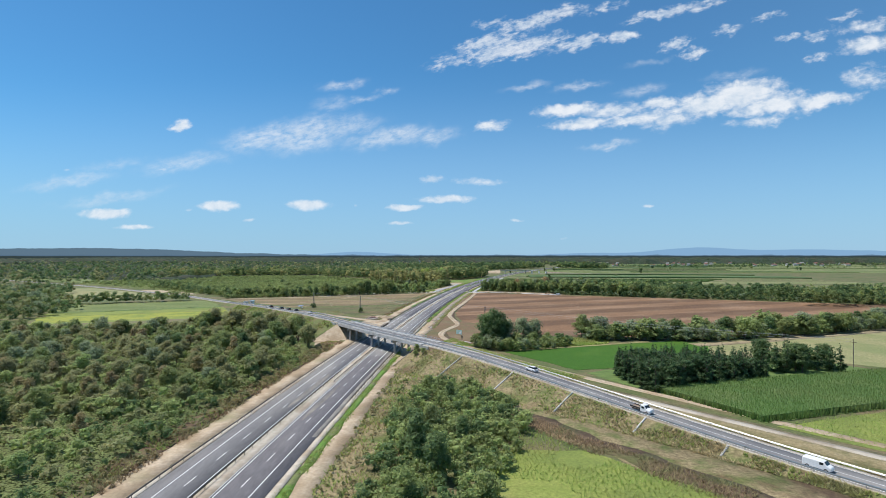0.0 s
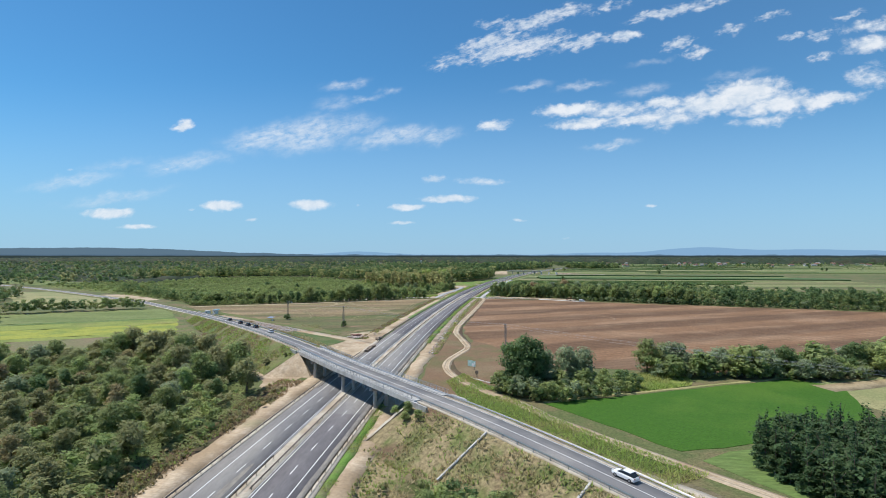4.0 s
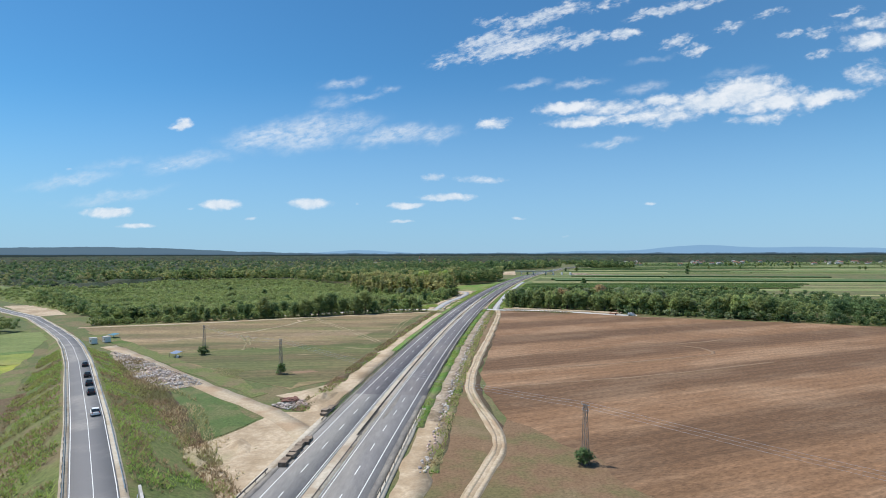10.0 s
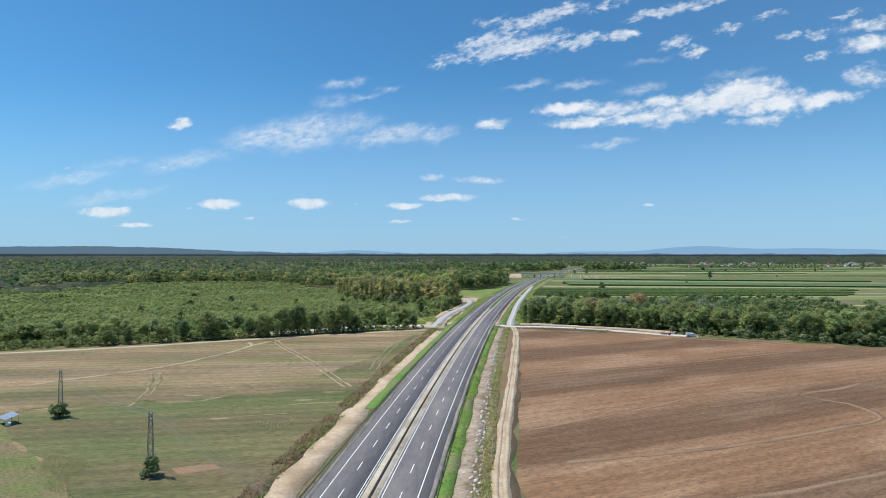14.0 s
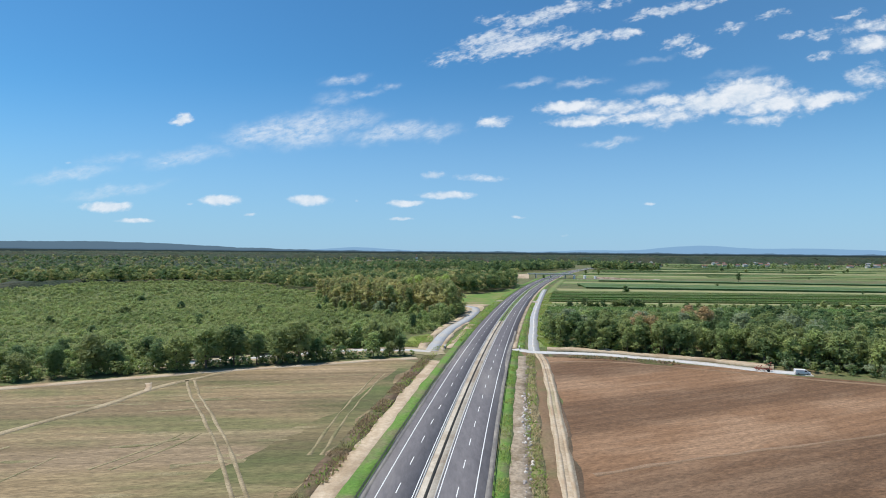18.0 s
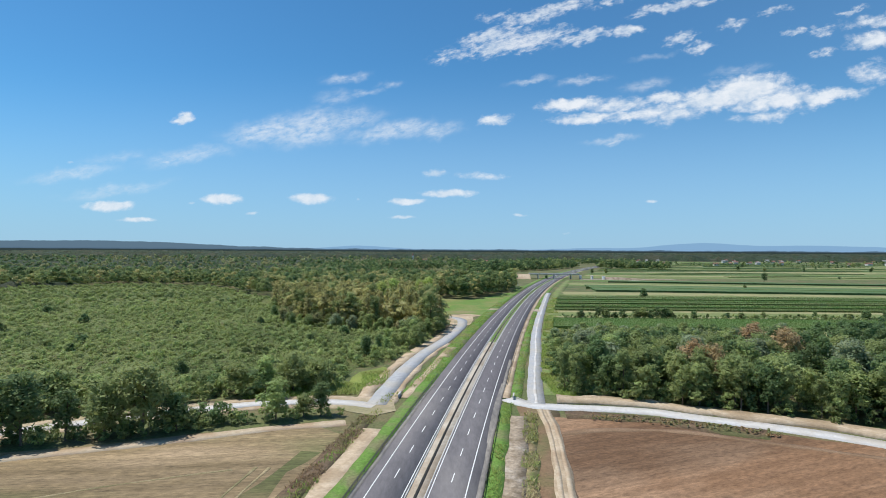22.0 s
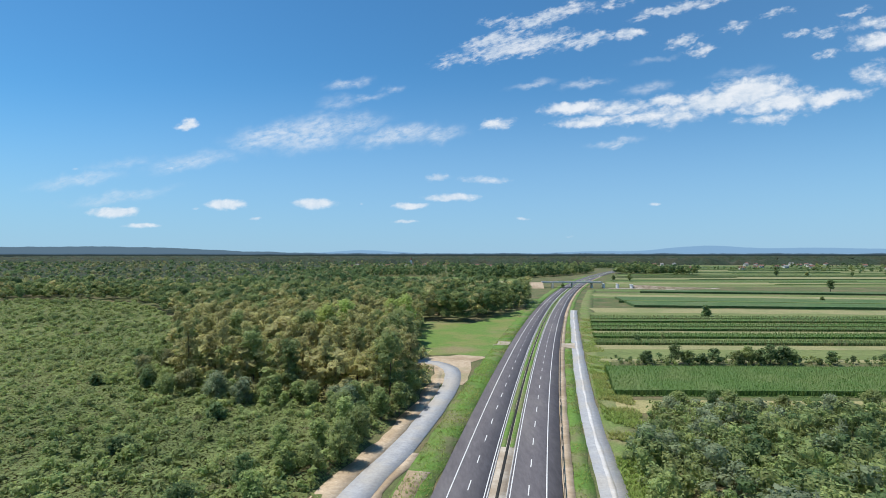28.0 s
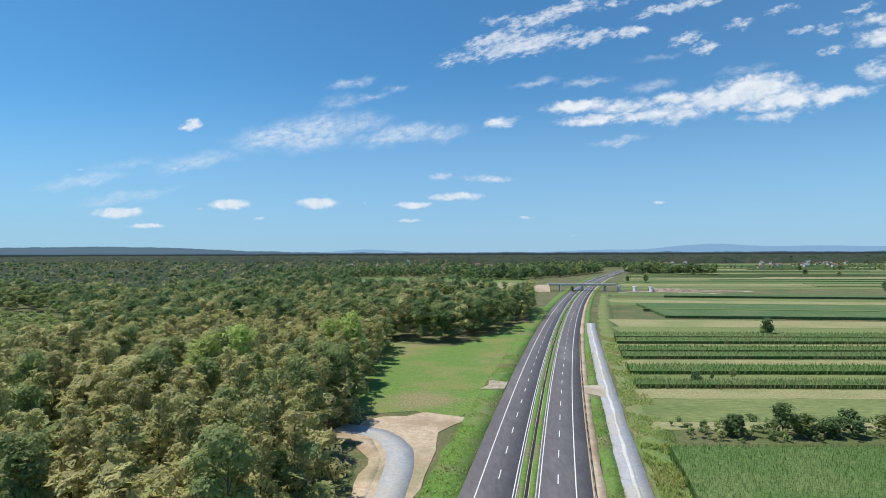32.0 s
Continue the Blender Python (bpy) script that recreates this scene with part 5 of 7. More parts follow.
# ---- trees ----
OAK = Kind("oak_tree", "oak", 12.5, 5.2, 2.6, leaves=840, blobs=13, size=0.52, r=.32, label="broad dark green oak tree", seed=1)
DARK = Kind("broadleaf_tree", "dark", 13, 4.3, 2.4, leaves=720, blobs=12, size=0.49, r=.26, label="dense dark green broadleaf tree", seed=2)
WILLOW = Kind("willow_tree", "willow", 9, 4.2, 1.2, leaves=826, blobs=11, size=0.43, r=.22, label="silvery grey-green willow tree", seed=3)
FRESH = Kind("young_tree", "fresh", 9, 3.2, 1.4, leaves=673, blobs=9, size=0.43, r=.16, label="fresh green young tree", seed=4)
YELLOW = Kind("poplar_tree", "yellow", 19, 2.15, 4.2, "tall", leaves=780, blobs=17, size=0.42, r=.24, label="tall poplar tree with yellowing leaves", seed=5)
RUST = Kind("ash_tree", "rust", 13, 4.0, 3.0, leaves=761, blobs=11, size=0.49, r=.24, label="broadleaf tree with rusty brown leaves", seed=6)
TALL = Kind("forest_tree", "oak", 18, 3.8, 4.8, "tall", leaves=891, blobs=13, size=0.54, r=.26, label="tall slender green forest tree", seed=7)
SPRUCE = Kind("spruce_tree", "conifer", 11, 2.2, .4, "cone", leaves=640, blobs=16, size=0.42, r=.16, label="dark green spruce tree in a planted block", seed=8)
OLIVE = Kind("oak_tree", "olive", 12.0, 4.8, 2.2, leaves=800, blobs=14, size=0.50, r=.30, label="broad oak tree with dull olive and brownish leaves", seed=12)
COPPER = Kind("ash_tree", "copper", 13, 4.6, 2.8, leaves=800, blobs=12, size=0.46, r=.24, label="broadleaf tree with copper brown dry leaves", seed=13)
LIME = Kind("willow_tree", "lime", 22, 5.2, 7, leaves=1100, blobs=14, size=0.5, r=.3, label="tall bright yellow green tree in the grove", seed=14)
BUSH = Kind("bush", "oak", 3.4, 2.0, .15, leaves=347, blobs=7, size=0.35, r=.07, label="dense rounded green bush", seed=9)
DBUSH = Kind("bush", "dark", 3.4, 2.0, .15, leaves=347, blobs=7, size=0.35, r=.07, label="dense dark green bush", seed=10)
rt = random.Random(11)


def grove(poly, gap, kinds, h, group, seed, keep=None, wide=1.0):
    """Trees one by one over a polygon; h: least and greatest height."""
    X, Y = scatter(poly, gap, seed)
    for x, y in zip(X, Y):
        if keep and not keep(x, y):
            continue
        kd = rt.choice(kinds)
        kd.put(x, y, rt.uniform(*h) / kd.h, rt.uniform(0, 6.28), group=group, wide=wide)


def mass(name, poly, gap, h, mats, label, seed, leaves=70, size=.09, skip=None, **kw):
    X, Y = scatter(poly, gap, seed)
    if skip:
        k = ~inside(skip, X, Y)
        X, Y = X[k], Y[k]
    H = np.random.default_rng(seed).uniform(h[0], h[1], len(X))
    H *= np.array([1 + .42 * noise.noise((x * .03, y * .03, seed)) + .22 * noise.noise((x * .09, y * .09, seed)) for x, y in zip(X, Y)])
    return woodland(name, X, Y, H, [M["wood_" + m_] for m_ in mats], label, leaves, size, seed, **kw)


# scrub left of the motorway, before the bridge
SCRUB_A = [(-66, 62), (-62, 150), (-56, 205), (-60, 240), (-84, 268), (-112, 296), (-160, 288), (-240, 280), (-330, 300), (-330, 260), (-110, 60), (-66, 60)]
thicket("undergrowth", SCRUB_A, 3.0, (.3, 1.4), 1.2, .5, ("oak", "fresh", "oak"), "low green undergrowth", 121, .16)
TREES_A = [(-64, 150), (-60, 205), (-63, 236), (-84, 262), (-112, 288), (-160, 282), (-235, 272), (-250, 200), (-215, 150), (-140, 128), (-95, 122)]
mass("scrub", SCRUB_A, 4.4, (1.8, 4.6), ("oak", "fresh", "fresh", "olive", "dark", "fresh"), "dense green scrub and young growth", 21, leaves=32, size=0.164, wide=.72, low=.02, blobs=2, skip=TREES_A)
mass("scrub", TREES_A, 4.8, (4.0, 7.0), ("oak", "olive", "fresh", "olive"), "dense lower growth among the trees", 221, leaves=30, size=0.15, wide=.6, low=.02, blobs=2)
grove(TREES_A, 8.8, (OLIVE, OLIVE, OAK, OLIVE, FRESH, OLIVE, OAK, DARK, WILLOW, RUST), (6.5, 9.5), "dense trees of the scrub", 22, wide=1.05)
grove([(-60, 225), (-58, 244), (-84, 272), (-112, 292), (-130, 285), (-100, 255)], 8.6, (OLIVE, OLIVE, OAK), (11, 14.5), "tall trees near the bridge", 23, wide=1.05)
grove([(-70, 60), (-66, 140), (-190, 150), (-200, 60)], 15, (FRESH, DARK, RUST, OAK), (4, 7), "scattered trees in the scrub", 24)
def along_band(y0, y1, o0, o1):
    """The outline of a band beside the motorway."""
    ys = np.linspace(y0, y1, 14)
    return [hwo(y, o0) for y in ys] + [hwo(y, o1) for y in ys[::-1]]


mass("dead_weeds", along_band(55, 240, -25.5, -18.4), 2.0, (.9, 2.0), ("rust", "olive", "rust"), "tall dead brown weeds beside the motorway", 222, leaves=26, size=.22, wide=.6, low=.02, blobs=1, category="weeds")
mass("dry_reeds", along_band(60, 186, 18.4, 20.4), 1.5, (.8, 1.7), ("olive", "rust", "yellow"), "row of dry reeds beside the motorway", 223, leaves=24, size=.22, wide=.55, low=.02, blobs=1, category="weeds")
mass("dry_reeds", along_band(60, 176, 22.6, 24.8), 1.5, (.8, 1.9), ("olive", "rust", "oak"), "row of dry reeds beside the motorway", 224, leaves=24, size=.22, wide=.55, low=.02, blobs=1, category="weeds")
# bushes in the corner between the roads
CORNER = [(-14, 60), (8, 58), (12, 100), (21, 126), (20, 148), (8, 166), (-6, 172), (-13, 130)]
mass("scrub", CORNER, 2.9, (1.6, 4.2), ("fresh", "oak", "fresh", "dark"), "green bushes between the roads", 25, leaves=105, size=0.109, wide=.7, low=.02)
for x, y, h, kd in ((-5, 104, 10.5, DARK), (-1, 97, 9.5, DARK), (-3, 122, 6.5, OAK), (4, 114, 7, DARK), (6, 132, 5.5, FRESH), (-6, 86, 7, FRESH), (2, 148, 6, DARK), (7, 84, 7, OAK), (14, 128, 5.5, DARK), (15, 142, 5, FRESH), (-4, 160, 5.5, OAK)):
    kd.put(x, y, h / kd.h, rt.uniform(0, 6), group="trees between the roads")
mass("bushes", [(13, 238), (19, 229), (29, 225), (48, 231), (60, 240), (56, 247), (40, 252), (18, 246)], 2.4, (2.8, 5.2), ("oak", "fresh", "dark", "willow"), "dense bushes under the clump of trees", 127, leaves=70, size=.1, wide=.55, low=.02, blobs=4)
for s_, o_, h_ in ((S1 + 1, 7.5, 2.6), (S1 + 3, 9.5, 2.2), (S1 + 6, 8, 2.4), (S1 - 2, 9, 2.0)):
    x, y, z = on_road(s_, o_)
    FRESH.put(x, y, h_ / 9, rt.uniform(0, 6), max(0, z - .07 - (o_ - 4.7) / 1.75) - .2, group="bushes at the bridge", label="fresh green bush at the end of the bridge", wide=1.7)
for s_, o_, h_ in ((S0 - 3, 7, .9), (S0 - 4.2, 8.2, 1.5), (S0 - 9, 13.5, 2.4)):
    x, y, z = on_road(s_, o_)
    OLIVE.put(x, y, h_ / 12, rt.uniform(0, 6), max(0, z - .07 - (o_ - 4.7) / 1.75) - .15, group="bushes at the bridge", label="low dull green bush on the bank at the bridge", wide=1.9)
# clump and rows right of the dirt track
for x, y, h, kd in ((19, 240, 15, DARK), (23, 236, 17.5, DARK), (26, 238, 16, DARK), (22, 241, 16, DARK), (29, 242, 12, WILLOW), (37, 246, 12, WILLOW), (43, 249, 11, WILLOW), (33, 238, 7, BUSH), (48, 244, 6, FRESH), (41, 240, 6, BUSH), (53, 243, 5.5, DBUSH), (27, 230, 5, BUSH), (33, 233, 4.5, DBUSH), (39, 235, 4.5, BUSH), (46, 238, 5, BUSH), (19, 234, 4, DBUSH)):
    kd.put(x, y, h / kd.h, rt.uniform(0, 6), group="clump of trees by the field")
ROW = [(64, 262), (70, 255), (125, 250), (180, 268), (252, 296), (340, 335), (420, 370), (416, 385), (330, 352), (250, 310), (180, 284), (125, 265), (76, 270)]
mass("hedge", ROW, 2.9, (3.4, 6.6), ("oak", "fresh", "willow"), "dense hedge of bushes along the field", 126, leaves=60, size=.1, wide=.5, low=.02, blobs=3)
grove(ROW, 6.0, (WILLOW, FRESH, WILLOW, OAK, DARK, BUSH), (6.5, 11.5), "hedge of willows and bushes", 26, wide=1.2)
grove([(59, 187), (61, 160), (68, 159), (108, 175), (106, 190), (80, 196)], 3.0, (SPRUCE,), (9, 11.4), "planted block of spruces", 27, wide=1.12)
mass("spruce_block", [(60, 186), (62, 162), (68, 161), (106, 176), (104, 188), (80, 194)], 2.6, (7.5, 9.5), ("conifer",), "dense lower crowns of the planted block", 127, leaves=40, size=.09, wide=.3, low=.02, blobs=3)
mass("spruce_block", [(115, 185), (141, 188), (143, 197), (128, 201), (115, 195)], 3.0, (6, 8.5), ("conifer", "dark"), "dense lower crowns of the planted block", 128, leaves=40, size=.09, wide=.32, low=.02, blobs=3)
grove([(114, 184), (142, 187), (144, 198), (128, 203), (114, 196)], 4.6, (SPRUCE, SPRUCE, DARK), (8, 11), "small planted block of spruces", 28, wide=1.25)
mass("woodland", [(290, 425), (420, 385), (520, 400), (520, 500), (340, 500)], 9, (11, 17), ("dark", "oak", "oak"), "dark green wood beyond the field", 29, wide=.34)

# wood right of the motorway
WOOD_R = [(44, 594), (63, 586), (82, 578), (110, 567), (126, 556), (203, 515), (300, 474), (440, 418), (560, 400), (560, 470), (430, 520), (300, 600), (215, 690), (150, 692), (72, 690), (54, 668), (45, 625)]
grove([(42, 594), (63, 584), (82, 577), (109, 566), (125, 555), (203, 515), (207, 531), (130, 570), (108, 582), (70, 598), (46, 606)], 6.0, (TALL, DARK, TALL, OAK, OAK, FRESH), (10, 15), "front trees of the wood", 30)
for x, y, h, kd in ((84, 602, 15, COPPER), (88, 599, 14.5, COPPER), (118, 612, 17, COPPER), (124, 640, 15, COPPER), (62, 612, 14, FRESH), (74, 592, 13, FRESH), (98, 586, 14, FRESH), (112, 578, 13, FRESH), (106, 607, 14, WILLOW), (128, 597, 15, WILLOW), (60, 606, 12, WILLOW), (140, 560, 13, WILLOW), (152, 549, 11, WILLOW), (158, 546, 10, WILLOW)):
    kd.put(x, y, h / kd.h, rt.uniform(0, 6), group="trees of the wood")
grove([(46, 606), (70, 604), (105, 592), (128, 568), (160, 556), (170, 640), (60, 640), (48, 625)], 10.5, (DARK, DARK, OAK, DARK, TALL, OAK, WILLOW), (11, 15), "trees of the wood", 31)
NEAR_R = [(44, 594), (63, 586), (82, 578), (110, 567), (126, 556), (165, 536), (165, 642), (50, 642), (45, 625)]
END_R = [(49, 642), (165, 642), (165, 692), (72, 692), (54, 668)]
mass("bushes", END_R, 3.9, (4.2, 8.2), ("oak", "fresh", "dark", "oak", "willow"), "low fresh trees and bushes at the end of the wood", 142, leaves=110, size=.066, wide=.5, low=.02, blobs=5)
BOTH_R = NEAR_R[:6] + [(165, 692), (72, 692), (54, 668), (45, 625)]
mass("woodland", NEAR_R, 5.6, (6, 12), ("fresh", "oak", "dark", "fresh", "oak"), "mixed green wood beside the motorway", 32, leaves=150, size=0.056, wide=.40, low=.03, blobs=5)
mass("woodland", WOOD_R, 7.6, (8, 13.5), ("dark", "dark", "oak", "dark", "conifer"), "mixed green wood beyond the brown field", 139, skip=BOTH_R, leaves=60, size=0.084, wide=.40, low=.03)
mass("bushes", [(66, 690), (150, 692), (215, 690), (216, 700), (150, 702), (68, 701)], 3.0, (2.6, 4.6), ("willow", "oak", "fresh", "oak"), "bushes at the end of the wood", 138, leaves=80, size=.1, wide=.55, low=.01)
for x, y, h, kd in ((72, 695, 5.5, WILLOW), (76, 698, 6, OAK), (84, 698, 6.5, DARK), (88, 697, 7, OAK), (94, 695, 5, WILLOW), (102, 698, 5, OAK), (112, 696, 6, WILLOW), (124, 698, 6.5, OAK), (138, 697, 6, DARK)):
    kd.put(x, y, h / kd.h, rt.uniform(0, 6), group="bushes at the end of the wood", wide=1.2)
mass("bushes", [(110, 556), (126, 546), (203, 508), (300, 468), (430, 412), (430, 424), (300, 480), (204, 522), (128, 562)], 3.4, (2.8, 5.6), ("dark", "dark", "conifer", "willow", "oak"), "dense bushes along the front of the wood", 143, leaves=60, size=.1, wide=.55, low=.01, blobs=4)
mass("bushes", [(43, 598), (42, 593), (63, 583), (82, 576), (109, 565), (112, 571), (84, 583), (66, 591)], 3.2, (2.6, 6.5), ("oak", "dark", "fresh"), "green undergrowth along the front of the wood", 144, leaves=90, size=.075, wide=.5, low=.01, blobs=4)
mass("dead_wood", [(44, 574), (58, 572.5), (72, 567), (84, 561), (82, 558), (70, 563), (56, 567.5), (44, 569)], 1.3, (.6, 1.3), ("rust", "copper", "olive"), "brown heap of dead branches and weeds beside the gravel road", 145, leaves=24, size=.25, wide=.6, low=.02, blobs=1, category="weeds")
# wood left of the motorway
EDGE_L = [(-205, 508), (-189, 510), (-127, 534), (-89, 552), (-63, 569), (-18, 589), (-14, 600), (-30, 600), (-70, 585), (-95, 566), (-140, 548), (-205, 522)]
mass("hedge", [(-206, 499), (-165, 514), (-138, 523), (-117, 532), (-99, 538), (-80, 548), (-62, 553), (-48, 560), (-29, 567.5), (-16, 571), (-14, 575), (-30, 573), (-50, 566), (-64, 561), (-82, 556), (-101, 546), (-120, 540), (-166, 523), (-206, 510)], 2.6, (2.2, 4.6), ("oak", "dark", "oak", "fresh"), "dense bushes of the hedge along the field", 133, leaves=70, size=.1, wide=.55, low=.01, blobs=4)
for x, y, h, kd in ((-78, 551, 15.5, DARK), (-86, 547, 16, OAK), (-71, 554, 11, DARK), (-64, 556, 12, OAK), (-57, 558, 15, OAK), (-51, 561, 9, DARK), (-31, 568.5, 10, FRESH), (-21, 572, 8.5, DARK), (-25, 571, 6, OAK), (-118, 536, 13, OAK), (-112, 538, 10, DARK), (-100, 542, 10, DARK), (-94, 543, 12, OAK), (-127, 531, 10, DARK), (-136, 527, 9, OAK), (-148, 522, 8, DARK), (-156, 519, 9, OAK)):
    kd.put(x, y, h / kd.h, rt.uniform(0, 6), group="trees of the hedge along the field", wide=1.15)
BACK_L = [(-205, 512), (-170, 525), (-140, 538), (-112, 553), (-92, 562), (-62, 581), (-42, 585), (-28, 589), (-23, 596), (-26, 604), (-45, 595), (-66, 591), (-95, 576), (-140, 552), (-205, 528)]
mass("woodland", BACK_L, 4.2, (6, 10.5), ("oak", "fresh", "dark", "oak"), "dense dark edge of the thicket", 135, leaves=80, size=.085, wide=.42, low=.01)
grove(BACK_L, 9.0, (OAK, FRESH, DARK), (7, 11), "trees along the thicket's edge", 33, wide=1.1)
mass("woodland", [(-205, 509), (-243, 547), (-344, 647), (-372, 684), (-362, 694), (-334, 662), (-236, 563), (-205, 527)], 5.2, (6, 10), ("dark", "oak", "dark", "oak"), "dense dark edge of the thicket", 235, leaves=50, size=.1, wide=.45, low=.01, blobs=3)
SCRUB_B = [(-22, 598), (-23, 622), (-13, 630), (-10, 640), (-2, 668), (4, 700), (-30, 705), (-56, 720), (-72, 736), (-94, 776), (-112, 815), (-115, 850), (-155, 892), (-235, 988), (-330, 1008), (-420, 945), (-520, 760), (-330, 620), (-205, 525), (-140, 550), (-95, 570), (-63, 585)]
thicket("undergrowth", SCRUB_B, 3.4, (.6, 2.2), 1.2, .5, ("fresh", "fresh", "oak"), "low green undergrowth of the thicket", 134, .17)
NEAR_B = [(-22, 598), (-23, 622), (-13, 630), (-10, 640), (-2, 668), (4, 700), (-30, 705), (-56, 720), (-72, 736), (-94, 776), (-112, 812), (-200, 815), (-330, 740), (-330, 620), (-205, 525), (-140, 550), (-95, 570), (-63, 585)]
mass("scrub", NEAR_B, 3.75, (1.8, 3.8), ("fresh", "oak", "fresh", "oak", "fresh"), "dense green thicket of young trees", 34, leaves=30, size=0.195, wide=.82, low=.02, blobs=2)
mass("scrub", SCRUB_B, 6.2, (2.6, 5.4), ("fresh", "oak", "fresh", "oak"), "dense green thicket of young trees", 35, skip=NEAR_B, leaves=28, size=0.203, wide=.75, low=.02, blobs=1)
mass("scrub", [(-26, 600), (-24, 626), (-14, 640), (-6, 668), (0, 700), (-30, 703), (-56, 716), (-74, 734), (-96, 776), (-150, 770), (-160, 640), (-95, 585), (-60, 592)], 2.5, (1.3, 2.7), ("fresh", "oak", "fresh", "fresh", "olive"), "low dense shrubs of the thicket", 234, leaves=24, size=.24, wide=.75, low=.02, blobs=1)
for x, y, h in ((-60, 640, 5), (-66, 643, 4.4), (-95, 672, 5.5), (-48, 668, 4.6), (-120, 700, 5.5), (-88, 722, 5), (-140, 660, 5), (-132, 642, 4.5), (-75, 612, 5), (-38, 690, 5), (-180, 720, 6), (-200, 690, 5.5), (-168, 610, 5.5), (-230, 760, 6), (-210, 640, 5.5)):
    kd = rt.choice((DBUSH, BUSH, DBUSH))
    kd.put(x, y, h / kd.h, rt.uniform(0, 6), group="larger bushes in the thicket", label="larger dark bush standing in the thicket", wide=1.1)
grove([(-10, 632), (-10, 640), (-2, 668), (6, 706), (-8, 704), (-18, 660), (-24, 634)], 8, (DARK, OAK, FRESH), (6, 10), "trees along the service road", 35)
GROVE1 = [(9, 722), (4, 704), (-28, 708), (-56, 722), (-72, 738), (-94, 778), (-112, 815), (-112, 845), (-60, 872), (0, 872), (4, 806), (5, 772)]
mass("undergrowth", GROVE1, 5.2, (9, 15), ("yellow", "yellow", "oak", "yellow"), "dense lower crowns of the grove", 136, leaves=42, size=0.11, wide=.3, low=.05, shape="tall")
grove([(-54, 714), (-70, 730), (-92, 770), (-112, 812), (-118, 812), (-100, 768), (-80, 726), (-60, 706)], 8.5, (OAK, OLIVE, DARK, FRESH), (5, 10), "dark trees beside the grove", 137)
grove(GROVE1, 6.7, (YELLOW, YELLOW, YELLOW, TALL, YELLOW, YELLOW), (15, 21), "tall yellowing grove by the meadow", 36, keep=lambda x, y: y < 795)
grove(GROVE1, 9.5, (YELLOW, YELLOW, YELLOW), (15, 19), "tall yellowing grove by the meadow", 44, keep=lambda x, y: y >= 795, wide=1.2)
grove([(9, 722), (4, 700), (-30, 706), (-56, 722), (-60, 714), (-30, 697), (5, 690), (12, 712)], 5.2, (OAK, OLIVE, FRESH, WILLOW), (5, 9.5), "undergrowth of the grove", 37)
for x, y, h in ((-30, 770, 22), (-23, 773, 23.5), (-8, 803, 22), (-2, 807, 23)):
    LIME.put(x, y, h / 22, rt.uniform(0, 6), group="tall yellowing grove by the meadow")
GROVE2 = [(2, 884), (30, 874), (74, 956), (88, 1030), (60, 1050), (0, 1010), (-60, 950), (-60, 890)]
mass("woodland", GROVE2, 6.2, (14, 20), ("oak", "dark", "oak", "dark", "yellow"), "tall trees behind the meadow", 38, shape="tall", wide=.24, leaves=105, size=0.070)
WOOD_L = [(-112, 850), (-60, 876), (-60, 950), (0, 1010), (-40, 1080), (-240, 1090), (-420, 1100), (-560, 980), (-420, 947), (-330, 1012), (-235, 992), (-152, 893)]
mass("woodland", WOOD_L, 8.2, (13, 19), ("oak", "dark", "oak", "yellow", "dark", "oak"), "wide mixed wood with brownish crowns", 39, leaves=52, size=0.101, wide=.34, blobs=3)
mass("woodland", [(-258, 325), (-300, 300), (-420, 300), (-620, 380), (-620, 470), (-430, 610), (-398, 572), (-345, 476), (-300, 440), (-282, 418), (-262, 372)], 8.5, (8, 14), ("oak", "dark", "willow", "dark", "olive"), "dark wood beyond the fields", 43, leaves=46, size=.11, wide=.42, blobs=3, low=.02)
mass("tree_line", [(-224, 484), (-231, 471), (-300, 438), (-385, 400), (-392, 410), (-305, 450), (-240, 482)], 4.5, (6, 10), ("oak", "dark"), "row of trees between the fields", 40, wide=.42)
mass("hedge", [(78, 757), (330, 753), (330, 764), (80, 768)], 3.2, (1.2, 3.0), ("oak", "dark", "fresh"), "low hedge between the field strips", 141, leaves=45, size=0.156, wide=.8, low=.02, blobs=2)
for x, h, kd in ((91, 5.2, DBUSH), (101, 7.6, DARK), (106, 5.2, BUSH), (111, 4, DBUSH), (116, 5.6, DBUSH), (124, 5.5, BUSH), (128, 6.5, OAK), (132, 6, DBUSH), (136, 7.5, DARK), (141, 6.6, DBUSH), (144, 5, BUSH)):
    kd.put(x, 760, h / kd.h, rt.uniform(0, 6), group="bushes among the field strips", wide=1.25)
for i in range(20):
    kd = rt.choice((BUSH, DBUSH, OAK, DARK))
    kd.put(152 + i * 8.5 + rt.uniform(-3, 3), 761 + rt.uniform(-2, 2), rt.uniform(2.6, 5.5 if i % 5 else 8.5) / kd.h, rt.uniform(0, 6), group="bushes among the field strips", wide=1.15)
for x, y, h in ((180, 901, 8), (183, 903, 6), (104, 808, 3.5), (110, 810, 3), (117, 811, 3.6), (150, 1180, 6), (330, 1010, 5), (420, 900, 5), (255, 1330, 10), (280, 1335, 11)):
    kd = rt.choice((OAK, DARK, DBUSH))
    kd.put(x, y, h / kd.h, rt.uniform(0, 6), group="bushes among the field strips")


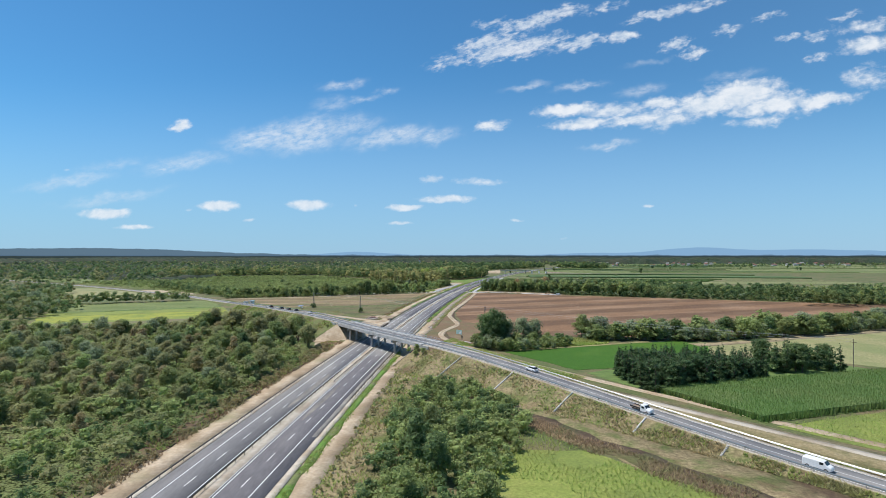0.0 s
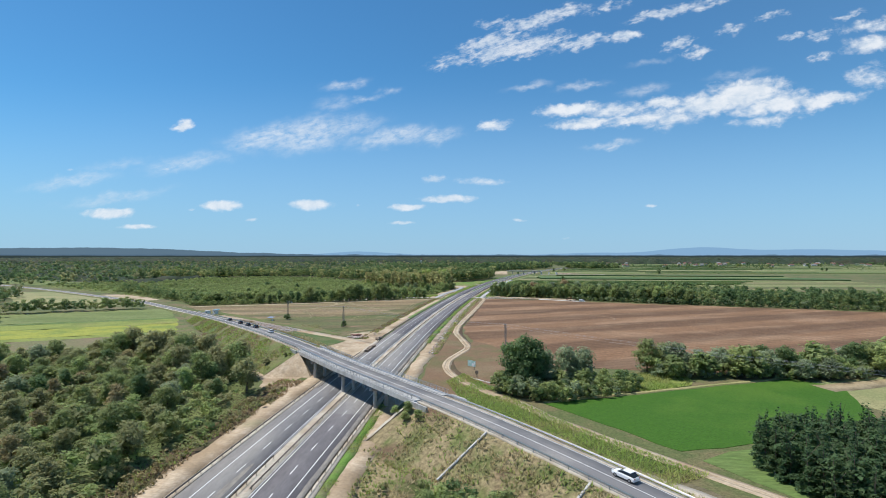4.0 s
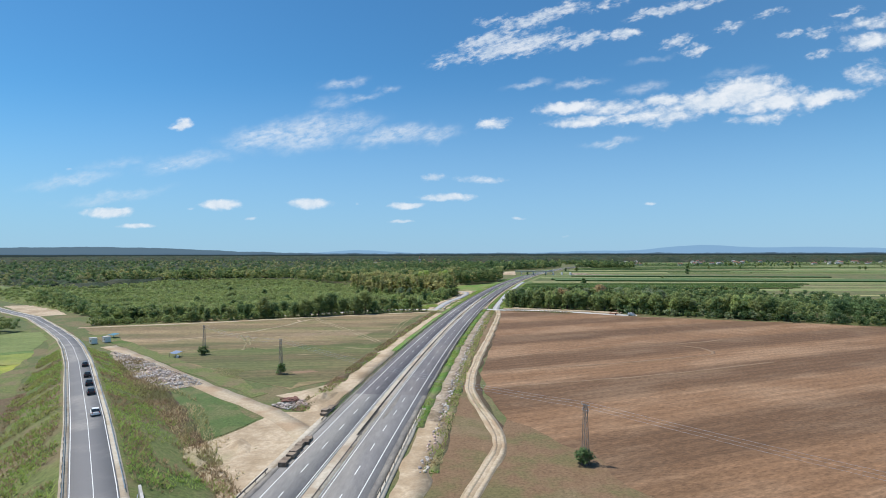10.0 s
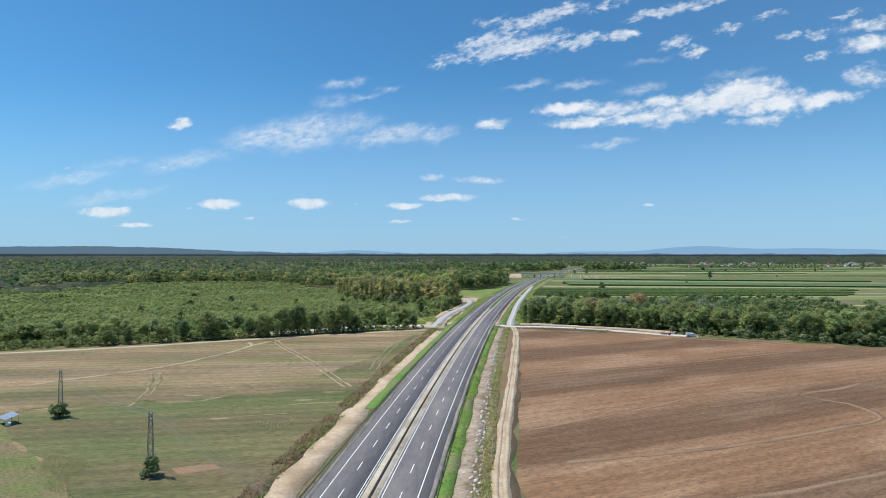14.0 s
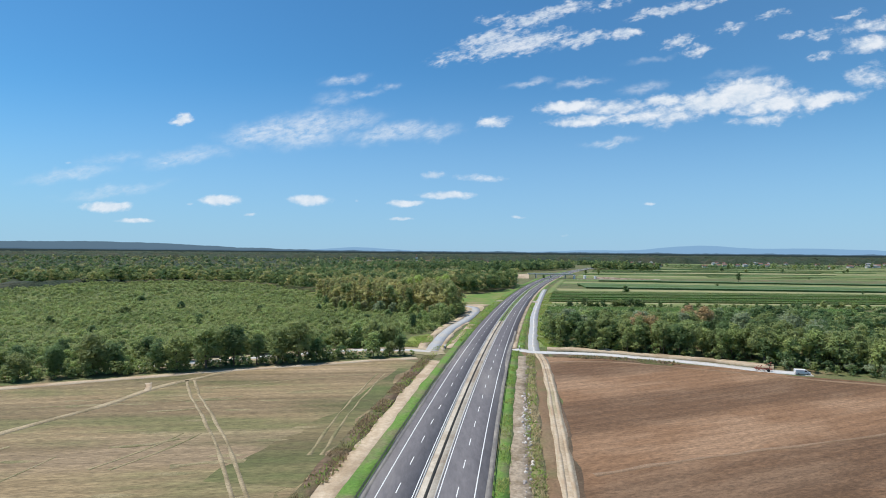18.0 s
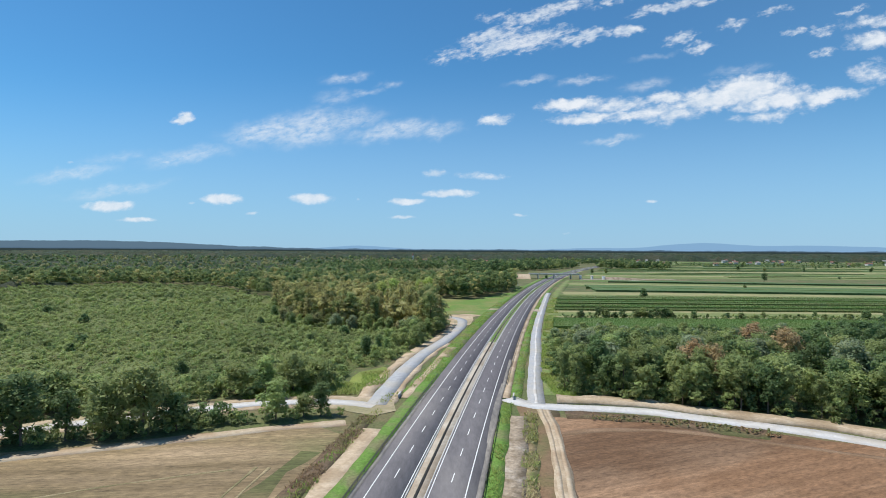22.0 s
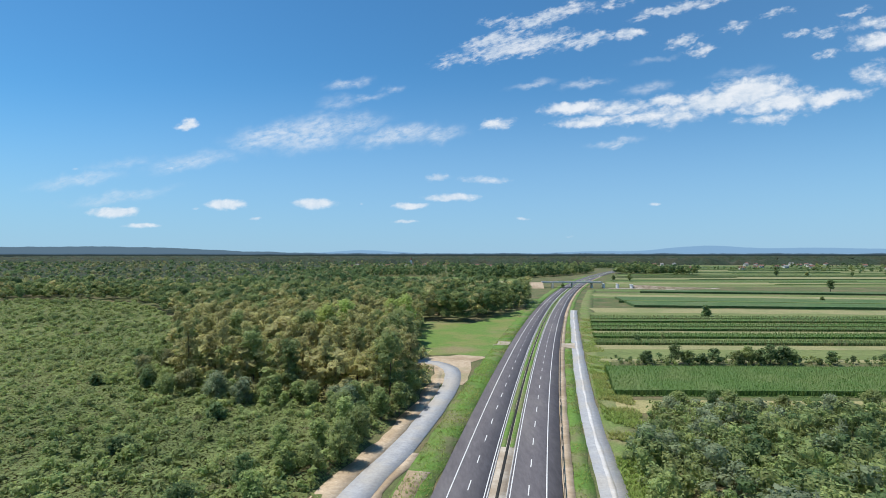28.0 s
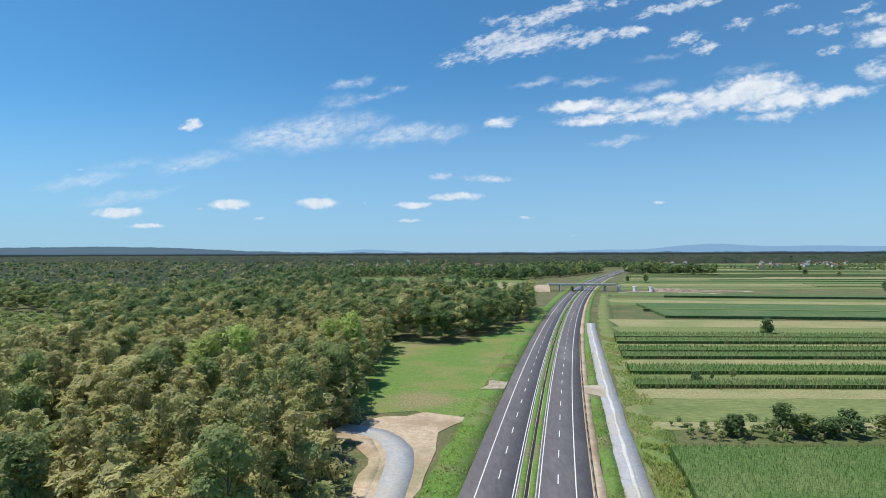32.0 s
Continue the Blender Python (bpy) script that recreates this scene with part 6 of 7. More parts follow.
def canopy(name, x0, x1, y0, y1, cell, h, mat, label, holes=(), seed=1):
    """A closed, uneven roof of far tree crowns, left out over far fields."""
    rng = np.random.default_rng(seed)
    xs, ys = np.arange(x0, x1, cell), np.arange(y0, y1, cell)
    X, Y = np.meshgrid(xs, ys)
    X, Y = X + rng.uniform(-.35, .35, X.shape) * cell, Y + rng.uniform(-.35, .35, X.shape) * cell
    Z = rng.uniform(h[0], h[1], X.shape)
    low = np.zeros(X.shape, bool)
    for p in holes:
        low |= inside(p, X.ravel(), Y.ravel()).reshape(X.shape)
    low[0, :] = low[-1, :] = low[:, 0] = low[:, -1] = True
    Z[low] = -.5
    n, m_ = X.shape
    i, j = np.meshgrid(np.arange(n - 1), np.arange(m_ - 1), indexing="ij")
    a = (i * m_ + j).ravel()
    keep = ~(low[:-1, :-1] & low[1:, :-1] & low[:-1, 1:] & low[1:, 1:]).ravel()
    a = a[keep]
    V = np.stack([X.ravel(), Y.ravel(), Z.ravel()], 1)
    ob = new(name, raw_mesh(name, V, np.c_[a, a + 1, a + m_ + 1, a + m_], mat))
    return tagged(ob, label, "woodland", kind="stuff")


# crown colours lowered: the shade between far trees is put into them
M["canopy"] = material("far_crowns", ((.026, .046, .026), (.038, .060, .031), (.050, .056, .032), (.022, .040, .028)), 0.08, 0.012, bump=1.0, bump_scale=.22, bump_dist=5.0, fine=.16)
canopy("far_woods", -2200, -225, 1080, 2300, 14, (0, 9), M["canopy"], "far dark green woods", holes=([(-1300, 1500), (-700, 1450), (-650, 1530), (-1250, 1600)], [(-640, 1260), (-380, 1240), (-360, 1290), (-620, 1320)]), seed=2)
canopy("far_woods", -1600, -400, 560, 1110, 11, (0, 8), M["canopy"], "far dark green woods", holes=([(-390, 590), (-390, 800), (-760, 1000), (-900, 960), (-760, 840), (-560, 640)], [(-520, 860), (-430, 900), (-430, 1000), (-560, 985)], [(-430, 540), (-390, 600), (-560, 740), (-660, 720)]), seed=3)
canopy("far_woods", -2600, 3400, 2300, 4300, 20, (0, 24), M["canopy"], "far dark green woods on the plain", holes=([(300, 2300), (1900, 2290), (2100, 2450), (400, 2430)], [(900, 2620), (2600, 2560), (2700, 2690), (950, 2740)], [(200, 3000), (1700, 2920), (1700, 3080), (250, 3160)], [(-1300, 2650), (-300, 2630), (-350, 2730), (-1150, 2760)]), seed=4)
canopy("far_woods", -2600, -1590, 200, 2310, 18, (5, 18), M["canopy"], "far dark green woods", seed=5)
canopy("far_woods", -1600, -322, -200, 420, 12, (4, 14), M["canopy"], "dark woods beyond the scrub", holes=([(-400, 290), (-620, 330), (-640, 425), (-300, 425)],), seed=6)
mass("woodland", [(-232, 1088), (-40, 1078), (40, 1080), (40, 1205), (-112, 1215), (-112, 1490), (10, 1490), (0, 1720), (-232, 1720)], 11, (11, 18), ("dark", "olive", "conifer", "dark"), "far wood with small clearings", 154, leaves=24, size=.15, wide=.4, low=.02, blobs=3)
mass("far_trees", [(-1150, 620), (-620, 560), (-560, 740), (-440, 800), (-430, 990), (-240, 1095), (-220, 1100), (-230, 1500), (-1150, 1500)], 18.5, (9, 17), ("dark", "conifer", "dark", "olive"), "far dark green woods", 151, leaves=14, size=.20, wide=.42, low=.02, blobs=2, skip=[(-640, 1260), (-380, 1240), (-360, 1290), (-620, 1320)])
mass("far_trees", [(-1700, 1500), (-230, 1500), (-230, 1720), (60, 1760), (60, 2320), (-1900, 2320)], 36, (10, 20), ("dark", "conifer", "olive"), "far dark green woods", 152, leaves=10, size=.24, wide=.55, low=.02, blobs=2, skip=[(-1300, 1500), (-700, 1450), (-650, 1530), (-1250, 1600)])
mass("far_trees", [(-1200, 420), (-640, 430), (-330, 300), (-330, 270), (-1200, 150)], 19, (8, 15), ("dark", "conifer", "olive"), "dark woods beyond the scrub", 153, leaves=14, size=.2, wide=.45, low=.02, blobs=2)
for poly_, gap_, h_, sd_ in (([(70, 1400), (118, 1400), (190, 1470), (330, 1690), (250, 1770), (90, 1700), (10, 1500)], 10.5, (13, 21), 161), ([(352, 1620), (400, 1582), (470, 1545), (500, 1590), (410, 1680), (362, 1680)], 8.5, (12, 20), 162), ([(395, 1935), (480, 1935), (480, 1980), (400, 1980)], 11, (12, 19), 163),
                             ([(-230, 1720), (60, 1740), (60, 1810), (-230, 1800)], 13, (9, 16), 164), ([(230, 2080), (620, 2070), (620, 2200), (240, 2200)], 17, (10, 18), 165), ([(800, 1750), (1000, 1690), (1010, 1710), (810, 1775)], 12, (8, 14), 166), ([(560, 1890), (820, 1850), (830, 1870), (570, 1915)], 13, (8, 14), 167),
                             ([(900, 2060), (1600, 2040), (2400, 2090), (2400, 2130), (900, 2110)], 19, (8, 15), 168), ([(1150, 1600), (1500, 1560), (1500, 1575), (1150, 1620)], 13, (6, 12), 169)):
    mass("tree_group", poly_, gap_, h_, ("dark", "conifer", "oak"), "far dark clump of trees among fields", sd_, leaves=26, size=.15, wide=.42, low=.02, blobs=3)
for i in range(34):
    x = rt.uniform(420, 1700)
    kd = rt.choice((DARK, OAK, DBUSH))
    kd.put(x, 1150 + (x - 400) * .45 + rt.uniform(-60, 420), rt.uniform(.5, 1.1), rt.uniform(0, 6), group="lone trees in the far fields", wide=1.3)

# ---- crops, weeds and grass ----
def corn(name, poly, rowgap, step, h, mat, label, seed):
    rng = np.random.default_rng(seed)
    p = np.array(poly)
    X, Y = np.meshgrid(np.arange(p[:, 0].min(), p[:, 0].max(), step), np.arange(p[:, 1].min(), p[:, 1].max(), rowgap))
    X = X.ravel() + rng.uniform(-.4, .4, X.size) * step
    Y = Y.ravel() + rng.normal(0, .07, X.size)
    k = inside(poly, X, Y)
    full = .86 if np.ptp(p[:, 1]) > 25 else .62
    area("corn_tops", [(x * .996 + p[:, 0].mean() * .004, y + (1.3 if y < p[:, 1].mean() else -.8)) for x, y in poly], h[0] * full, M["corn_mass"], "closed tops of the corn rows", .3, "crop", seed=seed, depth=h[0] * full)
    return tufts(name, X[k], Y[k], np.zeros(k.sum()), h, mat, label, seed, blades=6, width=.045, category="crop", bend=(.08, .45))


corn("corn_field", [(64, 160), (110, 174), (155, 186), (166, 176), (118, 142), (79, 130)], .8, .62, (1.7, 2.4), M["corn"], "tall dense green corn in rows", 51)
area("corn_soil", [(64, 160), (110, 174), (155, 186), (166, 176), (118, 142), (79, 130)], .04, M["mid_crop"], "shaded green floor of the corn field", .4)
X0 = hwo(735, 24)[0]
for y0, y1, x1, st, mt, lb in ((716, 751, 290, .7, "corn", "tall dense green corn in rows"), (800, 808, 390, .95, "corn_dry", "tall corn strip with ripening tops"),
                               (818, 830, 410, 1.05, "corn", "narrow tall strip of corn"), (843, 854, 430, 1.2, "corn_dry", "narrow tall strip of corn"), (856, 867, 430, 1.2, "corn", "narrow tall strip of corn"),
                               (876, 889, 460, 1.4, "corn_dry", "tall brownish strip of corn"), (890, 904, 460, 1.4, "corn_dry", "tall brownish strip of corn")):
    x0 = hw(y0) + 27
    corn("corn_strip", [(x0, y0), (x1, y0 + (x1 - x0) * strip_slope(y0)), (x1, y1 + (x1 - x0) * strip_slope(y1)), (hw(y1) + 27, y1)], st * 1.35, st * 1.15, (1.7, 2.4), M[mt], lb, y0)
area("corn_soil", [(hw(716) + 26, 716), (290, 713), (290, 750), (hw(752) + 26, 752)], .05, M["mid_crop"], "shaded green floor of the corn field", .4)

rp = np.random.default_rng(60)


def strip_points(y0, y1, a, b, n):
    ys, os_ = rp.uniform(y0, y1, n), rp.uniform(a, b, n)
    q = np.array([hwo(y, o) for y, o in zip(ys, os_)])
    return q[:, 0], q[:, 1]


def strip_tufts(y0, y1, a, b, n, h, mat, label, z=.05, seed=1):
    X, Y = strip_points(y0, y1, a, b, n)
    # thin out in patches
    k = np.array([noise.noise((x * .12, y * .12, seed)) > -.12 for x, y in zip(X, Y)])
    return tufts("weeds" if mat != "weed_green" else "grass", X[k], Y[k], np.full(k.sum(), z), h, M[mat], label, seed)


strip_tufts(30, 250, -26, -17.5, 5200, (.3, .8), "weed_brown", "dry brown weeds beside the motorway", seed=61)
strip_tufts(30, 250, -27, -19, 1800, (.3, .9), "weed_green", "green weeds beside the motorway", seed=62)
strip_tufts(30, 200, 19, 31, 3600, (.25, .7), "weed_dry", "dry weeds on the rough ground", seed=63)
strip_tufts(30, 200, 18, 32, 3600, (.25, .7), "weed_green", "green weeds on the rough ground", seed=64)
strip_tufts(30, 225, 12, 14.8, 2200, (.2, .5), "weed_green", "green grass tufts at the road's edge", seed=65)
strip_tufts(335, 568, -22.5, -18.3, 3800, (.25, .7), "weed_brown", "brown weeds along the ditch", seed=66)
strip_tufts(335, 590, -21.5, -18.0, 1400, (.25, .65), "weed_green", "green weeds along the ditch", seed=67)
strip_tufts(325, 585, 11.4, 13.8, 3200, (.2, .6), "weed_green", "bright green grass tufts on the verge", seed=68)
strip_tufts(300, 578, 17.4, 20.3, 2800, (.25, .7), "weed_dry", "dry weeds in the ditch", seed=69)
strip_tufts(300, 578, 17.0, 20.3, 2000, (.25, .65), "weed_green", "green weeds in the ditch", seed=70)
strip_tufts(590, 860, 13, 16, 2600, (.2, .5), "weed_green", "green grass tufts on the verge", seed=71)
strip_tufts(590, 860, -17.5, -11.2, 4200, (.2, .6), "weed_green", "green grass tufts on the verge", seed=72)
strip_tufts(760, 900, 21, 29, 3000, (.25, .6), "weed_green", "green weeds beside the service road", seed=79)
strip_tufts(592, 760, 21.5, 31, 9000, (.3, .9), "weed_green", "tall green weeds beside the service road", seed=73)


def bank_tufts(s0, s1, side, n, h, mat, label, seed):
    S, T = rp.uniform(s0, s1, n), rp.uniform(0.02, 1.25, n)
    X, Y, Z = [], [], []
    for s, t in zip(S, T):
        hgt = road_z(s) + .05
        x, y, z = on_road(s, side * (4.7 + 1.75 * hgt * t))
        if noise.noise((x * .1, y * .1, seed)) > -.1:
            X.append(x), Y.append(y), Z.append(max(0, (road_z(s) - .07) * (1 - t)))
    return tufts("weeds", np.array(X), np.array(Y), np.array(Z), h, M[mat], label, seed)


for side in (-1, 1):
    bank_tufts(S1 + 3, 230, side, 7500, (.25, .7), "weed_dry", "dry weeds on the road bank", 74 + side)
    bank_tufts(S1 + 3, 230, side, 2600, (.25, .7), "weed_green", "green weeds on the road bank", 78 + side)
    bank_tufts(-230, S0 - 2, side, 5200, (.25, .7), "weed_green", "green weeds on the road bank", 82 + side)
    bank_tufts(-230, S0 - 2, side, 4200, (.25, .65), "weed_brown", "brown weeds on the road bank", 86 + side)


def plot_tufts(poly, gap, h, mat, label, seed, thr=-.1, name="grass"):
    X, Y = scatter(poly, gap, seed)
    k = np.array([noise.noise((x * .07, y * .07, seed)) > thr for x, y in zip(X, Y)])
    return tufts(name, X[k], Y[k], np.full(k.sum(), .03), h, M[mat], label, seed)


plot_tufts(GAP_GRASS, .55, (.3, .9), "weed_green", "rough tall grass between the bushes", 195, -.4)
plot_tufts([(8, 50), (60, 50), (48, 90), (30, 112), (12, 140), (7, 92)], .8, (.2, .6), "weed_green", "tall light green meadow grass", 91, -.3)
plot_tufts([(14, 146), (24, 133), (38, 113), (55, 92), (49, 86), (34, 105), (20, 126)], .6, (.25, .7), "weed_brown", "brown weeds in the ditch", 92, -.4, "weeds")
plot_tufts([(80, 128), (118, 141), (150, 175), (170, 150), (110, 95)], .9, (.2, .5), "weed_green", "tall light green meadow grass", 93, -.3)
plot_tufts([(-1, 250), (5, 262), (22, 222), (30, 205), (48, 178), (30, 168), (8, 205)], .5, (.25, .7), "weed_green", "tall green weeds below the bank", 94, -.4)
plot_tufts([(-46, 585), (-24, 590), (-15, 591), (-15, 602), (-24, 604), (-46, 597)], .5, (.3, 1.0), "weed_green", "tall weeds behind the hedge", 194, -.4)
plot_tufts([(-18, 616), (-12, 624), (-9, 620), (-8.5, 603), (-15, 598)], .6, (.3, .8), "weed_green", "bright green clearing grass", 95, -.5)
WEST_FOOT = [on_road(s, -21)[:2] for s in range(-205, -60, 12)] + [on_road(s, -11)[:2] for s in range(-61, -206, -12)]
plot_tufts(WEST_FOOT, .75, (.35, 1.0), "weed_brown", "dead brown weeds in the ditch below the road bank", 196, -.25, "weeds")
plot_tufts([(-58, 309), (-50, 298), (-42, 286), (-40, 296), (-44, 318), (-50, 326)], .9, (.2, .6), "weed_dry", "dry weeds on the bare sand", 197, .05, "weeds")
for poly_, gap_, sd_ in (([(-68, 428), (-56, 432), (-46, 421), (-40, 412), (-44, 404), (-54, 414)], .55, 191), ([(-85, 390), (-76, 387), (-62, 373), (-64, 367), (-74, 374), (-84, 383)], .38, 192), ([(-116, 417), (-100, 425), (-84, 428), (-84, 430), (-100, 428), (-116, 421)], .4, 193)):
    plot_tufts(poly_, gap_, (.12, .3), "weed_dry", "thin scatter of straw on the field", sd_, -.05, "straw")
plot_tufts([(-45, 300), (-70, 345), (-110, 385), (-130, 390), (-95, 335), (-62, 290)], .9, (.3, .9), "weed_dry", "dry weeds below the road bank", 98, 0, "weeds")

# ---- things ----
def shared(name, fill, mat):
    bm = bmesh.new()
    fill(bm)
    me = bpy.data.meshes.new(name)
    bmesh.ops.recalc_face_normals(bm, faces=bm.faces)
    bm.to_mesh(me)
    bm.free()
    me.materials.append(mat)
    return me


def loft(bm, sections):
    """Closed rings of equal length joined one to the next."""
    rows = [[bm.verts.new(v) for v in s] for s in sections]
    k = len(rows[0])
    for A, B in zip(rows, rows[1:]):
        for i in range(k):
            bm.faces.new((A[i], A[(i + 1) % k], B[(i + 1) % k], B[i]))
    bm.faces.new(rows[0][::-1])
    bm.faces.new(rows[-1])


def body_ring(x, w, z0, z1, tuck=.12):
    """A rounded cross-section at x, w half wide."""
    return [(x, -w, z0 + .1), (x, -w, z1 - .2), (x, -w + tuck, z1 - .03), (x, 0, z1), (x, w - tuck, z1 - .03), (x, w, z1 - .2), (x, w, z0 + .1), (x, w - .1, z0), (x, -w + .1, z0)]


def vehicle(m, shape, paint, label, category, group=""):
    L_, W, H, cab = {"car": (4.3, .88, 1.45, (-1.7, 1.0)), "van": (4.7, .9, 1.85, (-2.35, 1.55)), "pickup": (5.4, .95, 2.0, (.2, 1.5))}[shape]
    ob = empty(category.replace(" ", "_"), m, label, category, group)
    h = L_ / 2
    bm = bmesh.new()
    if shape == "van":
        loft(bm, [body_ring(-h, W * .94, .32, H * .96), body_ring(-h + .15, W, .28, H), body_ring(.6, W, .28, H), body_ring(1.1, W, .28, H * .93), body_ring(1.65, W, .28, 1.22), body_ring(h - .12, W * .92, .3, 1.0), body_ring(h, W * .8, .36, .8)])
    elif shape == "pickup":
        loft(bm, [body_ring(.15, W, .35, 1.1), body_ring(.2, W, .3, H), body_ring(1.1, W * .98, .3, H * .97), body_ring(1.65, W, .3, 1.25), body_ring(h - .1, W * .95, .32, 1.05), body_ring(h, W * .85, .4, .85)])
    else:
        loft(bm, [body_ring(-h, W * .84, .38, .8), body_ring(-h + .12, W * .96, .3, .95), body_ring(-1.2, W, .26, .98), body_ring(1.0, W, .26, .98), body_ring(h - .25, W * .94, .28, .82), body_ring(h, W * .78, .36, .66)])
    part("body", bm, paint, ob)
    bm = bmesh.new()
    if shape == "car":
        loft(bm, [body_ring(-1.95, W * .82, .9, 1.0), body_ring(-1.35, W * .84, .9, H * .97), body_ring(-.2, W * .84, .9, H), body_ring(.25, W * .84, .9, H * .97), body_ring(1.05, W * .84, .9, .99)])
        part("cabin_glass", bm, M["glass_dark"], ob, "dark tinted windows")
        bm = bmesh.new()
        box(bm, -1.3, .2, -W * .72, W * .72, H - .05, H + .02, bevel=.02)
        part("roof", bm, paint, ob)
    else:
        x = 1.36
        box(bm, -.02, .02, -W * .8, W * .8, -.36, .34, Matrix.Translation((x + .06, 0, 1.52)) @ Matrix.Rotation(-.62, 4, "Y"))
        part("windscreen", bm, M["glass_dark"], ob, "dark windscreen")
        for k in (-1, 1):
            bm = bmesh.new()
            box(bm, .45, 1.1, k * W - .015, k * W + .015, 1.15, 1.62)
            part("side_window", bm, M["glass_dark"], ob, "dark side window")
    if shape == "pickup":
        bm = bmesh.new()
        box(bm, -h, .12, -W - .05, W + .05, .72, .86, bevel=.02)
        part("load_bed", bm, M["timber"], ob, "low flat load bed")
        for y0, y1 in ((-W - .05, -W + .01), (W - .01, W + .05)):
            bm = bmesh.new()
            box(bm, -h, .12, y0, y1, .86, 1.14)
            part("side_board", bm, M["black_paint"], ob)
        bm = bmesh.new()
        box(bm, -.02, .1, -W, W, .86, H - .1)
        part("headboard", bm, M["steel"], ob)
        bm = bmesh.new()
        box(bm, -h + .1, .3, -.35, .35, .42, .72)
        part("chassis", bm, M["black_paint"], ob)
    for x in (-h + .85, h - .85):
        for k in (-1, 1):
            wheel = child("wheel", WHEEL_TYRE, ob, Matrix.Translation((x, k * (W - .1), .32)))
            child("rim", WHEEL_RIM, wheel, Matrix.Translation((0, k * .09, 0)))
    for k in (-1, 1):
        bm = bmesh.new()
        box(bm, h - .1, h + .015, k * W * .62 - .16, k * W * .62 + .16, .62, .78, bevel=.02)
        part("headlight", bm, M["lamp_clear"], ob)
        bm = bmesh.new()
        box(bm, -h - .015, -h + .05, k * W * .72 - .1, k * W * .72 + .1, .7, .95, bevel=.02)
        part("tail_light", bm, M["lamp_red"], ob)
    return ob


WHEEL_TYRE = shared("tyre", lambda bm: bmesh.ops.create_cone(bm, cap_ends=True, segments=14, radius1=.32, radius2=.32, depth=.22, matrix=Matrix.Rotation(math.pi / 2, 4, "X")), M["rubber"])
WHEEL_RIM = shared("rim", lambda bm: bmesh.ops.create_cone(bm, cap_ends=True, segments=10, radius1=.2, radius2=.2, depth=.08, matrix=Matrix.Rotation(math.pi / 2, 4, "X")), M["alloy"])
HEAD = math.atan2(D[1], D[0])


def parked(s, off, shape, paint, label, category, back=False):
    dz = (road_z(s + 2) - road_z(s - 2)) / 4
    return vehicle(Matrix.Translation(on_road(s, off, .02)) @ Matrix.Rotation(HEAD + (math.pi if back else 0), 4, "Z") @ Matrix.Rotation(math.atan(dz) * (1 if back else -1), 4, "Y"), shape, paint, label, category, "traffic on the country road")


for s in (-176, -154, -140, -127):
    parked(s, -1.5, "car", M["black_paint"], "small black car on the country road", "car", True)
parked(-104, -1.5, "car", M["white_paint"], "small white car near the bridge", "car", True)
parked(156, 1.5, "van", M["white_paint"], "white panel van on the country road", "van")
parked(119, 1.5, "pickup", M["white_paint"], "white flatbed pickup with an empty load bed", "pickup truck")
parked(79, -1.5, "car", M["white_paint"], "small white car on the road bank", "car", True)
vehicle(Matrix.Translation((118.5, 544.5, .1)) @ Matrix.Rotation(-.2, 4, "Z"), "van", M["white_paint"], "white van parked at the end of the gravel road", "van")

# lattice pylons with their wires
PYLONS = [(-101, 414.5), (-59, 379.5), (24, 302)]


def pylon(x, y, h=11.8):
    ob = empty("lattice_pylon", Matrix.Translation((x, y, 0)) @ Matrix.Rotation(.74, 4, "Z"), "slim grey steel lattice pylon with a bush at its foot", "pylon", "pylons of the power line")
    def w(z):
        return .57 - .32 * z / h
    for a, b in ((-1, -1), (1, -1), (1, 1), (-1, 1)):
        bm = bmesh.new()
        tube(bm, (a * w(0), b * w(0), -.2), (a * w(h), b * w(h), h), .06, n=4)
        part("leg", bm, M["pylon_steel"], ob)
    n = 11
    for i in range(n):
        z0, z1 = h * i / n, h * (i + 1) / n
        for k in range(4):
            c = [(-1, -1), (1, -1), (1, 1), (-1, 1)]
            p, q = c[k], c[(k + 1) % 4]
            if i % 2:
                p, q = q, p
            bm = bmesh.new()
            tube(bm, (p[0] * w(z0), p[1] * w(z0), z0), (q[0] * w(z1), q[1] * w(z1), z1), .05, n=4)
            part("brace", bm, M["pylon_steel"], ob)
    for z, half in ((h - .2, .95), (h - 1.3, .75)):
        bm = bmesh.new()
        box(bm, -.06, .06, -half, half, z - .06, z + .06)
        arm = part("cross_arm", bm, M["steel"], ob)
        for k in (-1, 1):
            bm = bmesh.new()
            tube(bm, (0, k * half * .92, z + .05), (0, k * half * .92, z + .38), .07, .04, 8)
            part("insulator", bm, M["concrete"], arm)
    return ob


for x, y in PYLONS:
    pylon(x, y)
    DBUSH.put(x, y - .2, 1.05, rt.uniform(0, 6), group="bushes at the pylons", label="round dark bush at a pylon's foot", wide=1.3)


def wire(a, b, sag):
    pts = [(a[0] + (b[0] - a[0]) * t, a[1] + (b[1] - a[1]) * t, a[2] + (b[2] - a[2]) * t - sag * 4 * t * (1 - t)) for t in np.linspace(0, 1, 15)]
    bm = swept(pts, [(-.014, -.014), (.014, -.014), (0, .014)])
    return tagged(part("power_wire", bm, M["steel"]), "thin sagging power line wire", "wire", "wires of the power line")


